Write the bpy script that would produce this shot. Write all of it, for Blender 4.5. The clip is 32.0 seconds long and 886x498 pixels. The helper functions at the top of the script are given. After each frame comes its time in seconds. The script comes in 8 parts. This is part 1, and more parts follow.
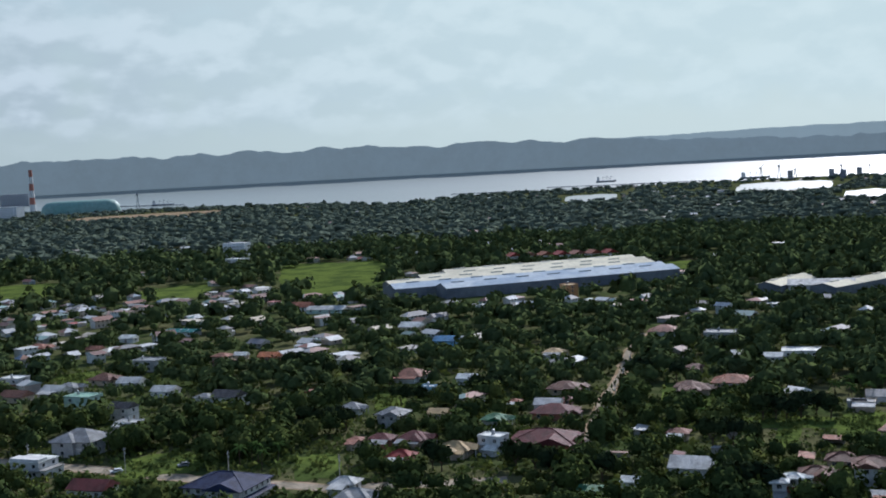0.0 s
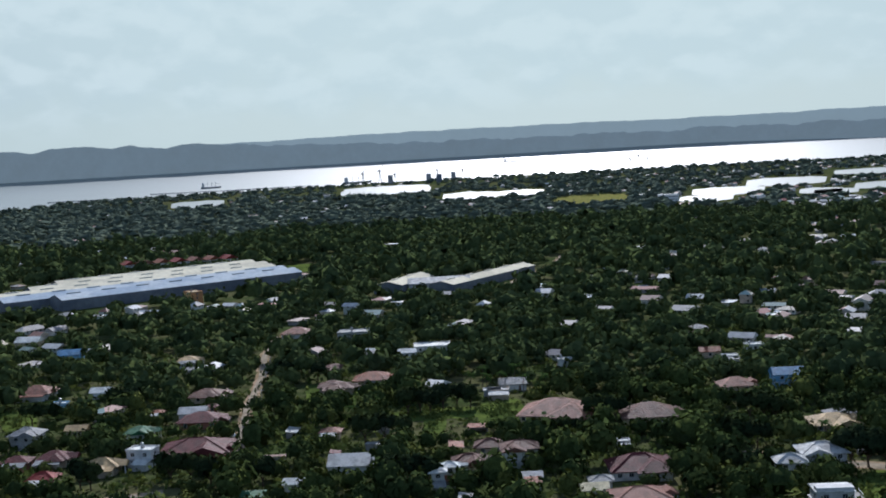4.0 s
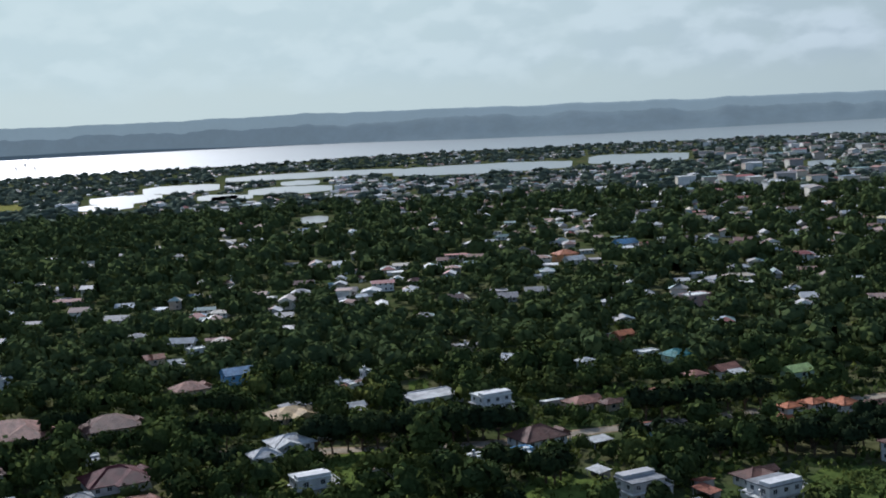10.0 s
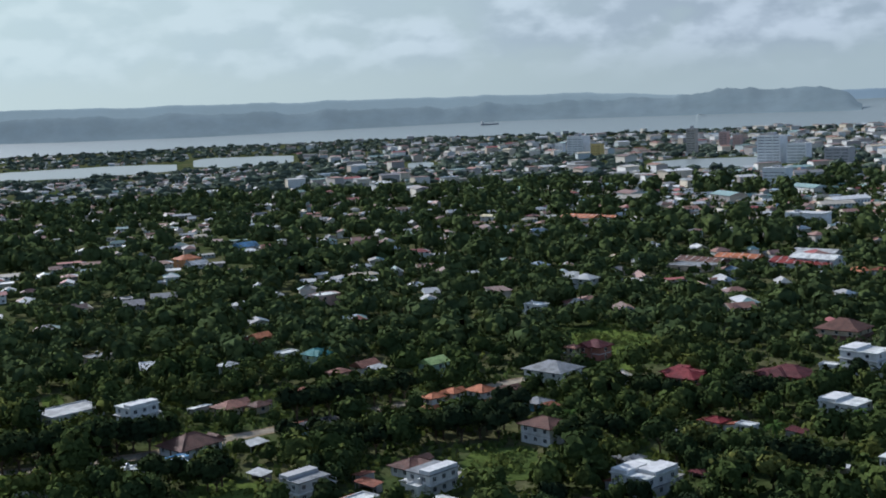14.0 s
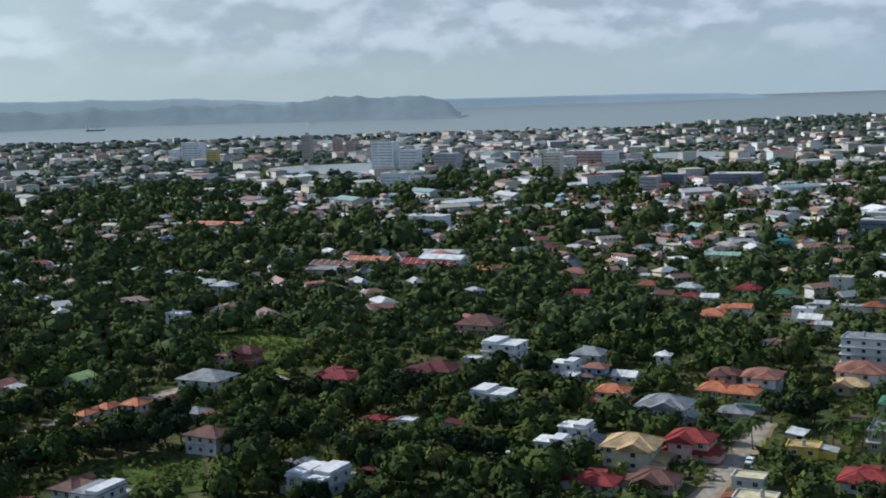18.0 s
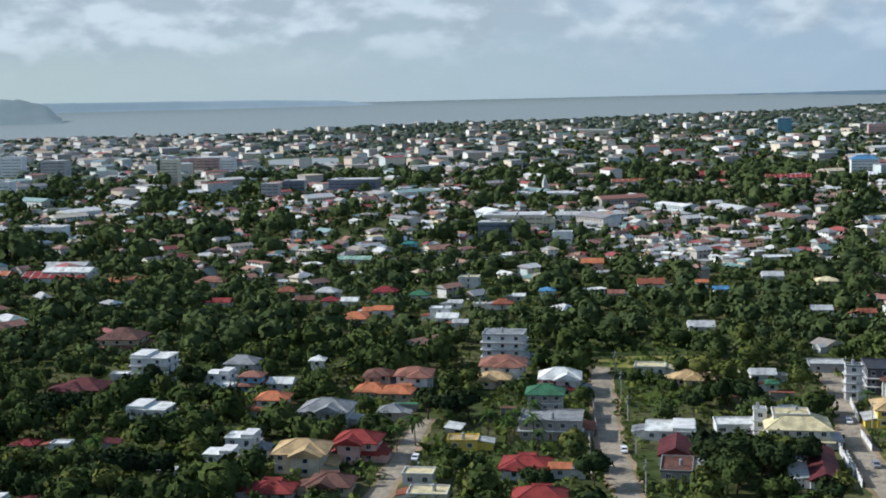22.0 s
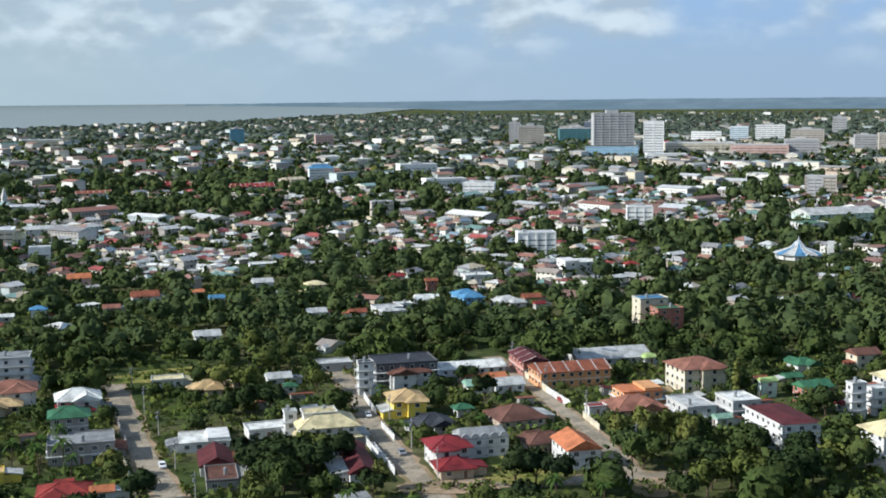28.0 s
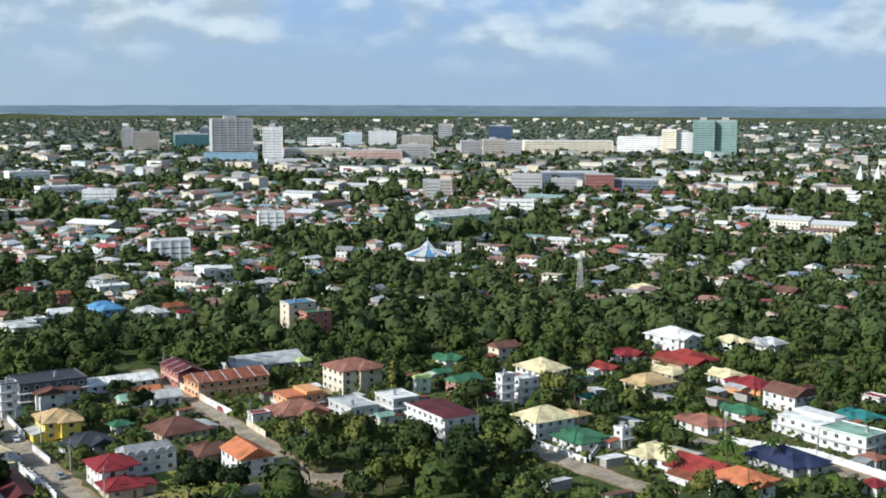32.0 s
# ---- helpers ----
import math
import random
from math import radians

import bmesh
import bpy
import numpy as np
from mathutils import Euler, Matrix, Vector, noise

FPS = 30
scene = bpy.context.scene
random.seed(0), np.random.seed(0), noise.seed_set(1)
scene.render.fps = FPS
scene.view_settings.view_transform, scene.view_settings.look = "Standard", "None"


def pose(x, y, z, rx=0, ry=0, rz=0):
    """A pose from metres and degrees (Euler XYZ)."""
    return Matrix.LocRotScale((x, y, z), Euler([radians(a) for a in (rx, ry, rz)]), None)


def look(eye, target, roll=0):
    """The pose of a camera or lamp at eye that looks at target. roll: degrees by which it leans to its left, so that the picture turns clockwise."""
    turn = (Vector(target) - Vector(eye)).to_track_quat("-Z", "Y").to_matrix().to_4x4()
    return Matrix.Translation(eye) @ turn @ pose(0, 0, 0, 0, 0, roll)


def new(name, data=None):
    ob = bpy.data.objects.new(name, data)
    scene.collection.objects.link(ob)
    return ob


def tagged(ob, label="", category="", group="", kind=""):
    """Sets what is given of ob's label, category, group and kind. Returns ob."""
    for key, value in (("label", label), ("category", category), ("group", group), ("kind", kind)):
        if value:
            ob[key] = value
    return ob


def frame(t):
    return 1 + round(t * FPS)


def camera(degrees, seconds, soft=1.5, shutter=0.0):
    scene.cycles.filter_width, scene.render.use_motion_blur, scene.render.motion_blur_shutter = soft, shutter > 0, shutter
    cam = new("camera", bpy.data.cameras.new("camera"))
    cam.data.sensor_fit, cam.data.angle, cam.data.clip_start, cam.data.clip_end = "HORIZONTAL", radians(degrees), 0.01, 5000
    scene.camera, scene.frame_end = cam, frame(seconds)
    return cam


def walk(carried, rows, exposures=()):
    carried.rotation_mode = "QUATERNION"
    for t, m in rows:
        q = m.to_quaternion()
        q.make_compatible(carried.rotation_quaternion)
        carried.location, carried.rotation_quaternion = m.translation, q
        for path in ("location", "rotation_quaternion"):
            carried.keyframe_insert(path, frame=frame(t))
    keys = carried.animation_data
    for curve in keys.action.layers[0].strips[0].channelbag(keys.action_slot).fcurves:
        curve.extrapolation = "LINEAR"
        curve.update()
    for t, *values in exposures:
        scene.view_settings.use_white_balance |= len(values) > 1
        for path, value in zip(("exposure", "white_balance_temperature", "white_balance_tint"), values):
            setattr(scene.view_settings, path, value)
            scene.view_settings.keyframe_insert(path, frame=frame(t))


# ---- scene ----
# Camera: a drone that swings slowly to the right, 100 m over the town.
# Rows: seconds, x, y, z, heading clockwise from +y, tilt up, lean.
cam = camera(39.78, 32.0, soft=1.9)
PATH = [
    (0.0, -36.21, -37.15, 99.14, 87.66, -3.96, -3.07),
    (0.5, -36.36, -35.03, 99.23, 90.04, -4.07, -3.11),
    (1.0, -36.24, -33.13, 99.20, 92.34, -4.17, -3.11),
    (1.5, -35.63, -31.29, 99.00, 94.66, -4.25, -3.19),
    (2.0, -34.63, -29.45, 98.76, 97.00, -4.29, -3.18),
    (2.5, -33.61, -27.57, 98.60, 99.10, -4.38, -3.22),
    (3.0, -32.63, -25.77, 98.48, 101.47, -4.50, -3.23),
    (3.5, -32.00, -23.86, 98.42, 103.66, -4.61, -3.26),
    (4.0, -31.34, -21.85, 98.43, 106.17, -4.68, -3.22),
    (4.5, -30.65, -19.92, 98.56, 108.47, -4.77, -3.24),
    (6.5, -28.96, -12.58, 98.96, 116.44, -5.10, -3.25),
    (7.0, -28.42, -10.50, 98.99, 118.91, -5.21, -3.21),
    (7.5, -27.85, -8.39, 99.12, 121.45, -5.32, -3.22),
    (8.0, -27.31, -6.34, 99.34, 123.80, -5.45, -3.15),
    (8.5, -26.64, -4.46, 99.59, 126.69, -5.55, -3.10),
    (9.0, -25.62, -2.84, 99.63, 129.26, -5.64, -3.10),
    (9.5, -24.24, -1.41, 99.48, 131.86, -5.73, -3.06),
    (10.0, -22.69, -0.18, 99.36, 134.40, -5.82, -3.01),
    (10.5, -21.15, 1.28, 99.42, 136.88, -5.92, -2.98),
    (11.0, -19.77, 2.74, 99.63, 139.19, -6.07, -2.92),
    (11.5, -18.64, 4.12, 99.86, 141.55, -6.19, -2.90),
    (12.0, -17.39, 5.36, 99.88, 143.81, -6.26, -2.83),
    (12.5, -15.99, 6.40, 99.85, 146.14, -6.34, -2.73),
    (13.0, -14.52, 7.39, 99.90, 148.44, -6.44, -2.73),
    (13.5, -13.05, 8.28, 99.92, 150.77, -6.51, -2.69),
    (14.0, -11.46, 9.14, 99.91, 152.99, -6.58, -2.63),
    (14.5, -9.69, 9.92, 99.87, 155.34, -6.64, -2.50),
    (16.5, -2.57, 12.10, 99.76, 164.70, -6.85, -2.26),
    (17.0, -0.94, 12.79, 99.72, 166.86, -6.90, -2.13),
    (17.5, 0.77, 13.37, 99.67, 168.99, -6.94, -2.11),
    (18.0, 2.57, 13.77, 99.79, 171.20, -6.99, -2.01),
    (18.5, 4.47, 14.01, 99.98, 173.29, -7.04, -1.95),
    (19.0, 6.29, 14.11, 100.09, 175.36, -7.08, -1.87),
    (19.5, 8.17, 14.12, 100.04, 177.64, -7.11, -1.80),
    (20.0, 10.10, 14.18, 100.12, 179.99, -7.14, -1.73),
    (20.5, 12.02, 14.50, 100.34, 182.46, -7.16, -1.61),
    (21.0, 13.93, 14.65, 100.50, 184.87, -7.19, -1.56),
    (21.5, 15.93, 14.47, 100.66, 187.17, -7.22, -1.44),
    (22.0, 17.71, 14.19, 100.75, 189.51, -7.23, -1.34),
    (22.5, 19.49, 13.76, 100.75, 191.67, -7.24, -1.26),
    (23.0, 21.27, 13.42, 100.75, 193.63, -7.27, -1.18),
    (23.5, 23.13, 13.07, 100.89, 195.56, -7.28, -1.14),
    (24.0, 24.94, 12.82, 101.03, 197.50, -7.26, -1.05),
    (24.5, 26.83, 12.53, 101.13, 199.52, -7.24, -0.92),
    (25.0, 28.58, 12.17, 101.29, 201.70, -7.22, -0.85),
    (25.5, 30.28, 11.56, 101.48, 203.91, -7.23, -0.78),
    (27.5, 37.55, 8.37, 101.58, 212.89, -7.17, -0.48),
    (28.0, 38.99, 7.09, 101.39, 215.13, -7.15, -0.41),
    (28.5, 40.30, 5.83, 101.35, 217.17, -7.13, -0.31),
    (29.0, 41.44, 4.46, 101.24, 219.48, -7.10, -0.25),
    (29.5, 42.49, 2.92, 101.04, 221.84, -7.06, -0.17),
    (30.0, 43.62, 1.32, 100.94, 224.12, -7.02, -0.12),
    (30.5, 44.70, -0.01, 100.82, 226.33, -6.99, -0.02),
    (31.0, 45.83, -1.39, 100.76, 228.67, -6.95, 0.08),
    (31.5, 46.90, -2.77, 100.78, 231.00, -6.92, 0.15),
    (32.0, 47.95, -4.35, 100.83, 233.23, -6.89, 0.22),
]
EXPOSURES = [(0, -0.04, 5350, 16), (4, -0.08, 5350, 16), (9, -0.12, 5350, 16), (13, -0.08, 5350, 15), (19, 0.04, 5420, 13), (24, 0.22, 5550, 11), (32, 0.28, 5600, 10)]
rows = [(t, pose(x, y, z, 90 + tilt, 0, -heading) @ pose(0, 0, 0, 0, 0, lean)) for t, x, y, z, heading, tilt, lean in PATH]
walk(cam, rows, EXPOSURES)

# ---------------------------------------------------------------- light
SUN_HEADING, SUN_HEIGHT = 112.0, 31.0


def heading_vector(h):
    return Vector((math.sin(radians(h)), math.cos(radians(h)), 0.0))


sun_data = bpy.data.lights.new("sun", "SUN")
sun_data.energy, sun_data.angle, sun_data.color = 5.4, radians(0.8), (1.0, 0.90, 0.75)
sun = new("sun", sun_data)
toward = heading_vector(SUN_HEADING) * math.cos(radians(SUN_HEIGHT)) + Vector((0, 0, math.sin(radians(SUN_HEIGHT))))
sun.matrix_world = look(toward * 400, (0, 0, 0))


class Nodes:
    """Short writing for node trees."""

    def __init__(self, tree):
        self.tree = tree
        tree.nodes.clear()

    def add(self, kind, **values):
        n = self.tree.nodes.new(kind)
        for key, value in values.items():
            if key == "operation":
                n.operation = value
            elif key == "blend":
                n.blend_type = value
            elif key == "data":
                n.data_type = value
        return n

    def link(self, a, b):
        self.tree.links.new(a, b)

    def value(self, socket, v):
        if isinstance(v, bpy.types.NodeSocket):
            self.link(v, socket)
        else:
            socket.default_value = v

    def math(self, op, a, b=0.0, clamp=False):
        n = self.add("ShaderNodeMath", operation=op)
        n.use_clamp = clamp
        self.value(n.inputs[0], a)
        self.value(n.inputs[1], b)
        return n.outputs[0]

    def mix(self, f, a, b, blend="MIX"):
        n = self.add("ShaderNodeMix", data="RGBA")
        n.blend_type = blend
        self.value(n.inputs[0], f)
        self.value(n.inputs[6], a)
        self.value(n.inputs[7], b)
        return n.outputs[2]

    def noise(self, vector, scale, detail=4.0, rough=0.55):
        n = self.add("ShaderNodeTexNoise")
        if vector is not None:
            self.link(vector, n.inputs["Vector"])
        n.inputs["Scale"].default_value, n.inputs["Detail"].default_value, n.inputs["Roughness"].default_value = scale, detail, rough
        return n.outputs[0]

    def ramp(self, f, stops, step=False):
        n = self.add("ShaderNodeValToRGB")
        n.color_ramp.interpolation = "CONSTANT" if step else "LINEAR"
        while len(n.color_ramp.elements) < len(stops):
            n.color_ramp.elements.new(0.5)
        for e, (at, col) in zip(n.color_ramp.elements, stops):
            e.position, e.color = at, (*col, 1.0) if len(col) == 3 else col
        self.link(f, n.inputs[0])
        return n.outputs[0]

    def range(self, v, a, b, c=0.0, d=1.0):
        n = self.add("ShaderNodeMapRange")
        n.interpolation_type = "SMOOTHSTEP"
        self.value(n.inputs[0], v)
        for i, x in enumerate((a, b, c, d)):
            n.inputs[i + 1].default_value = x
        return n.outputs[0]


# Sky: clear sky behind broken cloud, closed towards the sun and opening away from it.
world = bpy.data.worlds.new("world")
scene.world = world
world.use_nodes = True
w = Nodes(world.node_tree)
sky = w.add("ShaderNodeTexSky")
sky.sky_type, sky.sun_disc = "NISHITA", False
sky.sun_elevation, sky.sun_rotation = radians(SUN_HEIGHT), radians(SUN_HEADING)
sky.dust_density, sky.air_density = 0.5, 1.2
co = w.add("ShaderNodeTexCoord").outputs["Generated"]
sep = w.add("ShaderNodeSeparateXYZ")
w.link(co, sep.inputs[0])
up_only = w.add("ShaderNodeCombineXYZ")
w.link(sep.outputs[0], up_only.inputs[0])
w.link(sep.outputs[1], up_only.inputs[1])
w.link(w.math("MAXIMUM", sep.outputs[2], 0.03), up_only.inputs[2])
w.link(up_only.outputs[0], sky.inputs[0])
flat = w.add("ShaderNodeVectorMath", operation="MULTIPLY")
w.link(co, flat.inputs[0])
flat.inputs[1].default_value = (1.0, 1.0, 1.9)
above = w.add("ShaderNodeVectorMath", operation="ADD")
w.link(flat.outputs[0], above.inputs[0])
above.inputs[1].default_value = (0.0, 0.0, 0.022)
puffs = w.noise(flat.outputs[0], 17.0, 7.0, 0.46)
higher = w.noise(above.outputs[0], 17.0, 4.0, 0.46)
banks = w.noise(flat.outputs[0], 5.0, 3.0, 0.5)
toward_sun = w.add("ShaderNodeVectorMath", operation="DOT_PRODUCT")
w.link(co, toward_sun.inputs[0])
toward_sun.inputs[1].default_value = tuple(toward)
near_sun = w.range(toward_sun.outputs["Value"], -0.6, 0.6)
glare = w.range(toward_sun.outputs["Value"], 0.5, 0.93)
cover = w.math("ADD", w.math("ADD", w.math("MULTIPLY", puffs, 0.8), w.math("MULTIPLY", banks, 0.5)), w.math("MULTIPLY", near_sun, 0.13))
cloud = w.math("MULTIPLY", w.range(w.math("ADD", cover, w.range(sep.outputs[2], 0.015, 0.06, -0.06, 0.07)), 0.54, 0.88), w.range(sep.outputs[2], 0.16, 0.5, 1.0, 0.25))
# puffs are lit on top and grey underneath
shade = w.range(w.math("SUBTRACT", puffs, higher), -0.10, 0.13)
cloud_colour = w.mix(glare, w.mix(shade, (3.7, 4.15, 4.15, 1), (5.9, 6.3, 6.0, 1)), w.mix(shade, (6.2, 7.0, 6.0, 1), (6.8, 7.5, 6.35, 1)))
low_haze = w.range(sep.outputs[2], 0.05, 0.45, 1.0, 0.0)
clear = w.mix(w.math("MULTIPLY", low_haze, 0.95), sky.outputs[0], w.mix(glare, w.mix(near_sun, w.mix(w.range(sep.outputs[2], 0.0, 0.13), (2.9, 3.75, 4.6, 1), (2.3, 3.8, 6.1, 1)), (4.1, 4.7, 4.25, 1)), (5.9, 6.7, 5.7, 1)))
seen = w.mix(w.math("MULTIPLY", cloud, w.range(sep.outputs[2], 0.012, 0.055, 0.05, 0.9)), clear, cloud_colour)
back = w.add("ShaderNodeBackground")
w.link(seen, back.inputs[0])
back.inputs[1].default_value = 0.105
w.link(back.outputs[0], w.add("ShaderNodeOutputWorld").inputs[0])

# ---------------------------------------------------------------- materials


def material(name, base, rough=0.8, second=None, grain=1.0, patch=0.08, bump=0.3, metal=0.0, vary=0.15, islands=None, pieces=None, translucent=0.0, wear=None, stripes=0.0, drift=None, gloss=None):
    """A surface in metres: base colour with patches of second, fine grain, bump; islands and pieces are palettes by random number."""
    m = bpy.data.materials.new(name)
    m.use_nodes = True
    n = Nodes(m.node_tree)
    at = n.add("ShaderNodeTexCoord").outputs["Object"]
    colour = (*base, 1)
    pick = None
    if islands:
        pick = n.add("ShaderNodeNewGeometry").outputs["Random Per Island"]
        colour = n.ramp(pick, [(i / len(islands), c) for i, c in enumerate(islands)], step=True)
    if pieces:
        pick = n.add("ShaderNodeObjectInfo").outputs["Random"]
        colour = n.ramp(pick, [(i / len(pieces), c) for i, c in enumerate(pieces)], step=True)
    if drift:
        cells = n.add("ShaderNodeTexVoronoi")
        cells.inputs["Scale"].default_value = 0.09
        n.link(at, cells.inputs["Vector"])
        shift = n.add("ShaderNodeSeparateColor")
        n.link(cells.outputs["Color"], shift.inputs[0])
        blend = n.math("ADD", n.math("MULTIPLY", shift.outputs[0], 0.62), n.math("MULTIPLY", n.noise(at, 0.012, 3.0), 0.42))
        colour = n.ramp(blend, [(i / (len(drift) - 1), c) for i, c in enumerate(drift)])
    if second:
        colour = n.mix(n.range(n.noise(at, patch, 5.0, 0.6), 0.4, 0.62), colour, (*second, 1))
    fine = n.noise(at, grain, 6.0, 0.65)
    if vary:
        tone = n.range(fine, 0.25, 0.75, 1.0 - vary, 1.0 + vary)
        grey = n.add("ShaderNodeCombineColor")
        for s in grey.inputs[:3]:
            n.link(tone, s)
        colour = n.mix(1.0, colour, grey.outputs[0], "MULTIPLY")
    if wear:
        colour = n.mix(n.range(n.noise(at, 0.35, 8.0, 0.7), 0.52, 0.75, 0.0, 0.6), colour, (*wear, 1))
    b = n.add("ShaderNodeBsdfPrincipled")
    n.link(colour, b.inputs["Base Color"])
    b.inputs["Roughness"].default_value, b.inputs["Metallic"].default_value = rough, metal
    if rough > 0.9 or translucent:
        b.inputs["Specular IOR Level"].default_value = 0.0
    elif gloss is not None:
        b.inputs["Specular IOR Level"].default_value = gloss
    if bump:
        k = n.add("ShaderNodeBump")
        k.inputs["Strength"].default_value, k.inputs["Distance"].default_value = bump, 0.05
        if stripes:
            wave = n.add("ShaderNodeTexWave")
            wave.inputs["Scale"].default_value = stripes
            n.link(at, wave.inputs[0])
            n.link(wave.outputs[1], k.inputs["Height"])
        else:
            n.link(fine, k.inputs["Height"])
        n.link(k.outputs[0], b.inputs["Normal"])
    shader = b.outputs[0]
    if translucent:
        tr = n.add("ShaderNodeBsdfTranslucent")
        n.link(colour, tr.inputs[0])
        mx = n.add("ShaderNodeMixShader")
        mx.inputs[0].default_value = translucent
        n.link(shader, mx.inputs[1])
        n.link(tr.outputs[0], mx.inputs[2])
        shader = mx.outputs[0]
    n.link(shader, n.add("ShaderNodeOutputMaterial").inputs[0])
    return m


ROOF_COLOURS = {
    "red": (0.26, 0.042, 0.035), "crimson": (0.22, 0.03, 0.034), "maroon": (0.11, 0.028, 0.03), "brown": (0.15, 0.075, 0.055),
    "pink": (0.28, 0.13, 0.09), "orange": (0.50, 0.18, 0.08), "tan": (0.50, 0.36, 0.18), "cream": (0.66, 0.58, 0.34),
    "white": (0.74, 0.75, 0.70), "grey": (0.27, 0.28, 0.28), "silver": (0.50, 0.51, 0.49), "dark": (0.05, 0.055, 0.065),
    "blue": (0.10, 0.25, 0.42), "navy": (0.03, 0.04, 0.09), "green": (0.055, 0.16, 0.085), "mint": (0.26, 0.42, 0.32), "teal": (0.04, 0.19, 0.18), "lime": (0.42, 0.55, 0.20), "rust": (0.26, 0.09, 0.05),
}
WALL_COLOURS = {
    "white": (0.64, 0.64, 0.62), "cream": (0.60, 0.54, 0.40), "grey": (0.42, 0.42, 0.41), "raw": (0.33, 0.31, 0.29), "tan": (0.52, 0.42, 0.31), "dark": (0.10, 0.10, 0.11),
    "pink": (0.66, 0.42, 0.36), "yellow": (0.72, 0.55, 0.08), "blue": (0.36, 0.50, 0.62), "orange": (0.62, 0.30, 0.12), "mint": (0.52, 0.66, 0.56), "brick": (0.36, 0.14, 0.10), "sky": (0.20, 0.42, 0.66),
}
ROOF = {k: material("roof_" + k, c, 0.68, tuple(x * 0.62 for x in c), 2.5, 0.25, 0.5, vary=0.2, wear=tuple(x * 0.45 + 0.04 for x in c), stripes=3.0, gloss=0.14) for k, c in ROOF_COLOURS.items()}
WALL = {k: material("wall_" + k, c, 0.85, tuple(x * 0.8 for x in c), 3.0, 0.3, 0.15, vary=0.1, wear=(0.25, 0.23, 0.2)) for k, c in WALL_COLOURS.items()}
GLASS = material("window_glass", (0.03, 0.04, 0.05), 0.12, bump=0, vary=0.1)
FRAME = material("window_frame_paint", (0.62, 0.62, 0.60), 0.5, bump=0, vary=0.05)
DOOR = material("door_wood", (0.16, 0.09, 0.05), 0.6)
CONCRETE = material("concrete", (0.36, 0.35, 0.33), 0.9, (0.24, 0.23, 0.21), 1.5, 0.15, 0.3, vary=0.15)
STEEL = material("steel", (0.35, 0.37, 0.38), 0.45, metal=0.6, bump=0.1)
ROAD = material("road_concrete", (0.33, 0.285, 0.215), 0.92, (0.21, 0.185, 0.14), 0.8, 0.12, 0.2, vary=0.25, wear=(0.34, 0.31, 0.26))
EARTH = material("bare_earth", (0.34, 0.25, 0.17), 0.95, (0.20, 0.16, 0.09), 0.5, 0.06, 0.3, vary=0.2)
GRASS = material("meadow_grass", (0.105, 0.140, 0.032), 0.95, (0.060, 0.085, 0.024), 0.6, 0.035, 0.5, vary=0.3)
GROUND = material("town_ground", (0.050, 0.068, 0.024), 0.97, (0.095, 0.095, 0.045), 0.25, 0.02, 0.5, vary=0.35)
BARK = material("bark", (0.11, 0.08, 0.055), 0.95, (0.06, 0.05, 0.04), 6.0, 1.0, 0.5)
GREENS = [(0.030, 0.046, 0.018), (0.038, 0.055, 0.020), (0.056, 0.078, 0.024), (0.034, 0.051, 0.020), (0.086, 0.104, 0.028), (0.046, 0.066, 0.024), (0.118, 0.128, 0.036)]
MANGO = material("mango_leaves", (0.026, 0.038, 0.017), 0.75, grain=0.9, bump=0, vary=0.35, pieces=[(0.022, 0.034, 0.016), (0.028, 0.041, 0.017), (0.034, 0.048, 0.019), (0.025, 0.037, 0.018)], translucent=0.03)
LEAVES = material("leaves", (0.04, 0.07, 0.02), 0.75, grain=0.9, bump=0, vary=0.35, pieces=GREENS, translucent=0.04)
PALM = material("palm_leaves", (0.05, 0.085, 0.022), 0.55, grain=0.9, bump=0, vary=0.3, translucent=0.15)
CANOPY = material("canopy_leaves", (0.038, 0.073, 0.022), 0.8, grain=1.3, bump=0, vary=0.38, drift=[(0.024, 0.036, 0.015), (0.032, 0.048, 0.018), (0.044, 0.064, 0.021), (0.062, 0.084, 0.025), (0.038, 0.056, 0.021), (0.096, 0.112, 0.030), (0.138, 0.144, 0.038)], translucent=0.04)
# Lighter than the canopy leaves: thin haze from 470 m out, painted as colour.
HAZED_WOODS = material("hazed_wood_leaves", (0.06, 0.08, 0.04), 0.8, grain=0.4, bump=0, vary=0.2, drift=[(0.040, 0.056, 0.026), (0.054, 0.076, 0.030), (0.072, 0.096, 0.034), (0.050, 0.072, 0.032), (0.102, 0.120, 0.040)], translucent=0.08)
# Pale bluish greens put the haze over the far coast woods into their leaves.
HAZED_COAST = material("hazed_coast_leaves", (0.09, 0.11, 0.08), 0.8, grain=0.25, bump=0, vary=0.12, drift=[(0.074, 0.096, 0.074), (0.088, 0.112, 0.084), (0.102, 0.126, 0.092), (0.082, 0.108, 0.086), (0.112, 0.132, 0.094)], translucent=0.1)
GARDEN = material("garden_leaves", (0.07, 0.1, 0.03), 0.8, grain=1.1, bump=0, vary=0.3, drift=[(0.045, 0.070, 0.024), (0.070, 0.100, 0.028), (0.085, 0.118, 0.032), (0.125, 0.150, 0.036), (0.085, 0.108, 0.034), (0.165, 0.180, 0.045)], translucent=0.2)
WATER = material("sea_water", (0.20, 0.235, 0.22), 0.42, grain=0.08, bump=0.14, vary=0.12, gloss=0.35)
POND = material("pond_water", (0.20, 0.22, 0.20), 0.3, grain=0.1, bump=0.12, vary=0.1, gloss=0.4)

# ---------------------------------------------------------------- mesh writing


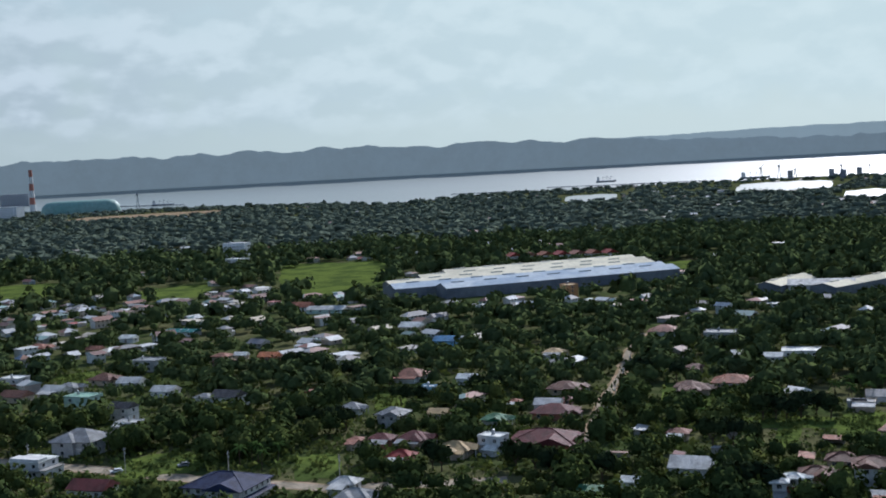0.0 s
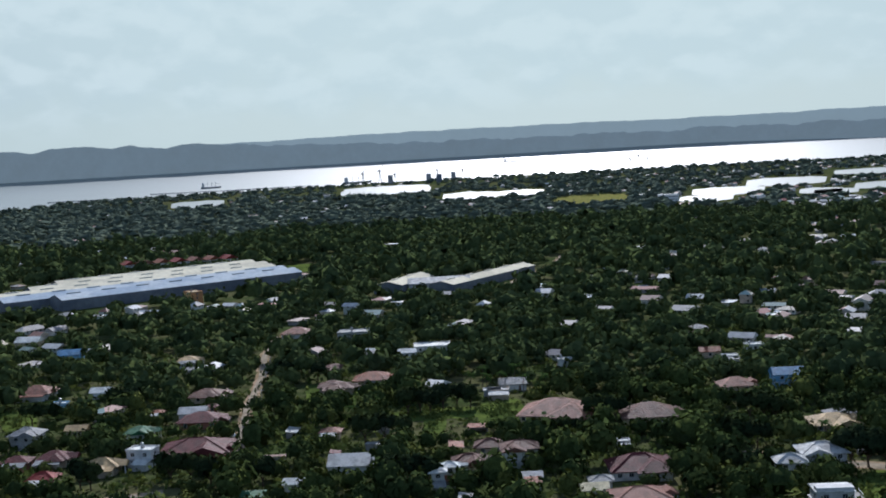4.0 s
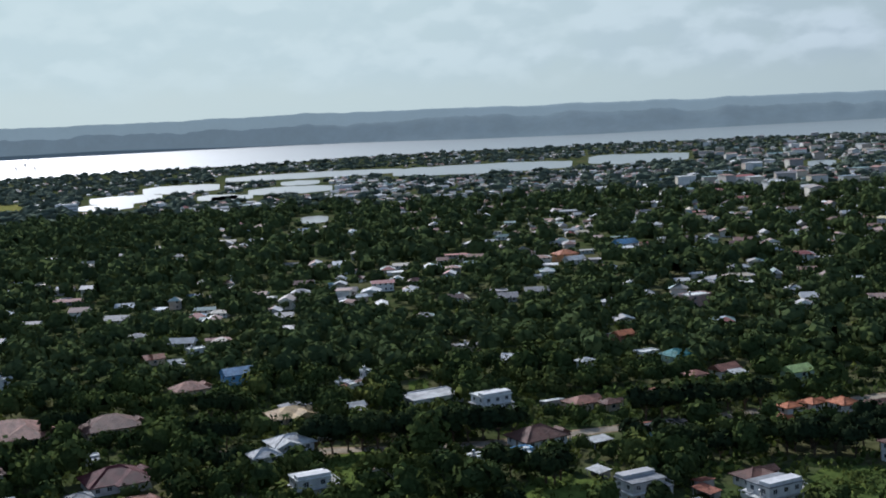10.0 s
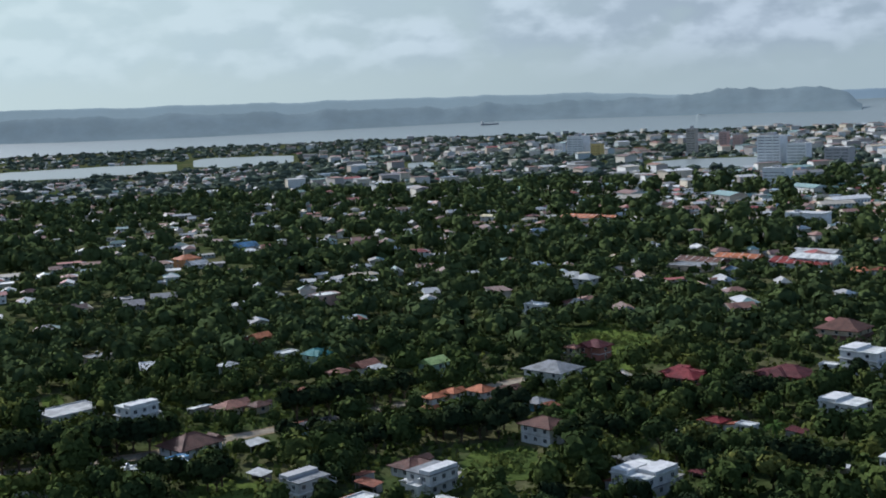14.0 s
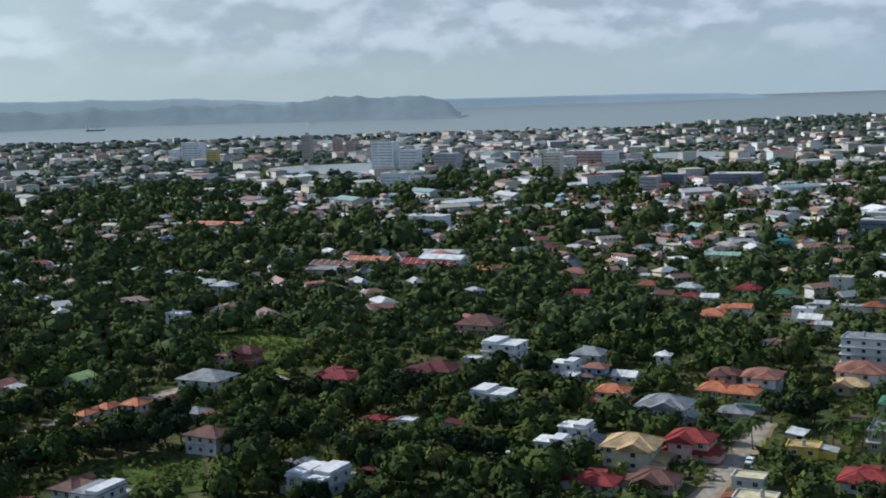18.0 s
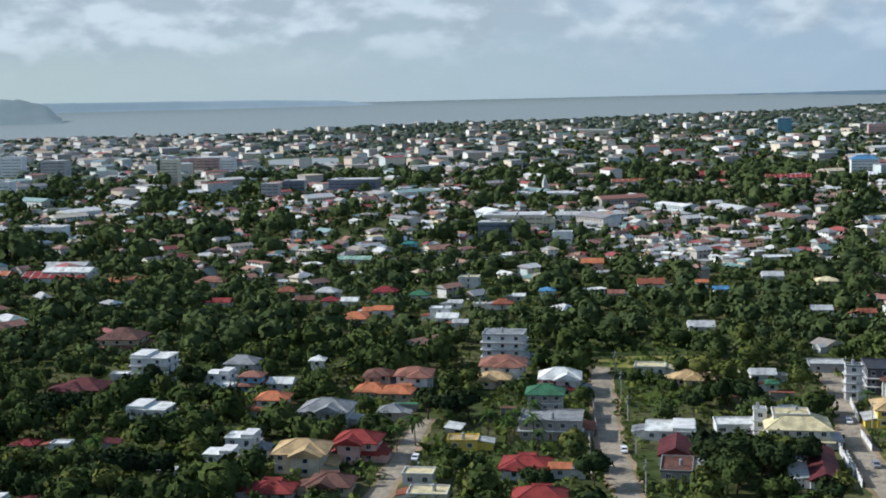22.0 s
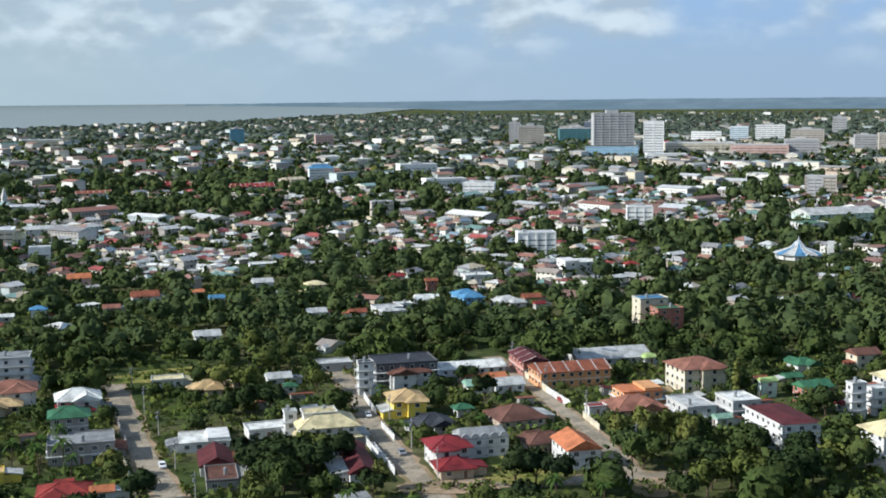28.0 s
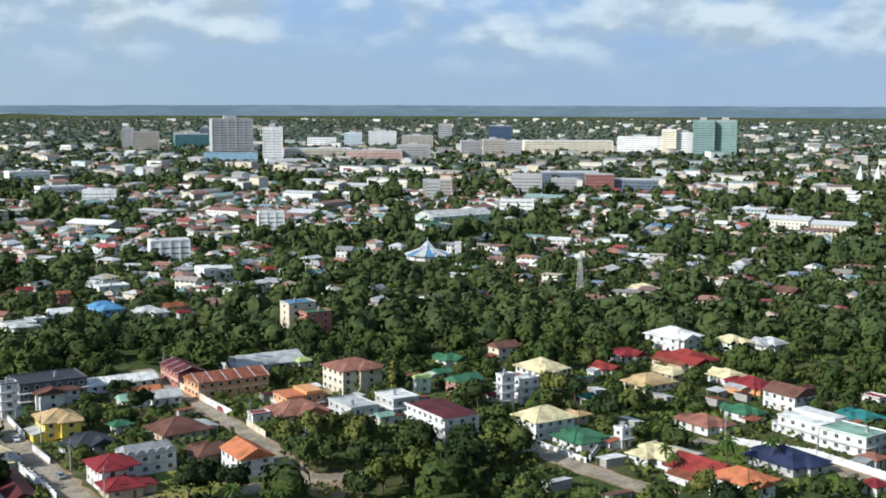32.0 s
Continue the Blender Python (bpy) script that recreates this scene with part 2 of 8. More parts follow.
def mesh_from(name, verts, faces, mats, idx=None, smooth=False):
    me = bpy.data.meshes.new(name)
    me.from_pydata([tuple(v) for v in verts], [], faces)
    for m in mats:
        me.materials.append(m)
    if idx is not None:
        me.polygons.foreach_set("material_index", idx)
    if smooth:
        me.shade_smooth()
    me.update()
    return me


def mesh_quads(name, corners, mats, idx=None, normals=None):
    """One mesh from an array of quads (n, 4, 3)."""
    n = len(corners)
    me = bpy.data.meshes.new(name)
    me.vertices.add(4 * n)
    me.vertices.foreach_set("co", np.ascontiguousarray(corners, dtype=np.float32).ravel())
    me.loops.add(4 * n)
    me.loops.foreach_set("vertex_index", np.arange(4 * n, dtype=np.int32))
    me.polygons.add(n)
    me.polygons.foreach_set("loop_start", np.arange(0, 4 * n, 4, dtype=np.int32))
    for m in mats:
        me.materials.append(m)
    if idx is not None:
        me.polygons.foreach_set("material_index", np.ascontiguousarray(idx, dtype=np.int32))
    me.update(calc_edges=True)
    if normals is not None:
        me.shade_smooth()
        me.normals_split_custom_set_from_vertices(normals)
    return me


def part(name, me, parent, label="", m=None):
    ob = new(name, me)
    ob.parent = parent
    if m is not None:
        ob.matrix_basis = m
    if label:
        tagged(ob, label)
    return ob


# ---------------------------------------------------------------- the lie of the land
EYE_HEIGHT = 100.0
NEAR = 2200.0


def squeeze(d):
    """Beyond 2.2 km distances close up, along the sight lines from over the town, to bring the horizon to 4.9 km."""
    return d if d <= NEAR else NEAR + 2700.0 * (1.0 - math.exp(-(d - NEAR) / 2700.0))


def far(h, d, up=0.0):
    """The place at heading h, d metres off, up metres high, and the scale there."""
    s = squeeze(d) / d
    return Vector((math.sin(radians(h)) * d * s, math.cos(radians(h)) * d * s, EYE_HEIGHT + (up - EYE_HEIGHT) * s)), s


def lerp_table(table, h):
    return float(np.interp(h, [a for a, b in table], [b for a, b in table]))


SHORE = [(0, 6500), (66, 5200), (74, 4250), (82, 3700), (86, 3150), (90, 3650), (100, 3850), (110, 3850), (120, 3950), (126, 3900), (132, 4300), (143, 4300), (152, 4100), (162, 3700), (173, 3500), (180, 3400), (185, 3900), (196, 4400), (205, 5200), (211, 7000), (216, 12000), (220, 18000), (360, 18000)]
OPPOSITE = [(0, 12500), (75, 12500), (98, 12000), (119, 13500), (126, 9600), (136, 7300), (142, 6700), (156, 7500), (172, 5900), (172.6, 18300), (360, 18300)]


def polar_sheet(name, h0, h1, step, radii, mat, up=0.0, rough=0.0):
    hs = np.arange(h0, h1 + step / 2, step)
    verts, faces = [], []
    for h in hs:
        lo, hi = radii(h)
        ds = np.concatenate([[lo], np.geomspace(max(lo, 30.0), hi, 79)])
        over_sea = 60.0 < h < 219.0 and name == "ground"
        for d in ds:
            sunk = -12.0 if over_sea and lerp_table(SHORE, h) * 1.03 < d else 0.0
            verts.append(far(h, d, up + sunk)[0])
    k = 80
    for i in range(len(hs) - 1):
        for j in range(k - 1):
            faces.append((i * k + j, i * k + j + 1, (i + 1) * k + j + 1, (i + 1) * k + j))
    return mesh_from(name, verts, faces, [mat])


ground = tagged(new("ground", polar_sheet("ground", 0, 360, 2.0, lambda h: (0.02, 18400.0), GROUND)), "grassy town ground of earth and low green growth", "ground", kind="structure")


def ragged(h, d, k, seed):
    return d * (1.0 + k * (noise.noise(Vector((h * 0.35, seed, 0))) + 0.5 * noise.noise(Vector((h * 1.3, seed, 4)))))


sea = tagged(new("sea_water", polar_sheet("sea", 60, 219, 0.5, lambda h: (ragged(h, lerp_table(SHORE, h), 0.03, 1.7), 18800.0 if h > 165 else lerp_table(OPPOSITE, h) * 1.04), WATER, 1.0)), "calm grey sea water of a wide strait", "water", kind="structure")

# Hills over the strait, far off, in blue-grey that carries the distance haze.
HILL_NEAR = material("hazy_hill_woods", (0.08, 0.10, 0.105), 1.0, (0.06, 0.08, 0.085), 0.012, 0.004, 0.2, vary=0.25)
HILL_FAR = material("hazy_far_hill_woods", (0.11, 0.13, 0.135), 1.0, (0.09, 0.11, 0.115), 0.010, 0.004, 0.2, vary=0.15)


PLAIN = material("hazy_far_plain", (0.05, 0.065, 0.07), 1.0, (0.07, 0.085, 0.09), 0.012, 0.004, 0.1, vary=0.3)
HEADLAND = material("hazy_far_headland", (0.09, 0.11, 0.12), 1.0, (0.12, 0.14, 0.15), 0.012, 0.004, 0.1, vary=0.15)
# Emission imitates the air's haze on these backdrops; none of them is a light.
for m, haze_glow in ((HILL_NEAR, (0.14, 0.17, 0.168)), (HILL_FAR, (0.215, 0.26, 0.25)), (PLAIN, (0.085, 0.125, 0.15)), (HEADLAND, (0.19, 0.24, 0.255))):
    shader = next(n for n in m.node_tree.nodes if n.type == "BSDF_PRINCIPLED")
    shader.inputs["Emission Color"].default_value, shader.inputs["Emission Strength"].default_value = (*haze_glow, 1), 1.0


def ridge(name, h0, h1, step, crest, base, mat, bumps, label, depth=0.22):
    """A range of hills: crest gives its height in degrees over the level of the eye, base its distance."""
    hs = np.arange(h0, h1 + step / 2, step)
    verts, faces, k = [], [], 9
    for h in hs:
        d0 = base(h)
        deep = depth(d0) if callable(depth) else depth
        el = lerp_table(crest, h) + bumps * (noise.noise(Vector((h * 0.55, 2.1, 0))) + 0.6 * noise.noise(Vector((h * 1.6, 5.3, 0))) + 0.35 * noise.noise(Vector((h * 5.0, 1.3, 0))))
        top = max(0.4 if callable(depth) else 4.0, EYE_HEIGHT + d0 * (1 + deep) * math.tan(radians(el)))
        for j in range(k):
            f = j / (k - 1)
            rise = math.sin(min(1.0, f * 1.1) * math.pi / 2) ** 1.3
            lump = 1.0 + 0.10 * noise.noise(Vector((h * 2.2, f * 5.0, 3.0))) * (1 - f)
            verts.append(far(h, d0 * (1 + deep * f), max(0.3, top * rise * lump))[0])
    for i in range(len(hs) - 1):
        for j in range(k - 1):
            faces.append((i * k + j, i * k + j + 1, (i + 1) * k + j + 1, (i + 1) * k + j))
    return tagged(new(name, mesh_from(name, verts, faces, [mat], smooth=True)), label, "hills", kind="structure")


CREST_FAR = [(55, 0.75), (68, 0.75), (82, 0.72), (92, 0.70), (97, 0.76), (105, 0.84), (112, 0.82), (120, 0.73), (129, 0.78), (136, 0.68), (142, 0.60), (154, 0.48), (160, 0.38), (165, 0.05), (169, -0.15), (172, -0.2)]
CREST_NEAR = [(55, 1.0), (68, 1.02), (82, 0.98), (92, 0.84), (97, 0.72), (101, 0.5), (105, 0.35), (112, 0.28), (120, 0.25), (129, 0.22), (136, 0.30), (142, 0.18), (154, 0.05), (164, 0.02), (166.4, 0.28), (168.5, 0.18), (170.8, 0.14), (171.7, -0.3), (172.2, -0.7)]
ridge("hill_backdrop_far", 56, 171.5, 0.25, CREST_FAR, lambda h: lerp_table(OPPOSITE, h) * 1.25, HILL_FAR, 0.06, "long wooded ridge beyond the strait, blue-grey with painted haze")
ridge("hill_backdrop_near", 56, 172.2, 0.2, CREST_NEAR, lambda h: lerp_table(OPPOSITE, min(h, 172.0)), HILL_NEAR, 0.17, "low dark wooded hills along the far shore under painted haze")
ridge("headland_backdrop", 168.0, 186.25, 0.25, [(168, -0.05), (172.3, -0.02), (181, -0.10), (184.5, -0.2), (186.2, -0.36)], lambda h: 12500.0, HEADLAND, 0.015, "low headland on the horizon, pale with painted haze")
ridge("plain_backdrop", 203, 262, 0.25, [(203, -0.31), (214, -0.25), (226, -0.2), (262, -0.17)], lambda h: float(np.interp(h, [203, 216], [14500, 8200])), PLAIN, 0.02, "low plain on the horizon, pale with painted haze", lambda d: 18300.0 / d - 1.0)

# ---------------------------------------------------------------- woods and the mass of the town
rng = np.random.default_rng(11)
CELL = 2.0
taken = set()
DENSITY = {
    # from heading: (to distance, share of houses, share of trees)
    60: [(620, .20, .62), (1000, .26, .60), (1500, .06, .72), (3200, .012, .95), (5200, .01, .75)],
    95: [(560, .10, .84), (900, .06, .80), (2000, .015, .95), (2900, .03, .70), (3900, .05, .45)],
    112: [(560, .07, .88), (1000, .08, .86), (1700, .02, .95), (2300, .07, .78), (4300, .08, .60)],
    124: [(600, .07, .90), (1000, .17, .72), (1500, .27, .60), (2350, .36, .50), (4300, .18, .55)],
    146: [(600, .06, .92), (900, .12, .84), (1400, .26, .66), (2400, .22, .72), (4300, .26, .62)],
    164: [(560, .10, .80), (900, .12, .80), (1250, .42, .50), (2000, .42, .50), (4300, .42, .48)],
    180: [(520, .12, .62), (640, .12, .82), (780, .32, .62), (1300, .50, .48), (2200, .36, .60), (5200, .26, .70)],
    198: [(480, .10, .52), (620, .05, .92), (740, .36, .58), (1000, .50, .46), (1450, .26, .72), (2600, .32, .64), (6500, .16, .78)],
    216: [(450, .08, .52), (600, .02, .96), (720, .44, .48), (1500, .52, .44), (2600, .34, .62), (6500, .12, .82)],
    236: [(480, .12, .52), (590, .04, .92), (760, .32, .62), (1500, .34, .62), (2600, .32, .62), (6500, .12, .80)],
}


def density(h, d):
    rows_here = DENSITY[max(k for k in DENSITY if k <= h)]
    for to, a, b in rows_here:
        if d < to:
            return a, b
    return 0.0, 0.0


def claim(x, y, r):
    for i in range(int((x - r) // CELL), int((x + r) // CELL) + 1):
        for j in range(int((y - r) // CELL), int((y + r) // CELL) + 1):
            taken.add((i, j))


def is_free(x, y, r=0.0):
    for a, b in ((0, 0), (r, 0), (-r, 0), (0, r), (0, -r)):
        if (int((x + a) // CELL), int((y + b) // CELL)) in taken:
            return False
    return True


headroom = {}


def open_sight(x, y, half, eave, reach=45.0, hidden=0.97):
    """Gardens before a house stay low: tall growth only farther off, on the town's open side."""
    d = math.hypot(x, y)
    ux, uy = -x / d, -y / d
    for k in range(int((reach + 8) / 2)):
        s = 2.0 * k - 4.0
        top = max(0.8, hidden * eave + s * EYE_HEIGHT / d)
        for j in range(int(-half / 2), int(half / 2) + 1):
            c = (int((x + ux * (s + half * 0.6) - uy * 2 * j) // CELL), int((y + uy * (s + half * 0.6) + ux * 2 * j) // CELL))
            headroom[c] = min(headroom.get(c, 99.0), top)


def room_over(x, y, r=0.0):
    return min(headroom.get((int((x + a) // CELL), int((y + b) // CELL)), 99.0) for a, b in ((0, 0), (r, 0), (-r, 0), (0, r), (0, -r)))


def clumps(at, radius, height, k, size, rng, core=0.0, facets=(6, 3)):
    """Leaf clumps as quads over the lumpy crowns of trees: at (n, 3), radius (n,), height (n,)."""
    n = len(at)
    v = rng.normal(size=(n, k, 3))
    v[..., 2] = np.abs(v[..., 2]) * 1.15 - 0.35
    v /= np.linalg.norm(v, axis=2, keepdims=True)
    a = np.arctan2(v[..., 1], v[..., 0])
    phase = rng.uniform(0, 6.28, (n, 1))
    lump = 0.80 + 0.16 * np.sin(3 * a + phase) + 0.12 * np.sin(5 * a + 2 * phase + 4 * v[..., 2]) + rng.uniform(-0.14, 0.14, (n, k))
    p = v * lump[..., None] * np.stack([radius, radius, height], -1)[:, None, :] + at[:, None, :]
    normal = v + rng.normal(size=(n, k, 3)) * 0.42
    normal /= np.linalg.norm(normal, axis=2, keepdims=True)
    side = np.cross(normal, rng.normal(size=(n, k, 3)))
    side /= np.linalg.norm(side, axis=2, keepdims=True)
    other = np.cross(normal, side)
    s = (size[:, None] * rng.uniform(0.6, 1.25, (n, k)))[..., None]
    q = np.stack([p - side * s - other * s * 0.7, p + side * s * 0.9 - other * s * 0.5, p + side * s + other * s * 0.8, p - side * s * 0.8 + other * s * 0.6], axis=2)
    shade_normal = v + normal * 0.34
    shade_normal /= np.linalg.norm(shade_normal, axis=2, keepdims=True)
    quads, normals = q.reshape(-1, 4, 3), np.repeat(shade_normal.reshape(-1, 3), 4, axis=0)
    if core:
        # the dense inner foliage behind the outer leaves
        nu, nv = facets
        az, el = np.meshgrid(np.arange(nu + 1) * 2 * np.pi / nu, np.linspace(-0.45, 1.5, nv + 1), indexing="ij")
        unit = np.stack([np.cos(az) * np.cos(el), np.sin(az) * np.cos(el), np.sin(el)], -1)
        wave = 1.0 + 0.16 * np.sin(3 * az[None] + phase[..., None]) * np.cos(el)[None]
        p = unit[None] * core * 0.8 * wave[..., None] * np.stack([radius, radius, height], -1)[:, None, None, :] + at[:, None, None, :]
        inner = np.stack([p[:, :-1, :-1], p[:, 1:, :-1], p[:, 1:, 1:], p[:, :-1, 1:]], axis=3).reshape(-1, 4, 3)
        u = np.broadcast_to(unit, p.shape)
        inner_n = np.stack([u[:, :-1, :-1], u[:, 1:, :-1], u[:, 1:, 1:], u[:, :-1, 1:]], axis=3).reshape(-1, 3)
        inner_n = inner_n + np.repeat(rng.normal(size=(len(inner), 3)) * 0.45, 4, axis=0)
        inner_n /= np.linalg.norm(inner_n, axis=1, keepdims=True)
        quads, normals = np.concatenate([quads, inner]), np.concatenate([normals, inner_n])
    return quads, normals


def polar_spots(d0, d1, spacing, h0=64.0, h1=257.0):
    """Jittered spots over a ring of the land."""
    out = []
    d = d0
    while d < d1:
        step = spacing * (1.0 if d < NEAR else d / NEAR)
        n = int(radians(h1 - h0) * d / step)
        h = h0 + (np.arange(n) + rng.uniform(-0.45, 0.45, n)) * (h1 - h0) / n
        r = d + rng.uniform(-0.5, 0.5, n) * step
        out.append(np.stack([h, r], -1))
        d += step
    return np.concatenate(out)


# ---------------------------------------------------------------- streets, fields and water


def strip(name, points, width, mat, label, up=0.06, ragged_by=0.12):
    """A street along a few points, with a worn edge and a dusty verge."""
    if mat is ROAD:
        strip("verge" + name[4:], points, width + 2.6, EARTH, "dusty earth verge along a street", up - 0.03, 0.3)
    fine = [points[0]]
    for (ax, ay), (bx, by) in zip(points, points[1:]):
        n = max(1, int(math.hypot(bx - ax, by - ay) / 4.0))
        fine += [(ax + (bx - ax) * k / n, ay + (by - ay) * k / n) for k in range(1, n + 1)]
    points = fine
    verts, faces = [], []
    for i, (x, y) in enumerate(points):
        a, b = points[max(0, i - 1)], points[min(len(points) - 1, i + 1)]
        t = Vector((b[0] - a[0], b[1] - a[1], 0)).normalized()
        side = Vector((-t.y, t.x, 0)) * width / 2
        for s in (-1, 1):
            p = Vector((x, y, 0)) + side * s * (1.0 + ragged_by * (noise.noise(Vector((x * 0.13, y * 0.13, s * 3.0))) + noise.noise(Vector((x * 0.4, y * 0.4, s * 5.0)))))
            verts += [(p.x, p.y, up), (p.x, p.y, -0.2)]
        if i:
            k = 4 * i
            faces += [(k - 4, k - 2, k + 2, k), (k - 3, k - 4, k, k + 1), (k - 2, k - 1, k + 3, k + 2)]
            if mat is EARTH:
                continue
            n = int(math.dist(points[i - 1], (x, y)) / 3) + 1
            for j in range(n + 1):
                px, py = points[i - 1][0] + (x - points[i - 1][0]) * j / n, points[i - 1][1] + (y - points[i - 1][1]) * j / n
                verge = 1.0 - 4.0 / math.hypot(px, py)
                claim(px, py, width / 2 - 0.3)
                claim(px * verge, py * verge, width / 2 - 0.5)
    return tagged(new(name, mesh_from(name, verts, faces, [mat])), label, "road", kind="structure")


strip("road_1", [(-66, -240), (-75, -269), (-88, -328), (-107, -396), (-113, -420)], 6.5, ROAD, "worn pale concrete street between gardens")
strip("road_2", [(-128, -225), (-138, -256), (-153, -301), (-180, -366), (-186, -384)], 6.0, ROAD, "worn pale concrete street past the yellow house")
strip("road_3", [(-186, -222), (-205, -263), (-223, -306), (-240, -348), (-246, -366)], 5.0, ROAD, "narrow concrete street with garden walls")
strip("road_4", [(-131, -252), (-172, -229), (-200, -214)], 6.0, ROAD, "short dusty cross street", 0.05)
strip("road_5", [(-250, -200), (-240, -172), (-232, -140)], 6.0, ROAD, "concrete street by cream-roofed houses")
strip("road_6", [(0, -245), (-16, -290), (-37, -355)], 5.0, ROAD, "shaded concrete lane with a parked car")
strip("road_7", [(398, 150), (380, 111), (357, 63), (338, 15), (340, -38)], 6.5, ROAD, "wide pale concrete road along a grass lot")
strip("road_8", [(360, -60), (401, -69), (450, -77), (520, -93), (575, -102), (640, -118)], 3.0, ROAD, "pale straight lane between dark trees")
strip("road_9", [(300, -208), (252, -250), (235, -268), (202, -326), (183, -358), (160, -400)], 5.5, ROAD, "pale concrete avenue under a row of trees")
strip("road_10", [(-284, -158), (-284, -122), (-270, -86)], 5.0, ROAD, "concrete lane beside a long white wall")
strip("road_11", [(790, -310), (880, -380), (960, -420)], 9.0, ROAD, "pale road to the long sheds")

for ax, ay, bx, by, reach in ((790, -310, 960, -420, 60.0), (398, 150, 357, 63, 26.0), (357, 63, 338, 15, 26.0)):
    for k in range(12):
        open_sight(ax + (bx - ax) * k / 11, ay + (by - ay) * k / 11, 4.0, 0.3, reach)
DRY = material("dry_grass", (0.24, 0.21, 0.07), 0.95, (0.13, 0.16, 0.04), 0.7, 0.12, 0.5, vary=0.3)
SOIL = {"grass": GRASS, "dry": DRY, "earth": EARTH}
SOIL_WORDS = {"grass": "bright green open grass", "dry": "dry yellowish overgrown grass lot", "earth": "bare brown earth lot"}

meadow_lift = [0.08]
meadows = []


def meadow(x, y, rx, ry, turn, kind):
    """An open patch of ground with a ragged edge, a little proud of the soil round it."""
    d = math.hypot(x, y)
    h = math.degrees(math.atan2(x, y)) % 360
    centre, s = far(h, d)
    meadow_lift[0] += 0.006
    lift = meadow_lift[0]
    c, sn = math.cos(radians(turn)), math.sin(radians(turn))
    verts = [(centre.x, centre.y, centre.z + lift)]
    n = 36
    for i in range(n):
        a = 2 * math.pi * i / n
        k = 1.0 + 0.28 * noise.noise(Vector((math.cos(a) * 1.6, math.sin(a) * 1.6, x * 0.01)))
        k *= 1.0 / max(abs(math.cos(a)), abs(math.sin(a))) ** 0.6
        u, v = rx * k * math.cos(a), ry * k * math.sin(a)
        px, py = x + u * c - v * sn, y + u * sn + v * c
        p, _ = far(math.degrees(math.atan2(px, py)) % 360, math.hypot(px, py))
        verts.append((p.x, p.y, p.z + lift))
    faces = [(0, 1 + i, 1 + (i + 1) % n) for i in range(n)]
    tagged(new("meadow", mesh_from("meadow", verts, faces, [SOIL[kind]])), SOIL_WORDS[kind], "ground", kind="structure")
    if d < 620:
        meadows.append((x, y, rx, ry, c, sn, lift))
    elif d < 1300:
        for k in range(-4, 5):
            open_sight(centre.x - sn * ry * k / 4.5, centre.y + c * ry * k / 4.5, 12.0, 0.4, 110.0)
    step = 3.0 if d < 700 else 6.0
    for i in range(int(-rx / step), int(rx / step) + 1):
        for j in range(int(-ry / step), int(ry / step) + 1):
            u, v = i * step, j * step
            if (u / rx) ** 2 + (v / ry) ** 2 < 0.78:
                q, _ = far(math.degrees(math.atan2(x + u * c - v * sn, y + u * sn + v * c)) % 360, math.hypot(x + u * c - v * sn, y + u * sn + v * c))
                claim(q.x, q.y, step / 2)
                verge = 1.0 - 7.0 / max(60.0, q.to_2d().length)
                claim(q.x * verge, q.y * verge, step / 2)


meadow(1113, 115, 54, 183, -82, "grass")
meadow(1111, 407, 31, 83, -69, "grass")
meadow(1016, 241, 35, 59, -75, "grass")
meadow(380, 84, 15, 18, -74, "grass")
meadow(368, 26, 8, 19, -81, "grass")
meadow(576, 177, 13, 19, -71, "grass")
meadow(402, -141, 19, 10, -103, "grass")
meadow(397, -165, 7, 18, -106, "grass")
meadow(394, -164, 9, 22, -110, "grass")
meadow(458, -112, 11, 26, -102, "grass")
meadow(387, -136, 4, 27, -107, "grass")
meadow(186, -244, 10, 12, -141, "grass")
meadow(128, -299, 8, 13, -154, "grass")
meadow(246, -225, 10, 20, -131, "grass")
meadow(128, -294, 11, 15, -157, "grass")
meadow(143, -432, 12, 16, -162, "grass")
meadow(166, -472, 11, 25, -161, "grass")
meadow(149, -463, 13, 31, -160, "grass")
meadow(312, -311, 4, 17, -134, "grass")
meadow(-167, -245, 13, 14, 142, "dry")
meadow(-268, -114, 5, 9, 109, "grass")
meadow(-130, -413, 21, 11, 160, "dry")
meadow(-47, -301, 5, 8, 168, "grass")
meadow(-183, -213, 6, 8, 132, "earth")
meadow(475, 10, 7, 22, -85, "grass")
meadow(-277, -144, 6, 9, 113, "grass")
meadow(-117, -359, 6, 11, 160, "grass")
meadow(1040, -196, 16, 42, -102, "grass")
meadow(3283, 904, 239, 241, -74, "earth")
meadow(1833, -824, 70, 190, -114, "dry")
meadow(-140, -244, 14, 5, 146, "earth")


def pond(h0, h1, d0, d1, label="shallow fish pond with a pale shining surface"):
    """A flat sheet of still water with ragged banks."""
    verts, faces = [], []
    n = 14
    for i in range(n + 1):
        h = h0 + (h1 - h0) * i / n
        pinch = math.sin(math.pi * (0.08 + 0.84 * i / n)) ** 0.35
        mid, half = (d0 - 60 + d1) / 2, (d1 - d0 + 60) / 2 * pinch
        wob = 0.25 * noise.noise(Vector((h * 2.0, d0 * 0.01, 1)))
        for k in (-1 - wob, 1 - wob):
            verts.append(far(h, mid + half * k, 0.5)[0])
        for j in range(int((d1 - d0 + 120) / 8) + 1):
            q, _ = far(h, d0 - 120 + 8 * j)
            claim(q.x, q.y, max(6.0, radians((h1 - h0) / n) * d0 / 1.8))
        if i:
            k = 2 * i
            faces.append((k - 2, k - 1, k + 1, k))
    tagged(new("pond_water", mesh_from("pond", verts, faces, [POND])), label, "water", kind="structure")


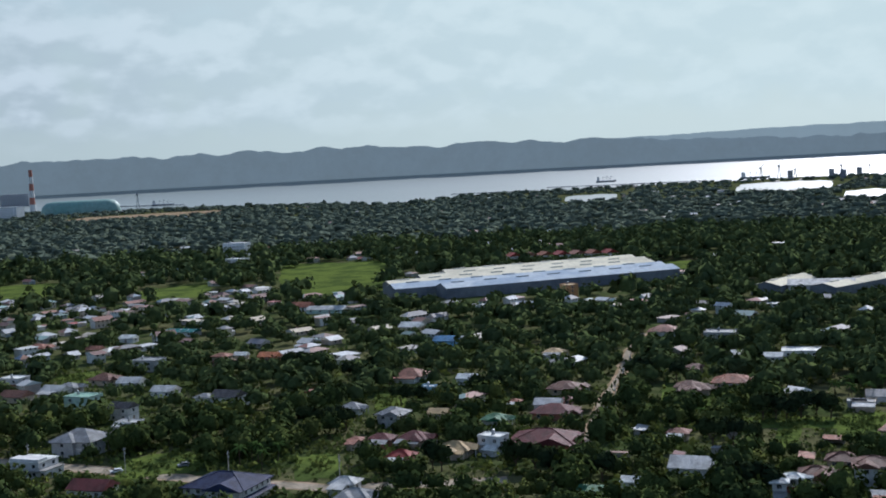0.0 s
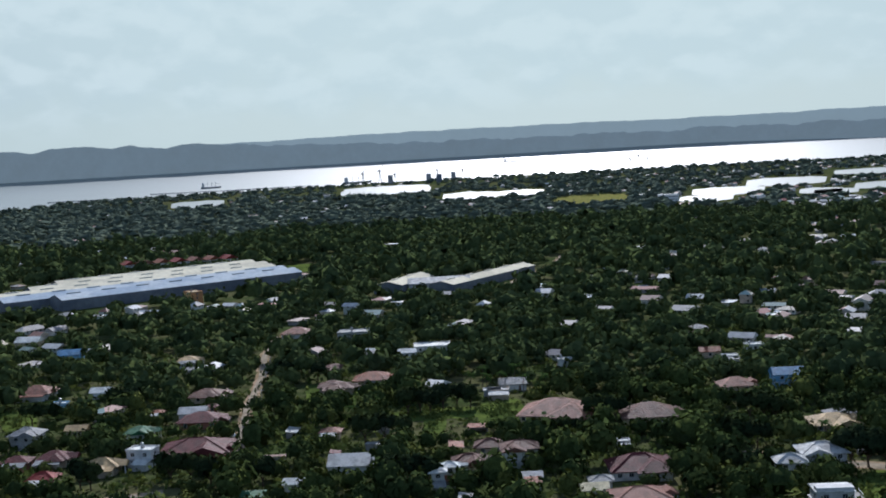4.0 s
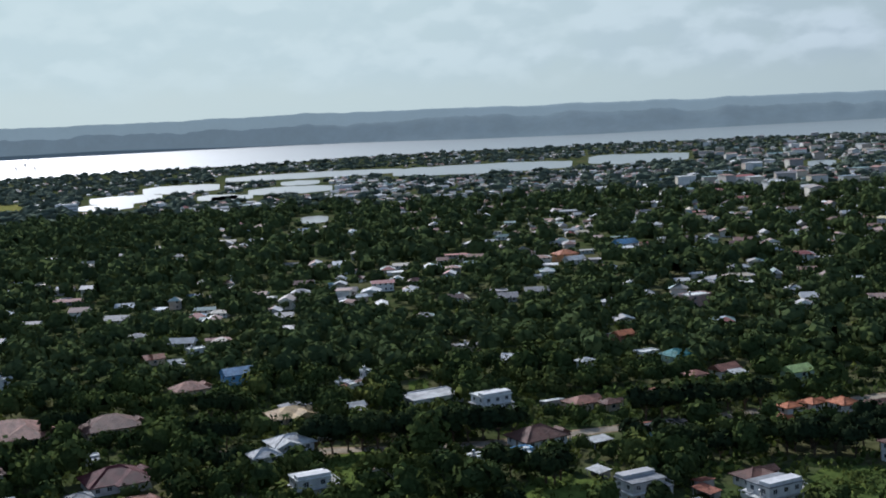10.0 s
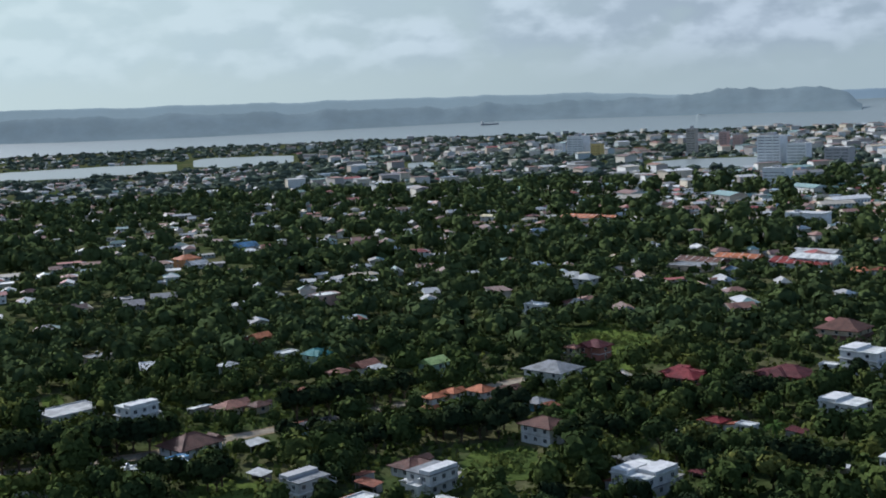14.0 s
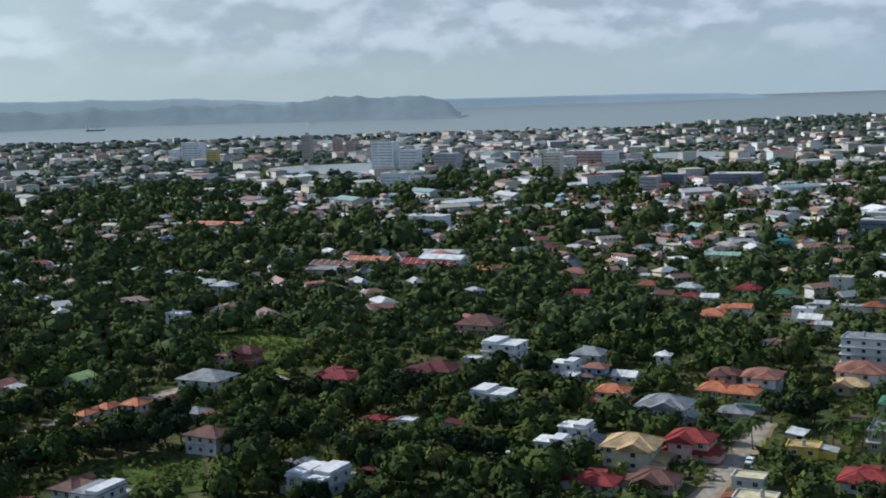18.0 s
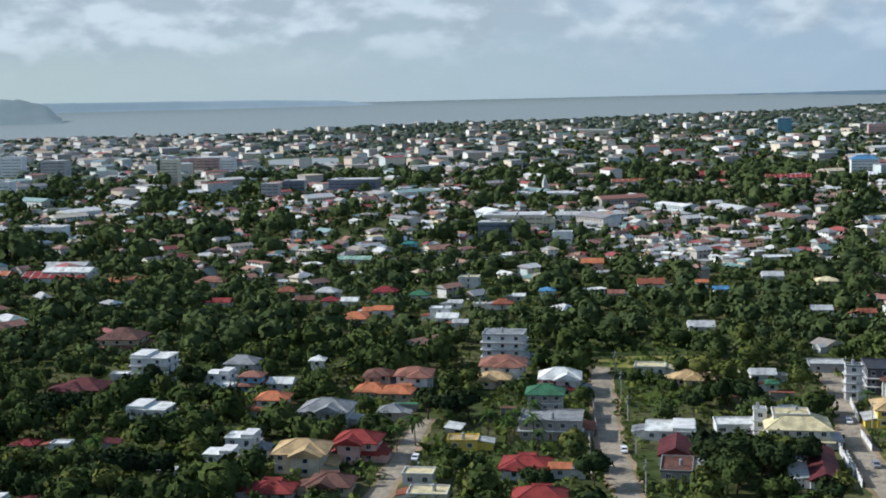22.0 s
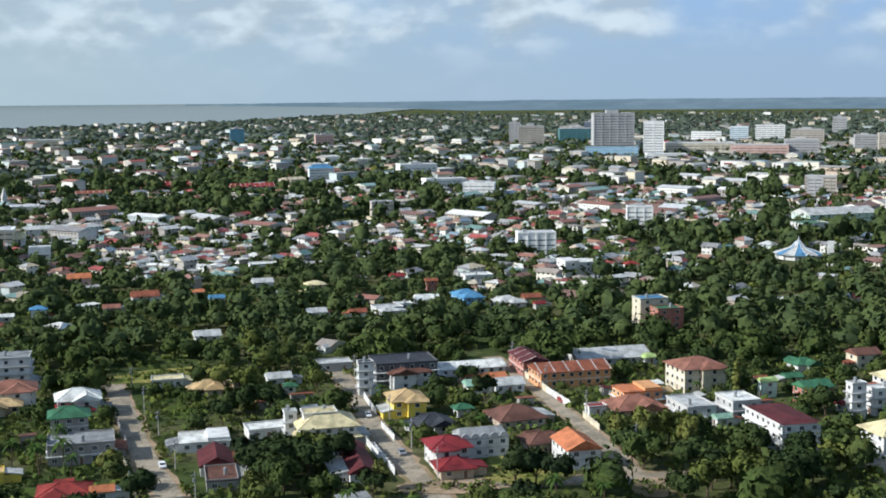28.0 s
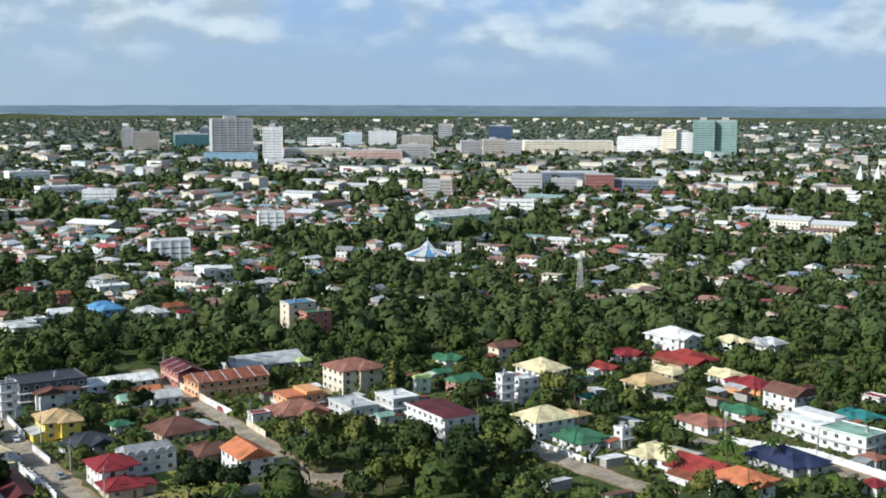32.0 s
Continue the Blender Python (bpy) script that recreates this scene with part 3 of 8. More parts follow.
pond(102.10, 106.33, 2857, 3290)
pond(107.00, 109.64, 2356, 2648)
pond(109.61, 111.74, 2421, 2631)
pond(118.73, 121.96, 2032, 2273)
pond(121.07, 124.54, 2272, 2606)
pond(123.55, 125.41, 1957, 2092)
pond(125.88, 129.79, 2026, 2236)
pond(127.36, 129.17, 2333, 2495)
pond(118.25, 120.68, 1868, 1992)
pond(128.42, 129.72, 1362, 1416)
pond(102.22, 106.25, 3014, 3493)
pond(107.38, 108.79, 2389, 2674)
pond(94.27, 96.68, 2745, 3154)
pond(163.09, 169.18, 1791, 1991)
pond(151.68, 152.89, 2113, 2286)
pond(180.99, 184.26, 1885, 2024)
pond(141.75, 144.29, 2561, 3117)
pond(124.20, 126.11, 1930, 2035)
pond(142.90, 146.34, 2526, 3063)
pond(124.8, 133.0, 2640, 2950, "long tidal lagoon shining between dark mangroves")
pond(132.6, 141.0, 2420, 2900, "long tidal lagoon shining between dark mangroves")

# ---------------------------------------------------------------- houses


def box(x0, x1, y0, y1, z0, z1):
    v = [(x0, y0, z0), (x1, y0, z0), (x1, y1, z0), (x0, y1, z0), (x0, y0, z1), (x1, y0, z1), (x1, y1, z1), (x0, y1, z1)]
    return v, [(0, 3, 2, 1), (4, 5, 6, 7), (0, 1, 5, 4), (1, 2, 6, 5), (2, 3, 7, 6), (3, 0, 4, 7)]


class Shape:
    """Collects pieces of one part."""

    def __init__(self):
        self.v, self.f, self.i = [], [], []

    def add(self, verts, faces, mat=0):
        k = len(self.v)
        self.v += list(verts)
        self.f += [tuple(a + k for a in f) for f in faces]
        self.i += [mat] * len(faces)
        return self

    def box(self, x0, x1, y0, y1, z0, z1, mat=0):
        return self.add(*box(x0, x1, y0, y1, z0, z1), mat)

    def tube(self, p, q, r0, r1, n=8, mat=0):
        p, q = Vector(p), Vector(q)
        t = (q - p).normalized()
        a = t.orthogonal().normalized()
        b = t.cross(a)
        v = []
        for c, r in ((p, r0), (q, r1)):
            v += [c + (a * math.cos(2 * math.pi * i / n) + b * math.sin(2 * math.pi * i / n)) * r for i in range(n)]
        f = [(i, (i + 1) % n, n + (i + 1) % n, n + i) for i in range(n)] + [tuple(range(n - 1, -1, -1)), tuple(range(n, 2 * n))]
        return self.add([tuple(x) for x in v], f, mat)

    def hip(self, a, b, e, top, inset, thick=0.22, mat=0):
        """A hipped (inset 1) or gabled (inset 0) roof over eaves at +-a, +-b with a fascia."""
        if a < b:
            k = len(self.v)
            self.hip(b, a, e, top, inset, thick, mat)
            self.v[k:] = [(-y, x, z) for x, y, z in self.v[k:]]
            return self
        r = max(0.05, a - inset * b)
        v = [(-a, -b, e), (a, -b, e), (a, b, e), (-a, b, e), (-r, 0, top), (r, 0, top), (-a, -b, e - thick), (a, -b, e - thick), (a, b, e - thick), (-a, b, e - thick)]
        f = [(0, 1, 5, 4), (2, 3, 4, 5), (1, 2, 5), (3, 0, 4), (6, 7, 1, 0), (7, 8, 2, 1), (8, 9, 3, 2), (9, 6, 0, 3), (9, 8, 7, 6)]
        return self.add(v, f, mat)

    def mesh(self, name, mats, smooth=False):
        return mesh_from(name, self.v, self.f, mats, self.i, smooth)


window_mesh = Shape().box(-0.75, 0.75, -0.09, 0.02, -0.72, -0.6).box(-0.75, 0.75, -0.06, 0.02, 0.6, 0.72).box(-0.75, -0.63, -0.06, 0.02, -0.6, 0.6).box(0.63, 0.75, -0.06, 0.02, -0.6, 0.6).box(-0.04, 0.04, -0.05, 0.02, -0.6, 0.6).mesh("window_frame", [FRAME])
pane_mesh = Shape().box(-0.63, 0.63, -0.03, 0.01, -0.6, 0.6).mesh("pane", [GLASS])
plain_window = Shape().box(-0.75, 0.75, -0.05, 0.02, -0.7, 0.7, 1).box(-0.65, 0.65, -0.07, 0.0, -0.6, 0.6, 0).mesh("window", [GLASS, FRAME])
door_mesh = Shape().box(-0.5, 0.5, -0.06, 0.02, 0, 2.1).box(-0.6, -0.5, -0.09, 0.02, 0, 2.2, 1).box(0.5, 0.6, -0.09, 0.02, 0, 2.2, 1).box(-0.6, 0.6, -0.09, 0.02, 2.1, 2.22, 1).mesh("door", [DOOR, FRAME])
tank_mesh = Shape().tube((0, 0, 0.4), (0, 0, 1.7), 0.55, 0.55, 10).tube((0, 0, 1.7), (0, 0, 1.95), 0.55, 0.15, 10).box(-0.5, 0.5, -0.5, 0.5, 0, 0.4, 1).mesh("tank", [STEEL, CONCRETE])
house_count = 0
STOREY = 2.8


def openings(root, w, d, st, near, z0=0.0, ox=0.0, oy=0.0, step=3.1, doors=True):
    """Windows, and a door, on the two walls of a box that look over the town."""
    m = root.matrix_basis
    here = m.translation
    for side in range(4):
        n = Vector(((0, -1), (1, 0), (0, 1), (-1, 0))[side]).to_3d()
        if (m.to_3x3() @ n).dot(-here) < 0.12 * here.length:
            continue
        length, off = (w, d / 2) if side % 2 == 0 else (d, w / 2)
        k = max(1, int((length - 0.6) // step))
        for f in range(st):
            for i in range(k):
                u = (i - (k - 1) / 2) * length / k
                z = z0 + STOREY * f + 1.65
                base = Matrix.Translation((ox, oy, 0)) @ pose(0, 0, 0, 0, 0, 90 * side) @ Matrix.Translation((u, -off, z))
                if doors and f == 0 and i == k // 2 and side % 2 == house_count % 2:
                    part("door", door_mesh, root, "", base @ Matrix.Translation((0, 0, -1.55)))
                elif near:
                    wob = part("window", window_mesh, root, "", base)
                    part("pane", pane_mesh, wob)
                else:
                    part("window", plain_window, root, "", base)


def house(x, y, turn, w, d, st, kind, rc, wc, label):
    """One house: walls on a plinth, roof, windows, door and what the kind brings with it."""
    global house_count
    house_count += 1
    r = random.Random(house_count)
    dist = math.hypot(x, y)
    near = dist < 390
    root = new("house" if kind != "s" else "long_hall")
    root.matrix_basis = pose(x, y, 0, 0, 0, turn)
    tagged(root, label, "house" if kind != "s" else "hall", group="houses of the town")
    for i in range(-int(w // 6) - 1, int(w // 6) + 2):
        for j in range(-int(d // 6) - 1, int(d // 6) + 2):
            if abs(i * 3) <= w / 2 + 1.5 and abs(j * 3) <= d / 2 + 1.5:
                p = root.matrix_basis @ Vector((i * 3, j * 3, 0))
                claim(p.x, p.y, 1.2)
    open_sight(x, y, max(w, d) / 2, STOREY * st)
    a, b, h = w / 2, d / 2, STOREY * st
    if kind in "hgdmf" and dist < 620 and r.random() < 0.62:
        e, ww, dd = r.choice([-1, 1]), r.uniform(2.6, 4.5), r.uniform(0.5, 0.9) * d
        x0, x1 = (a, a + ww) if e > 0 else (-a - ww, -a)
        o = r.uniform(-0.5, 0.5) * (d - dd)
        wing = Shape().box(x0, x1, o - dd / 2, o + dd / 2, -0.2, 2.3)
        hi, lo = (x0, x1 + 0.5) if e > 0 else (x1, x0 - 0.5)
        wing.add([(hi, o - dd / 2 - 0.4, 3.1), (hi, o + dd / 2 + 0.4, 3.1), (lo, o + dd / 2 + 0.4, 2.3), (lo, o - dd / 2 - 0.4, 2.3), (hi, o - dd / 2 - 0.4, 2.9), (hi, o + dd / 2 + 0.4, 2.9), (lo, o + dd / 2 + 0.4, 2.1), (lo, o - dd / 2 - 0.4, 2.1)], [(0, 1, 2, 3), (7, 6, 5, 4), (0, 4, 5, 1), (1, 5, 6, 2), (2, 6, 7, 3), (3, 7, 4, 0)], 1)
        part("side_wing", wing.mesh("side_wing", [WALL[wc], ROOF[r.choice([rc, "silver", "grey", "rust"])]]), root, "lean-to side wing with a sheet roof")
    wall = Shape().box(-a, a, -b, b, -0.2, h)
    ledge = r.uniform(0.4, 0.9) if kind in "fm" else 0.06
    for f in range(1, st):
        if dist < 480:
            part("floor_band", Shape().box(-a - ledge, a + ledge, -b - ledge, b + ledge, STOREY * f - 0.12, STOREY * f + 0.12).mesh("floor_band", [WALL["white" if wc != "white" else "grey"]]), root)
    roof = Shape()
    low = min(a, b)
    mats_w = [WALL[wc], CONCRETE, WALL["white" if wc != "white" else "grey"]]
    if kind in "hd":
        slope = r.uniform(0.36, 0.5)
        rise = (low + 0.95) * slope
        roof.hip(a + 0.95, b + 0.95, h + 0.05, h + rise, 1.0)
        if dist < 520 and low > 3.0 and r.random() < 0.7:
            # a lower wing under its own hip, on the side towards the open town
            v = root.matrix_basis.to_3x3().inverted() @ -root.matrix_basis.translation
            swap = abs(v.x) * r.uniform(0.5, 1.2) > abs(v.y)
            la, lb = (b, a) if swap else (a, b)
            sg = 1.0 if (v.x if swap else v.y) > 0 else -1.0
            p, out = min(la * 0.55, lb * 0.85), lb + r.uniform(1.6, 2.8)
            o, e, k = r.choice([-1, 1]) * (la - p) * r.uniform(0.5, 1.0), p + 0.95, r.choice([0.0, 0.9])
            top, end = h + 0.05 + e * slope, out + 0.95
            gv = [(o - e, 0, h + 0.06), (o - e, end, h + 0.06), (o + e, end, h + 0.06), (o + e, 0, h + 0.06), (o, 0, top), (o, end - e * k, top), (o - e, end, h - 0.16), (o + e, end, h - 0.16), (o - e, 0, h - 0.16), (o + e, 0, h - 0.16)]
            wing_roof = Shape().add(gv, [(0, 4, 5, 1), (3, 2, 5, 4), (1, 5, 2), (1, 2, 7, 6), (0, 1, 6, 8), (2, 3, 9, 7), (8, 6, 7, 9)])
            wing_wall = Shape().box(o - p, o + p, 0.1, out, -0.2, h)
            for sh in (wing_roof, wing_wall):
                sh.v = [((y * sg, x, z) if swap else (x, y * sg, z)) for x, y, z in sh.v]
            part("wing", wing_wall.mesh("wing", mats_w), root)
            part("wing_roof", wing_roof.mesh("wing_roof", [ROOF[rc]]), root)
            turn_w = (90 if sg > 0 else -90) if swap else (180 if sg > 0 else 0)
            for f in range(st):
                at_w = ((out * sg, o) if swap else (o, out * sg))
                part("window", plain_window, root, "", Matrix.Translation((*at_w, STOREY * f + 1.65)) @ pose(0, 0, 0, 0, 0, turn_w))
        if kind == "d" or (st == 2 and r.random() < 0.3):
            skirt = Shape()
            e = 3.0
            for s in (-1, 1):
                skirt.add([(-a - 1.6, s * (b + 1.6), e - 0.5), (a + 1.6, s * (b + 1.6), e - 0.5), (a, s * b, e + 0.35), (-a, s * b, e + 0.35)], [(0, 1, 2, 3)])
                skirt.add([(s * (a + 1.6), -b - 1.6, e - 0.5), (s * (a + 1.6), b + 1.6, e - 0.5), (s * a, b, e + 0.35), (s * a, -b, e + 0.35)], [(0, 1, 2, 3)])
            skirt.box(-a - 1.6, a + 1.6, -b - 1.6, b + 1.6, e - 0.62, e - 0.5)
            part("skirt_roof", skirt.mesh("skirt_roof", [ROOF[rc]]), root)
        if st == 1 and low > 3.2 or r.random() < 0.25:
            g = Shape()
            pw = min(2.6, a * 0.6)
            ox = r.uniform(-0.4, 0.4) * a
            g.hip(pw, 2.6, h + 0.02, h + pw * 0.55, 0.0)
            g.v = [(vx + ox, vy - b - 0.6, vz) for vx, vy, vz in g.v]
            g.box(ox - pw + 0.3, ox - pw + 0.6, -b - 2.8, -b - 2.5, 0, h, 1).box(ox + pw - 0.6, ox + pw - 0.3, -b - 2.8, -b - 2.5, 0, h, 1)
            part("porch", g.mesh("porch", [ROOF[rc], WALL["white"]]), root)
    elif kind in "gs":
        rise = (low + 0.5) * (0.5 if kind == "g" else 0.34)
        roof.hip(a + 0.5, b + 0.5, h + 0.05, h + rise, 0.0)
        ends = [(s * a, 0.0, h + rise - 0.3) for s in (-1, 1)] if a >= b else [(0.0, s * b, h + rise - 0.3) for s in (-1, 1)]
        v = [(-a, -b, -0.2), (a, -b, -0.2), (a, b, -0.2), (-a, b, -0.2), (-a, -b, h), (a, -b, h), (a, b, h), (-a, b, h)] + ends
        wall = Shape().add(v, [(0, 1, 5, 4), (2, 3, 7, 6), (1, 2, 6, 9, 5), (3, 0, 4, 8, 7)] if a >= b else [(0, 1, 5, 8, 4), (2, 3, 7, 9, 6), (1, 2, 6, 5), (3, 0, 4, 7)])
        if kind == "s":
            n = max(3, int(max(w, d) // 5))
            for i in range(n + 1):
                u = -max(a, b) + 2 * max(a, b) * i / n
                rib = Shape().add([(u - 0.16, -low - 0.5, h + 0.1), (u + 0.16, -low - 0.5, h + 0.1), (u + 0.16, 0, h + rise + 0.12), (u - 0.16, 0, h + rise + 0.12), (u + 0.16, low + 0.5, h + 0.1), (u - 0.16, low + 0.5, h + 0.1)], [(0, 1, 2, 3), (3, 2, 4, 5)], 1)
                if a < b:
                    rib.v = [(-q, p, z) for p, q, z in rib.v]
                part("roof_rib", rib.mesh("roof_rib", [ROOF[rc], WALL["white" if rc not in ("white", "silver") else "grey"]]), root)
    elif kind == "p":
        roof.box(-a - 0.3, a + 0.3, -b - 0.3, b + 0.3, h, h + 0.12, 1).hip(a + 0.1, b + 0.1, h + 0.3, h + 0.9, 0.6)
        for f in range(st):
            part("balcony", Shape().box(a, a + 0.9, -b, b, STOREY * f + 2.6, STOREY * f + 2.78).box(a + 0.85, a + 0.95, -b, b, STOREY * f + 2.78, STOREY * f + 3.4).mesh("balcony", [WALL["white"]]), root, "white balcony slab with a solid rail")
    elif kind == "a":
        roof.hip(a + 0.2, b + 0.2, h + 0.05, h + low * 0.45, 0.2)
        for i in range(5):
            n, cx = 9, -a + w * (i + 0.5) / 5
            arc = Shape()
            v = [(cx + 1.25 * math.cos(math.pi * j / n), yy, h + 1.5 * math.sin(math.pi * j / n)) for yy in (b - 0.4, b) for j in range(n + 1)]
            arc.add(v, [tuple(range(n + 1)), tuple(range(2 * n + 1, n, -1))] + [(j, n + 1 + j, n + 2 + j, j + 1) for j in range(n)])
            part("arched_gable", arc.mesh("arched_gable", [WALL["grey"]]), root)
    elif kind == "m":
        cut = r.choice([-1, 1])
        roof.box(-a - 0.35, a + 0.35, -b - 0.35, b + 0.35, h, h + 0.28)
        lower = Shape().box(-a * 0.95, a * 0.95, -b - 2.6, -b, 0, 3.0 if st > 1 else 2.6).box(-a, a, -b - 2.9, -b, 3.0 if st > 1 else 2.6, 3.25 if st > 1 else 2.8, 1)
        part("front_wing", lower.mesh("front_wing", mats_w), root)
        part("parapet", Shape().box(cut * a * 0.1, cut * a, -b, b, h + 0.28, h + 1.2).mesh("parapet", [WALL[wc]]) if cut > 0 else Shape().box(-a, -a * 0.1, -b, b, h + 0.28, h + 1.2).mesh("parapet", [WALL[wc]]), root)
        if st > 1:
            rail = Shape()
            for i in range(int(w * 0.9 // 1.2) + 1):
                rail.box(-a * 0.9 + 1.2 * i - 0.03, -a * 0.9 + 1.2 * i + 0.03, -b - 2.8, -b - 2.74, 3.25, 4.1)
            rail.box(-a * 0.95, a * 0.95, -b - 2.82, -b - 2.72, 4.1, 4.18)
            part("balcony_rail", rail.mesh("balcony_rail", [STEEL]), root)
    else:
        roof.box(-a - 0.2, a + 0.2, -b - 0.2, b + 0.2, h, h + 0.22)
        rim = Shape().box(-a - 0.2, a + 0.2, -b - 0.2, -b, h + 0.22, h + 0.6).box(-a - 0.2, a + 0.2, b, b + 0.2, h + 0.22, h + 0.6).box(-a - 0.2, -a, -b, b, h + 0.22, h + 0.6).box(a, a + 0.2, -b, b, h + 0.22, h + 0.6)
        part("parapet", rim.mesh("parapet", [WALL[wc]]), root)
        if st > 1 or r.random() < 0.3:
            part("water_tank", tank_mesh, root, "round steel water tank", Matrix.Translation((r.uniform(-0.5, 0.5) * a, r.uniform(0, 0.6) * b, h + 0.22)))
    part("wall", wall.mesh("wall", mats_w), root)
    part("roof", roof.mesh("roof", [ROOF[rc], CONCRETE]), root)
    if kind in "hd" and near:
        rise_top = max(v[2] for v in roof.v)
        long_x = a >= b
        r_half = max(0.05, (max(a, b) + 0.95) - (low + 0.95))
        cap = Shape()
        ends = [(-r_half, 0, rise_top), (r_half, 0, rise_top)] if long_x else [(0, -r_half, rise_top), (0, r_half, rise_top)]
        cap.tube(ends[0], ends[1], 0.14, 0.14, 5)
        for s in (-1, 1):
            for k in (0, 1):
                corner = ((a + 0.95) * (s if not long_x else (-1, 1)[k]), (b + 0.95) * (s if long_x else (-1, 1)[k]), h + 0.05)
                cap.tube(ends[k], corner, 0.13, 0.13, 5)
        part("ridge_cap", cap.mesh("ridge_cap", [ROOF[rc]]), root)
    openings(root, w, d, st, near, step=3.1 if dist < 420 else (4.5 if dist < 600 else 6.5))
    if kind == "m":
        openings(root, w * 0.95, 2.6, 1, near, 0.0, 0.0, -b - 1.3, 3.0, False)
    return root


house(552, 201, -20, 8.3, 11.8, 2, "f", "white", "white", "two-storey white house with a white flat roof")
house(518, 187, -19, 9.2, 12.7, 1, "g", "brown", "tan", "single-storey tan house with a brown gabled sheet roof")
house(528, 172, -21, 8.5, 11.7, 1, "g", "silver", "grey", "single-storey grey house with a pale silver gabled sheet roof")
house(536, 168, -18, 7.9, 10.0, 1, "h", "grey", "grey", "single-storey grey house with a grey hipped roof")
house(493, 147, -21, 9.5, 13.6, 2, "f", "mint", "mint", "two-storey pale green house with a mint green flat roof")
house(463, 120, -20, 7.3, 10.0, 2, "g", "dark", "white", "two-storey white house with a dark grey gabled sheet roof")
house(444, 112, -17, 6.6, 9.3, 1, "f", "silver", "white", "single-storey white house with a pale silver flat roof")
house(405, 118, -18, 13.2, 16.7, 2, "h", "grey", "grey", "two-storey grey house with a grey hipped roof")
house(373, 124, -21, 9.8, 12.4, 2, "m", "white", "white", "two-storey white house with a white stepped flat roofs")
house(555, 157, -21, 9.9, 12.4, 1, "h", "brown", "tan", "single-storey tan house with a brown hipped roof")
house(542, 140, -15, 8.5, 11.7, 1, "g", "silver", "white", "single-storey white house with a pale silver gabled sheet roof")
house(591, 145, -20, 10.2, 14.5, 2, "f", "grey", "grey", "two-storey grey house with a grey flat roof")
house(663, 197, -15, 6.5, 8.9, 1, "g", "pink", "tan", "single-storey tan house with a faded pink gabled sheet roof")
house(682, 237, -16, 10.2, 12.8, 1, "h", "pink", "white", "single-storey white house with a faded pink hipped roof")
house(706, 190, -15, 6.8, 9.4, 1, "g", "white", "white", "single-storey white house with a white gabled sheet roof")
house(725, 161, -21, 8.9, 21.6, 1, "s", "teal", "white", "single-storey white hall with a teal long gabled sheet roof")
house(594, 107, -19, 6.7, 8.4, 2, "h", "pink", "tan", "two-storey tan house with a faded pink hipped roof")
house(613, 101, -15, 5.0, 6.8, 1, "g", "white", "tan", "single-storey tan house with a white gabled sheet roof")
house(604, 84, -18, 7.5, 10.3, 1, "g", "orange", "brick", "single-storey brick red house with a orange gabled sheet roof")
house(514, 116, -15, 8.0, 11.0, 1, "g", "silver", "white", "single-storey white house with a pale silver gabled sheet roof")
house(478, 79, -21, 8.8, 12.1, 2, "g", "dark", "white", "two-storey white house with a dark grey gabled sheet roof")
house(478, 89, -17, 5.4, 6.7, 2, "h", "grey", "white", "two-storey white house with a grey hipped roof")
house(454, 23, -21, 6.5, 8.1, 1, "h", "grey", "white", "single-storey white house with a grey hipped roof")
house(425, 4, -21, 8.1, 10.1, 2, "h", "grey", "grey", "two-storey grey house with a grey hipped roof")
house(526, 4, -21, 10.8, 13.6, 1, "h", "pink", "white", "single-storey white house with a faded pink hipped roof")
house(492, -6, -20, 4.2, 6.0, 1, "f", "white", "sky", "single-storey sky blue house with a white flat roof")
house(510, -23, -18, 6.4, 8.8, 1, "g", "white", "white", "single-storey white house with a white gabled sheet roof")
house(697, 14, -21, 9.6, 13.2, 1, "g", "white", "tan", "single-storey tan house with a white gabled sheet roof")
house(631, -9, -17, 8.9, 12.2, 1, "g", "blue", "sky", "single-storey sky blue house with a blue gabled sheet roof")
house(436, -13, -19, 5.5, 7.5, 1, "g", "tan", "tan", "single-storey tan house with a tan gabled sheet roof")
house(378, -34, -30, 6.1, 8.7, 2, "f", "white", "white", "two-storey white house with a white flat roof")
house(375, -21, -16, 8.1, 10.1, 1, "h", "tan", "tan", "single-storey tan house with a tan hipped roof")
house(367, -3, -17, 6.3, 7.9, 1, "h", "red", "pink", "single-storey pink house with a red hipped roof")
house(394, -6, -18, 7.7, 9.6, 1, "h", "maroon", "tan", "single-storey tan house with a maroon hipped roof")
house(395, 6, -16, 6.4, 8.0, 1, "h", "maroon", "brick", "single-storey brick red house with a maroon hipped roof")
house(395, 15, -19, 3.5, 3.8, 1, "h", "pink", "tan", "single-storey tan house with a faded pink hipped roof")
house(444, -56, -16, 7.3, 10.0, 1, "g", "silver", "white", "single-storey white house with a pale silver gabled sheet roof")
house(429, -58, -20, 12.0, 15.2, 1, "h", "maroon", "brick", "single-storey brick red house with a maroon hipped roof")
house(420, -35, -17, 7.0, 8.7, 1, "h", "green", "white", "single-storey white house with a green hipped roof")
house(451, -43, -20, 3.5, 3.6, 1, "h", "rust", "tan", "single-storey tan house with a rust red hipped roof")
house(573, -65, -15, 7.0, 8.8, 1, "h", "tan", "white", "single-storey white house with a tan hipped roof")
house(383, -52, -15, 17.6, 22.4, 1, "h", "maroon", "brick", "single-storey brick red house with a maroon hipped roof")
house(336, 12, -18, 6.0, 7.4, 1, "h", "silver", "white", "single-storey white house with a pale silver hipped roof")
house(320, 7, -19, 7.8, 9.8, 1, "h", "grey", "grey", "single-storey grey house with a grey hipped roof")
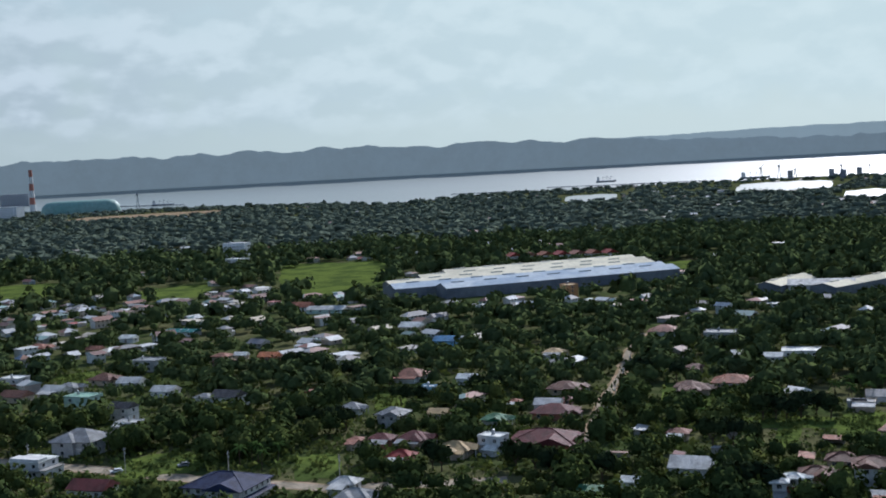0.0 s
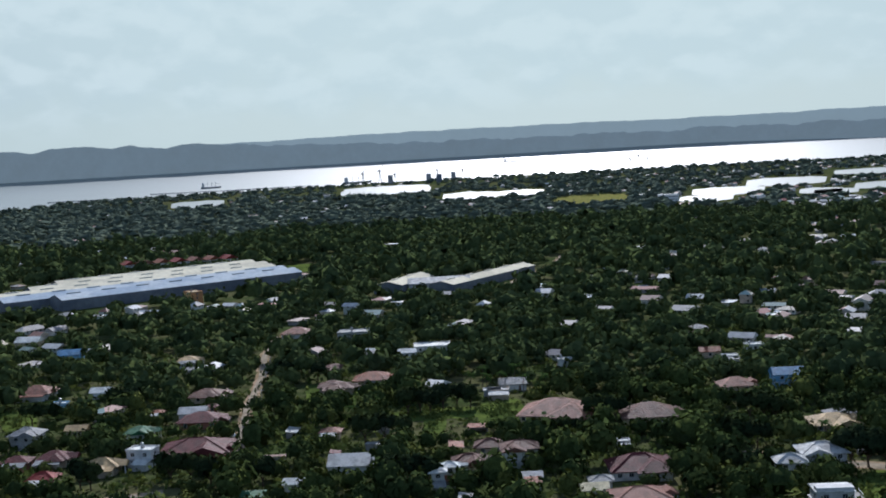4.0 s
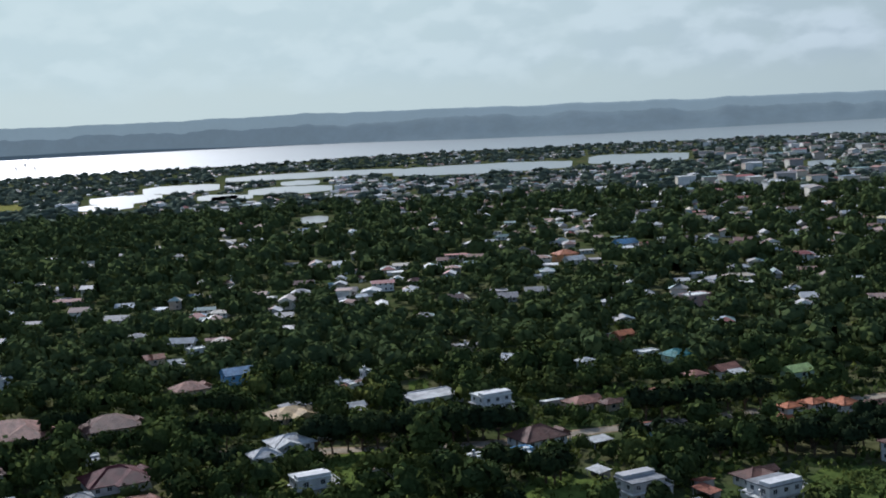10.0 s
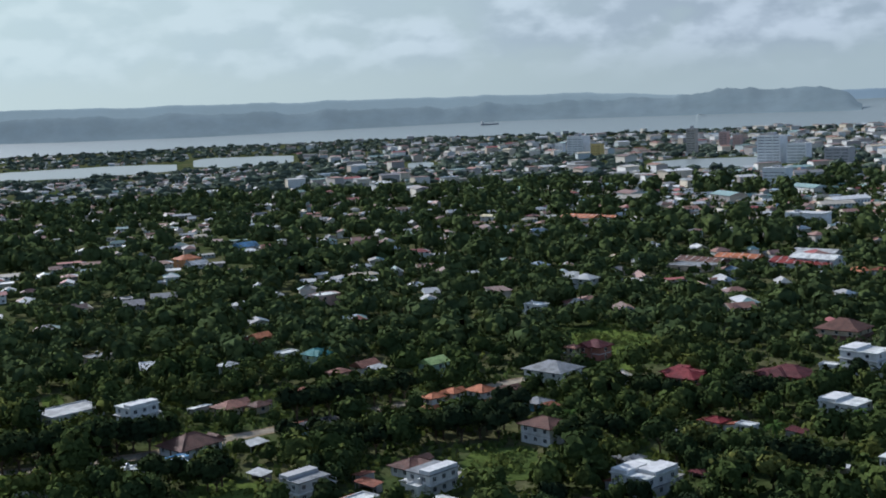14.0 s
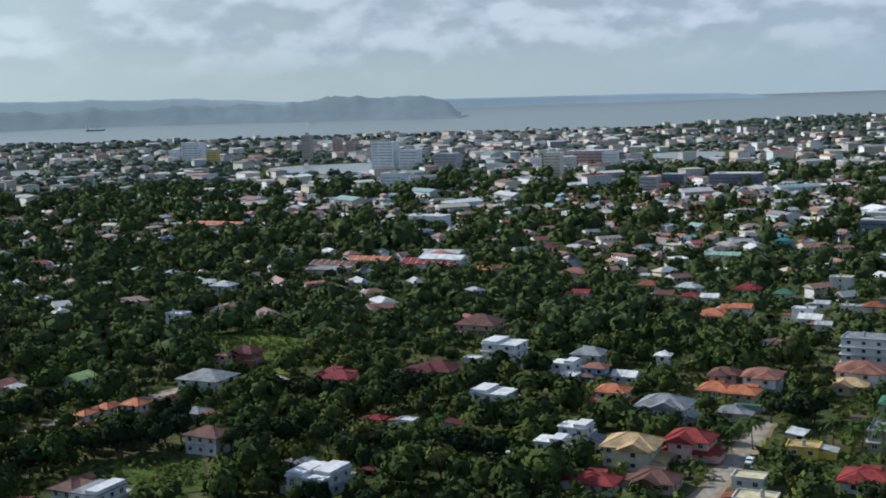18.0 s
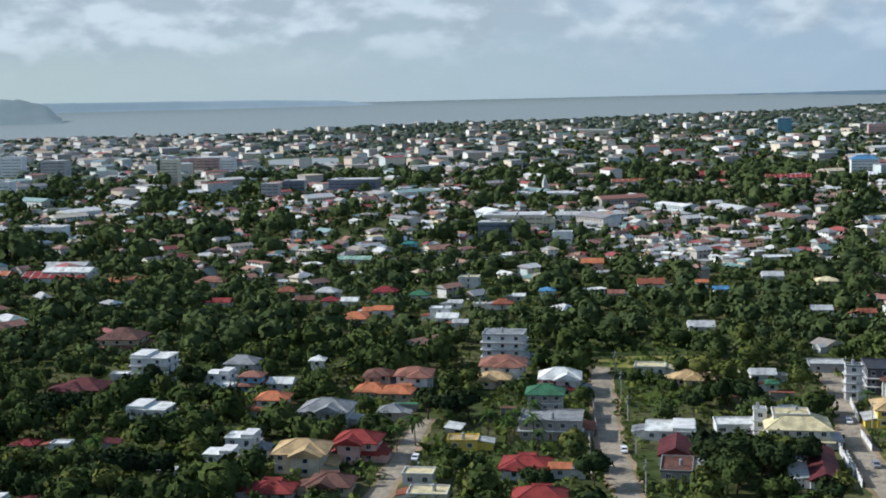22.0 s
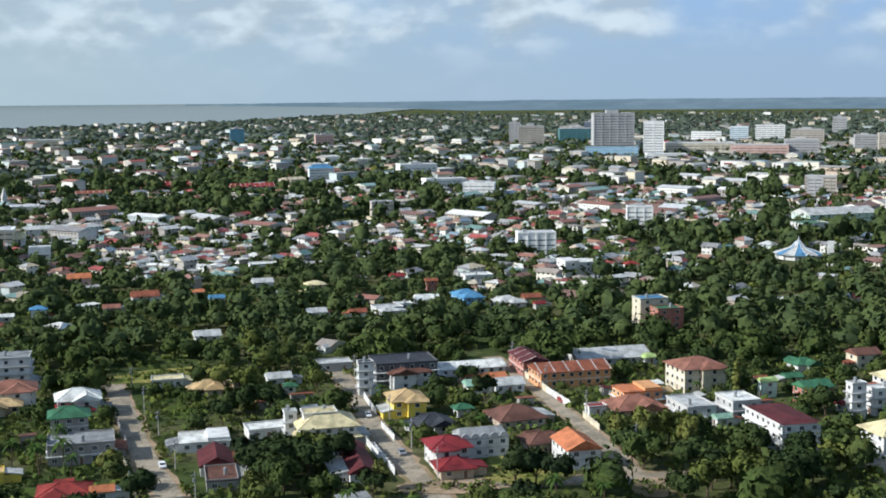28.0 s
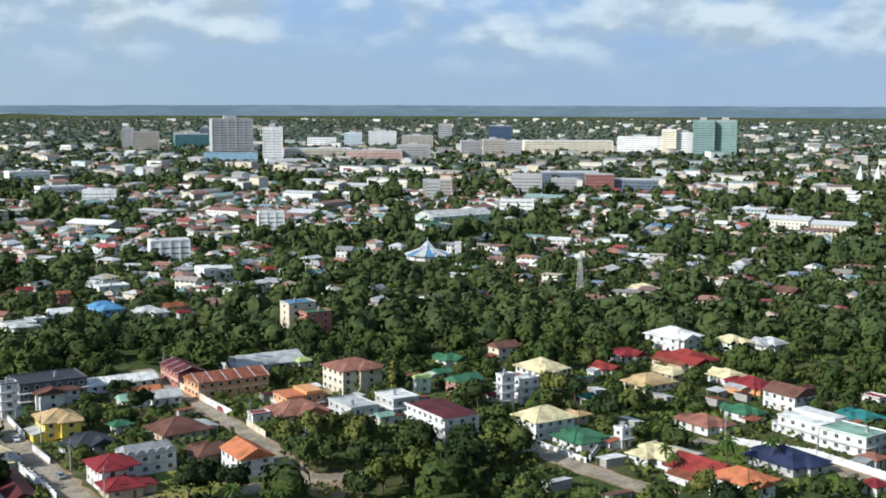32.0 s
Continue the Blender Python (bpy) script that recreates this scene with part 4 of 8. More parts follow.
house(331, 48, -19, 16.4, 20.9, 2, "h", "navy", "white", "two-storey white house with a navy blue hipped roof")
house(343, 94, -15, 9.3, 12.9, 1, "g", "maroon", "white", "single-storey white house with a maroon gabled sheet roof")
house(477, -65, -18, 10.4, 13.2, 1, "h", "brown", "tan", "single-storey tan house with a brown hipped roof")
house(630, -128, -20, 12.0, 15.1, 1, "h", "pink", "white", "single-storey white house with a faded pink hipped roof")
house(594, -152, -21, 11.0, 15.7, 2, "f", "grey", "grey", "two-storey grey house with a grey flat roof")
house(543, -180, -15, 12.2, 17.5, 1, "f", "white", "white", "single-storey white house with a white flat roof")
house(545, -150, -17, 3.5, 4.4, 1, "g", "white", "white", "single-storey white house with a white gabled sheet roof")
house(530, -164, -19, 5.8, 8.0, 1, "g", "white", "white", "single-storey white house with a white gabled sheet roof")
house(474, -137, -19, 8.7, 11.0, 1, "h", "rust", "tan", "single-storey tan house with a rust red hipped roof")
house(462, -118, -20, 7.4, 9.3, 1, "h", "brown", "tan", "single-storey tan house with a brown hipped roof")
house(384, -98, -20, 5.0, 6.2, 1, "h", "pink", "tan", "single-storey tan house with a faded pink hipped roof")
house(338, -96, -20, 10.3, 14.3, 1, "g", "silver", "white", "single-storey white house with a pale silver gabled sheet roof")
house(309, -119, -20, 3.5, 4.3, 2, "h", "white", "white", "two-storey white house with a white hipped roof")
house(420, -172, -20, 5.8, 8.3, 1, "f", "grey", "tan", "single-storey tan house with a grey flat roof")
house(493, 46, -16, 3.5, 3.5, 1, "g", "rust", "tan", "single-storey tan house with a rust red gabled sheet roof")
house(834, 102, -21, 11.9, 16.4, 1, "g", "rust", "white", "single-storey white house with a rust red gabled sheet roof")
house(811, 80, -17, 11.7, 28.3, 1, "s", "silver", "mint", "single-storey pale green hall with a pale silver long gabled sheet roof")
house(1350, 253, -18, 16.7, 23.8, 3, "f", "grey", "white", "three-storey white house with a grey flat roof")
house(1524, 253, -18, 15.1, 36.4, 1, "s", "pink", "white", "single-storey white hall with a faded pink long gabled sheet roof")
house(323, -75, -20, 4.3, 5.9, 1, "g", "white", "white", "single-storey white house with a white gabled sheet roof")
house(374, -179, -32, 19.0, 25.0, 1, "h", "pink", "tan", "single-storey tan house with a very wide faded pink hipped roof")
house(354, -205, -17, 14.5, 18.4, 1, "h", "brown", "tan", "single-storey tan house with a brown hipped roof")
house(454, -214, -15, 4.1, 5.8, 2, "f", "silver", "white", "two-storey white house with a pale silver flat roof")
house(382, -255, -15, 9.6, 12.1, 1, "h", "pink", "tan", "single-storey tan house with a faded pink hipped roof")
house(378, -275, -19, 8.4, 11.6, 2, "g", "blue", "sky", "two-storey sky blue house with a blue gabled sheet roof")
house(313, -251, -18, 11.4, 14.4, 1, "h", "tan", "tan", "single-storey tan house with a tan hipped roof")
house(322, -259, -16, 5.8, 7.2, 1, "h", "grey", "white", "single-storey white house with a grey hipped roof")
house(268, -207, -20, 6.1, 7.6, 2, "h", "silver", "white", "two-storey white house with a pale silver hipped roof")
house(274, -221, -18, 9.5, 12.0, 2, "h", "silver", "white", "two-storey white house with a pale silver hipped roof")
house(239, -201, -20, 7.5, 9.5, 2, "m", "white", "white", "two-storey white house with a white stepped flat roofs")
house(293, -172, -15, 13.2, 16.7, 1, "h", "maroon", "white", "single-storey white house with a maroon hipped roof")
house(284, -156, -17, 4.5, 5.6, 1, "h", "grey", "white", "single-storey white house with a grey hipped roof")
house(277, -151, -15, 5.2, 7.1, 1, "g", "cream", "white", "single-storey white house with a cream gabled sheet roof")
house(265, -159, -15, 11.5, 14.5, 1, "h", "pink", "tan", "single-storey tan house with a faded pink hipped roof")
house(321, -145, -16, 8.3, 10.5, 2, "h", "brown", "white", "two-storey white house with a brown hipped roof")
house(338, -141, -21, 7.0, 8.7, 1, "h", "brown", "tan", "single-storey tan house with a brown hipped roof")
house(431, -182, -16, 7.6, 10.5, 1, "g", "grey", "white", "single-storey white house with a grey gabled sheet roof")
house(421, -170, -18, 4.9, 7.0, 1, "f", "white", "grey", "single-storey grey house with a white flat roof")
house(498, -301, -19, 6.1, 7.6, 2, "h", "grey", "pink", "two-storey pink house with a grey hipped roof")
house(455, -306, -15, 5.4, 7.7, 1, "f", "white", "white", "single-storey white house with a white flat roof")
house(436, -283, -19, 4.6, 6.5, 1, "f", "white", "white", "single-storey white house with a white flat roof")
house(452, -282, -21, 6.3, 8.6, 1, "g", "rust", "tan", "single-storey tan house with a rust red gabled sheet roof")
house(305, -114, -15, 3.5, 3.7, 2, "h", "white", "white", "two-storey white house with a white hipped roof")
house(323, -129, -15, 7.1, 8.9, 1, "h", "brown", "tan", "single-storey tan house with a brown hipped roof")
house(325, -174, -15, 3.5, 3.9, 1, "f", "white", "grey", "single-storey grey house with a white flat roof")
house(321, -180, -19, 3.5, 3.7, 1, "f", "white", "grey", "single-storey grey house with a white flat roof")
house(297, -140, -18, 4.1, 5.6, 1, "g", "silver", "white", "single-storey white house with a pale silver gabled sheet roof")
house(232, -224, -17, 5.2, 7.2, 2, "g", "brown", "grey", "two-storey grey house with a brown gabled sheet roof")
house(331, -296, -16, 4.3, 6.1, 1, "f", "white", "white", "single-storey white house with a white flat roof")
house(335, -305, -19, 3.5, 3.5, 2, "f", "white", "white", "two-storey white house with a white flat roof")
house(292, -298, -17, 13.7, 19.6, 1, "f", "silver", "white", "single-storey white house with a pale silver flat roof")
house(257, -293, -15, 8.4, 10.7, 3, "m", "white", "white", "three-storey white house with a white stepped flat roofs")
house(221, -249, -18, 3.7, 5.2, 1, "f", "white", "white", "single-storey white house with a white flat roof")
house(303, -272, -18, 4.3, 5.9, 1, "g", "silver", "white", "single-storey white house with a pale silver gabled sheet roof")
house(512, -125, -20, 4.8, 5.9, 1, "h", "brown", "tan", "single-storey tan house with a brown hipped roof")
house(474, -134, -19, 11.5, 14.6, 1, "h", "rust", "tan", "single-storey tan house with a rust red hipped roof")
house(467, -115, -17, 7.9, 9.9, 1, "h", "brown", "tan", "single-storey tan house with a brown hipped roof")
house(451, -64, -16, 3.5, 3.5, 1, "h", "maroon", "brick", "single-storey brick red house with a maroon hipped roof")
house(1180, -387, -18, 5.7, 13.9, 1, "s", "white", "white", "single-storey white hall with a white long gabled sheet roof")
house(223, -277, -15, 11.5, 14.6, 1, "h", "brown", "white", "single-storey white house with a brown hipped roof")
house(240, -320, -17, 7.7, 9.6, 1, "h", "pink", "tan", "single-storey tan house with a faded pink hipped roof")
house(231, -324, -17, 4.1, 5.0, 1, "h", "brown", "tan", "single-storey tan house with a brown hipped roof")
house(225, -366, -20, 5.0, 6.2, 2, "h", "pink", "pink", "two-storey pink house with a faded pink hipped roof")
house(228, -390, -15, 7.1, 9.8, 1, "g", "pink", "white", "single-storey white house with a faded pink gabled sheet roof")
house(252, -393, -20, 6.9, 8.6, 2, "h", "teal", "mint", "two-storey pale green house with a teal hipped roof")
house(198, -390, -18, 6.9, 9.5, 2, "g", "lime", "mint", "two-storey pale green house with a lime green gabled sheet roof")
house(274, -365, -20, 4.7, 5.9, 2, "h", "silver", "white", "two-storey white house with a pale silver hipped roof")
house(306, -431, -16, 6.1, 8.4, 1, "g", "orange", "brick", "single-storey brick red house with a orange gabled sheet roof")
house(273, -403, -18, 5.9, 8.4, 1, "f", "white", "white", "single-storey white house with a white flat roof")
house(151, -392, -17, 16.2, 12.8, 2, "h", "grey", "white", "two-storey white house with a grey hipped roof")
house(173, -341, -21, 4.4, 5.5, 2, "h", "orange", "white", "two-storey white house with a orange hipped roof")
house(170, -349, -16, 4.9, 4.0, 2, "h", "orange", "white", "two-storey white house with a orange hipped roof")
house(162, -354, -18, 7.1, 5.7, 2, "h", "orange", "white", "two-storey white house with a orange hipped roof")
house(159, -368, -18, 6.5, 5.3, 1, "h", "brown", "tan", "single-storey tan house with a brown hipped roof")
house(125, -320, -19, 11.3, 9.0, 2, "h", "brown", "white", "two-storey white house with a brown hipped roof")
house(142, -355, -21, 7.0, 5.6, 1, "h", "grey", "sky", "single-storey sky blue house with a grey hipped roof")
house(150, -435, -19, 9.2, 7.4, 2, "h", "maroon", "brick", "two-storey brick red house with a maroon hipped roof")
house(157, -429, -19, 4.1, 3.5, 2, "h", "pink", "tan", "two-storey tan house with a faded pink hipped roof")
house(110, -410, -18, 9.7, 7.8, 1, "h", "crimson", "brick", "single-storey brick red house with a crimson hipped roof")
house(83, -286, -20, 12.1, 9.6, 2, "m", "white", "white", "two-storey white house with a white stepped flat roofs")
house(94, -303, -20, 6.3, 5.1, 1, "h", "grey", "grey", "single-storey grey house with a grey hipped roof")
house(136, -268, -17, 8.4, 10.7, 2, "m", "grey", "white", "two-storey white house with a grey stepped flat roofs")
house(148, -279, -18, 7.4, 9.3, 1, "h", "brown", "white", "single-storey white house with a brown hipped roof")
house(165, -251, -18, 7.9, 10.1, 2, "m", "grey", "grey", "two-storey grey house with a grey stepped flat roofs")
house(146, -247, -15, 5.7, 8.1, 1, "f", "white", "white", "single-storey white house with a white flat roof")
house(198, -309, -20, 7.0, 8.8, 1, "h", "dark", "sky", "single-storey sky blue house with a dark grey hipped roof")
house(216, -262, -16, 3.7, 5.3, 1, "f", "white", "sky", "single-storey sky blue house with a white flat roof")
house(523, -653, -21, 11.5, 14.5, 2, "h", "orange", "orange", "two-storey orange house with a orange hipped roof")
house(210, -520, -20, 9.6, 6.8, 2, "f", "white", "white", "two-storey white house with a white flat roof")
house(333, -528, -21, 10.0, 14.2, 2, "f", "white", "pink", "two-storey pink house with a white flat roof")
house(217, -606, -15, 10.8, 8.6, 2, "h", "silver", "white", "two-storey white house with a pale silver hipped roof")
house(509, -646, -20, 9.7, 13.3, 1, "g", "silver", "white", "single-storey white house with a pale silver gabled sheet roof")
house(540, -744, -19, 12.0, 16.6, 1, "g", "blue", "white", "single-storey white house with a blue gabled sheet roof")
house(515, -443, -17, 3.5, 4.6, 1, "g", "silver", "tan", "single-storey tan house with a pale silver gabled sheet roof")
house(513, -456, -15, 5.3, 7.2, 1, "g", "white", "tan", "single-storey tan house with a white gabled sheet roof")
house(350, -376, -20, 7.7, 11.0, 1, "f", "grey", "tan", "single-storey tan house with a grey flat roof")
house(337, -295, -20, 3.7, 5.3, 1, "f", "white", "white", "single-storey white house with a white flat roof")
house(332, -299, -19, 3.5, 4.2, 1, "h", "brown", "tan", "single-storey tan house with a brown hipped roof")
house(137, -263, -18, 4.1, 5.9, 1, "f", "white", "white", "single-storey white house with a white flat roof")
house(81, -348, -20, 5.1, 4.2, 1, "h", "crimson", "white", "single-storey white house with a crimson hipped roof")
house(106, -404, -15, 10.9, 8.6, 1, "h", "crimson", "brick", "single-storey brick red house with a crimson hipped roof")
house(73, -418, -17, 15.2, 12.0, 1, "h", "maroon", "brick", "single-storey brick red house with a maroon hipped roof")
house(50, -436, -20, 13.8, 10.9, 3, "m", "white", "white", "three-storey white house with a white stepped flat roofs")
house(62, -434, -15, 6.0, 4.2, 1, "f", "white", "white", "single-storey white house with a white flat roof")
house(47, -371, -21, 12.5, 9.8, 2, "m", "white", "white", "two-storey white house with a white stepped flat roofs")
house(26, -414, -19, 8.5, 6.7, 2, "m", "white", "white", "two-storey white house with a white stepped flat roofs")
house(18, -430, -20, 10.7, 8.5, 2, "h", "grey", "white", "two-storey white house with a grey hipped roof")
house(15, -407, -18, 7.0, 5.7, 2, "h", "pink", "sky", "two-storey sky blue house with a faded pink hipped roof")
house(26, -406, -21, 8.8, 6.2, 1, "f", "white", "white", "single-storey white house with a white flat roof")
house(84, -282, -19, 11.0, 8.6, 2, "m", "white", "white", "two-storey white house with a white stepped flat roofs")
house(71, -345, -20, 5.4, 3.8, 1, "f", "white", "white", "single-storey white house with a white flat roof")
house(235, -634, -17, 8.9, 7.1, 1, "h", "silver", "white", "single-storey white house with a pale silver hipped roof")
house(-32, -523, -17, 11.8, 9.4, 1, "h", "orange", "white", "single-storey white house with a orange hipped roof")
house(66, -492, -16, 17.0, 13.5, 2, "h", "brown", "tan", "two-storey tan house with a brown hipped roof")
house(121, -750, -15, 27.1, 11.3, 1, "s", "silver", "white", "single-storey white hall with a pale silver long gabled sheet roof")
house(120, -703, -17, 37.6, 15.7, 1, "s", "red", "white", "single-storey white hall with a red long gabled sheet roof")
house(180, -685, -15, 26.8, 18.8, 1, "f", "grey", "tan", "single-storey tan house with a grey flat roof")
house(162, -723, -15, 28.1, 11.7, 1, "s", "orange", "white", "single-storey white hall with a orange long gabled sheet roof")
house(87, -673, -20, 9.1, 7.3, 1, "h", "orange", "white", "single-storey white house with a orange hipped roof")
house(75, -678, -21, 7.9, 6.3, 1, "h", "rust", "white", "single-storey white house with a rust red hipped roof")
house(352, -964, -18, 35.5, 14.8, 1, "s", "orange", "white", "single-storey white hall with a orange long gabled sheet roof")
house(328, -966, -19, 17.5, 7.2, 1, "s", "orange", "tan", "single-storey tan hall with a orange long gabled sheet roof")
house(425, -943, -15, 20.1, 8.3, 2, "s", "cream", "white", "two-storey white hall with a cream long gabled sheet roof")
house(531, -1255, -19, 33.0, 13.7, 2, "s", "mint", "white", "two-storey white hall with a mint green long gabled sheet roof")
house(-87, -378, -16, 13.0, 10.3, 2, "h", "white", "white", "two-storey white house with a white hipped roof")
house(-85, -375, -19, 10.9, 8.7, 1, "h", "crimson", "tan", "single-storey tan house with a crimson hipped roof")
house(-74, -347, -18, 10.6, 8.5, 3, "h", "green", "raw", "three-storey bare concrete house with a green hipped roof")
house(-71, -328, -19, 18.0, 12.7, 2, "f", "grey", "raw", "two-storey bare concrete house with a grey flat roof")
house(-68, -394, -20, 10.3, 8.2, 1, "h", "tan", "tan", "single-storey tan house with a tan hipped roof")
house(-73, -403, -16, 15.1, 11.9, 2, "h", "pink", "white", "two-storey white house with a faded pink hipped roof")
house(-79, -428, -21, 15.2, 10.6, 4, "f", "grey", "white", "four-storey white house with a grey flat roof")
house(-28, -398, -17, 8.4, 6.7, 2, "h", "brown", "tan", "two-storey tan house with a brown hipped roof")
house(-40, -395, -15, 11.7, 9.3, 2, "h", "pink", "white", "two-storey white house with a faded pink hipped roof")
house(-24, -387, -19, 9.6, 7.7, 1, "h", "orange", "white", "single-storey white house with a orange hipped roof")
house(-32, -383, -21, 10.3, 8.2, 1, "h", "orange", "tan", "single-storey tan house with a orange hipped roof")
house(-7, -356, -18, 14.6, 11.6, 2, "h", "grey", "white", "two-storey white house with a grey hipped roof")
house(-27, -358, -18, 6.7, 5.4, 1, "h", "grey", "tan", "single-storey tan house with a grey hipped roof")
house(-13, -319, -20, 11.4, 9.1, 2, "d", "red", "pink", "two-storey pink house with a red two-tier hipped roof")
house(3, -313, -15, 13.7, 10.9, 2, "h", "tan", "cream", "two-storey cream house with a tan hipped roof")
house(19, -330, -19, 8.3, 6.6, 2, "m", "white", "white", "two-storey white house with a white stepped flat roofs")
house(25, -315, -17, 8.0, 6.4, 2, "m", "white", "white", "two-storey white house with a white stepped flat roofs")
house(9, -373, -16, 9.3, 7.5, 2, "h", "orange", "white", "two-storey white house with a orange hipped roof")
house(5, -406, -18, 8.2, 6.0, 1, "g", "white", "white", "single-storey white house with a white gabled sheet roof")
house(-8, -413, -16, 4.3, 3.5, 3, "h", "white", "white", "three-storey white house with a white hipped roof")
house(-3, -291, -19, 10.5, 8.4, 1, "h", "brown", "tan", "single-storey tan house with a brown hipped roof")
house(12, -289, -17, 10.0, 8.0, 1, "h", "red", "white", "single-storey white house with a red hipped roof")
house(-26, -293, -18, 7.9, 5.5, 1, "f", "cream", "white", "single-storey white house with a cream flat roof")
house(-26, -277, -17, 9.8, 6.9, 1, "f", "cream", "white", "single-storey white house with a cream flat roof")
house(-43, -321, -16, 8.6, 6.1, 1, "f", "tan", "yellow", "single-storey yellow house with a tan flat roof")
house(-55, -294, -21, 12.0, 9.5, 1, "h", "red", "white", "single-storey white house with a red hipped roof")
house(-63, -289, -17, 5.4, 4.0, 1, "g", "orange", "white", "single-storey white house with a orange gabled sheet roof")
house(-50, -259, -16, 11.7, 9.3, 2, "h", "red", "white", "two-storey white house with a red hipped roof")
house(-125, -396, -21, 10.8, 7.6, 1, "f", "cream", "white", "single-storey white house with a cream flat roof")
house(-132, -377, -20, 9.5, 7.6, 1, "h", "tan", "tan", "single-storey tan house with a tan hipped roof")
house(-147, -383, -16, 8.9, 7.1, 1, "h", "cream", "tan", "single-storey tan house with a cream hipped roof")
house(-158, -375, -17, 8.2, 6.0, 1, "g", "silver", "white", "single-storey white house with a pale silver gabled sheet roof")
house(-155, -361, -16, 3.6, 3.5, 1, "h", "green", "white", "single-storey white house with a green hipped roof")
house(-186, -384, -20, 12.1, 8.5, 1, "f", "silver", "grey", "single-storey grey house with a pale silver flat roof")
house(-104, -318, -21, 14.0, 11.0, 1, "m", "white", "white", "single-storey white house with stepped pale flat roofs")
house(-124, -318, -15, 11.8, 8.3, 1, "f", "white", "white", "single-storey white house with a white flat roof")
house(-136, -303, -20, 16.7, 13.2, 2, "h", "cream", "white", "two-storey white house with a cream hipped roof")
house(-135, -305, -20, 9.9, 7.0, 3, "f", "cream", "white", "three-storey white house with a cream flat roof")
house(-128, -310, -19, 3.5, 3.5, 3, "f", "white", "white", "three-storey white house with a white flat roof")
house(-98, -297, -22, 9.0, 15.0, 1, "g", "maroon", "white", "single-storey white house with a maroon gabled sheet roof")
house(-93, -283, -22, 8.0, 13.0, 1, "f", "brown", "raw", "single-storey bare concrete house with a brown flat roof")
house(-129, -274, -22, 7.5, 28.0, 1, "g", "maroon", "white", "single-storey white house with a long maroon sheet roof")
house(-175, -344, -19, 5.0, 3.5, 4, "f", "dark", "white", "four-storey white house with a dark grey flat roof")
house(-195, -351, -21, 21.8, 15.3, 3, "f", "dark", "dark", "three-storey black house with a dark grey flat roof")
house(-194, -347, -19, 14.3, 11.3, 2, "h", "brown", "white", "two-storey white house with a brown hipped roof")
house(-172, -314, -21, 10.5, 11.5, 2, "h", "tan", "yellow", "two-storey bright yellow house with a tan hipped roof")
house(-168, -293, -17, 10.5, 8.4, 1, "h", "dark", "grey", "single-storey grey house with a dark grey hipped roof")
house(-185, -301, -16, 4.9, 4.0, 1, "h", "green", "white", "single-storey white house with a green hipped roof")
house(-152, -263, -20, 10.5, 10.0, 2, "h", "crimson", "white", "two-storey white house with a crimson hipped roof")
house(-147, -253, -21, 9.0, 8.0, 1, "h", "crimson", "tan", "single-storey tan house with a crimson hipped roof")
house(-223, -349, -20, 24.5, 10.2, 1, "s", "white", "white", "single-storey white hall with a white long gabled sheet roof")
house(-213, -338, -18, 4.7, 3.5, 1, "g", "orange", "tan", "single-storey tan house with a orange gabled sheet roof")
house(-208, -324, -20, 8.4, 6.1, 1, "g", "mint", "white", "single-storey white house with a mint green gabled sheet roof")
house(-217, -319, -20, 10.3, 7.5, 1, "g", "silver", "white", "single-storey white house with a pale silver gabled sheet roof")
house(-165, -265, -21, 14.0, 9.5, 2, "a", "grey", "white", "two-storey white house with a row of grey arched gables")
house(-242, -315, -20, 26.0, 13.0, 2, "s", "rust", "orange", "two-storey orange hall with a rust red long gabled sheet roof")
house(-218, -329, -20, 9.0, 6.0, 1, "g", "orange", "white", "single-storey white house with an orange gabled sheet roof")
house(-277, -333, -21, 29.0, 16.0, 1, "s", "silver", "grey", "single-storey grey hall with a pale silver long gabled sheet roof")
house(-242, -338, -22, 9.5, 19.0, 2, "s", "maroon", "brick", "two-storey brick red hall with a maroon long gabled sheet roof")
house(-287, -321, -15, 5.4, 4.4, 1, "h", "lime", "white", "single-storey white house with a lime green hipped roof")
house(-193, -284, -15, 14.5, 13.0, 1, "h", "brown", "tan", "single-storey tan house with a wide brown hipped roof")
house(-183, -258, -16, 12.0, 8.5, 1, "h", "brown", "tan", "single-storey tan house with a brown hipped roof")
house(-181, -242, -22, 9.5, 14.0, 2, "g", "orange", "white", "two-storey white house with a bright orange gabled sheet roof")
house(-239, -278, -21, 13.1, 10.3, 2, "m", "orange", "orange", "two-storey orange house with a orange stepped flat roofs")
house(-231, -271, -21, 16.2, 12.8, 1, "h", "pink", "tan", "single-storey tan house with a faded pink hipped roof")
house(-220, -277, -20, 5.9, 4.1, 1, "f", "red", "white", "single-storey white house with a red flat roof")
house(-272, -283, -18, 16.0, 14.0, 3, "h", "pink", "cream", "three-storey cream house with a faded pink hipped roof")
house(-251, -279, -19, 5.9, 4.3, 1, "g", "tan", "yellow", "single-storey yellow house with a tan gabled sheet roof")
house(-240, -255, -21, 9.5, 15.5, 2, "f", "silver", "grey", "two-storey grey house with a pale silver flat roof")
house(-256, -250, -21, 9.5, 12.0, 2, "f", "white", "grey", "two-storey grey house with a white flat roof")
house(-242, -244, -18, 5.0, 3.7, 1, "g", "mint", "white", "single-storey white house with a mint green gabled sheet roof")
house(-242, -221, -22, 12.0, 22.5, 3, "p", "maroon", "white", "three-storey white apartment house with a dark maroon roof and balconies")
house(-282, -260, -20, 5.1, 3.7, 2, "g", "lime", "mint", "two-storey pale green house with a lime green gabled sheet roof")
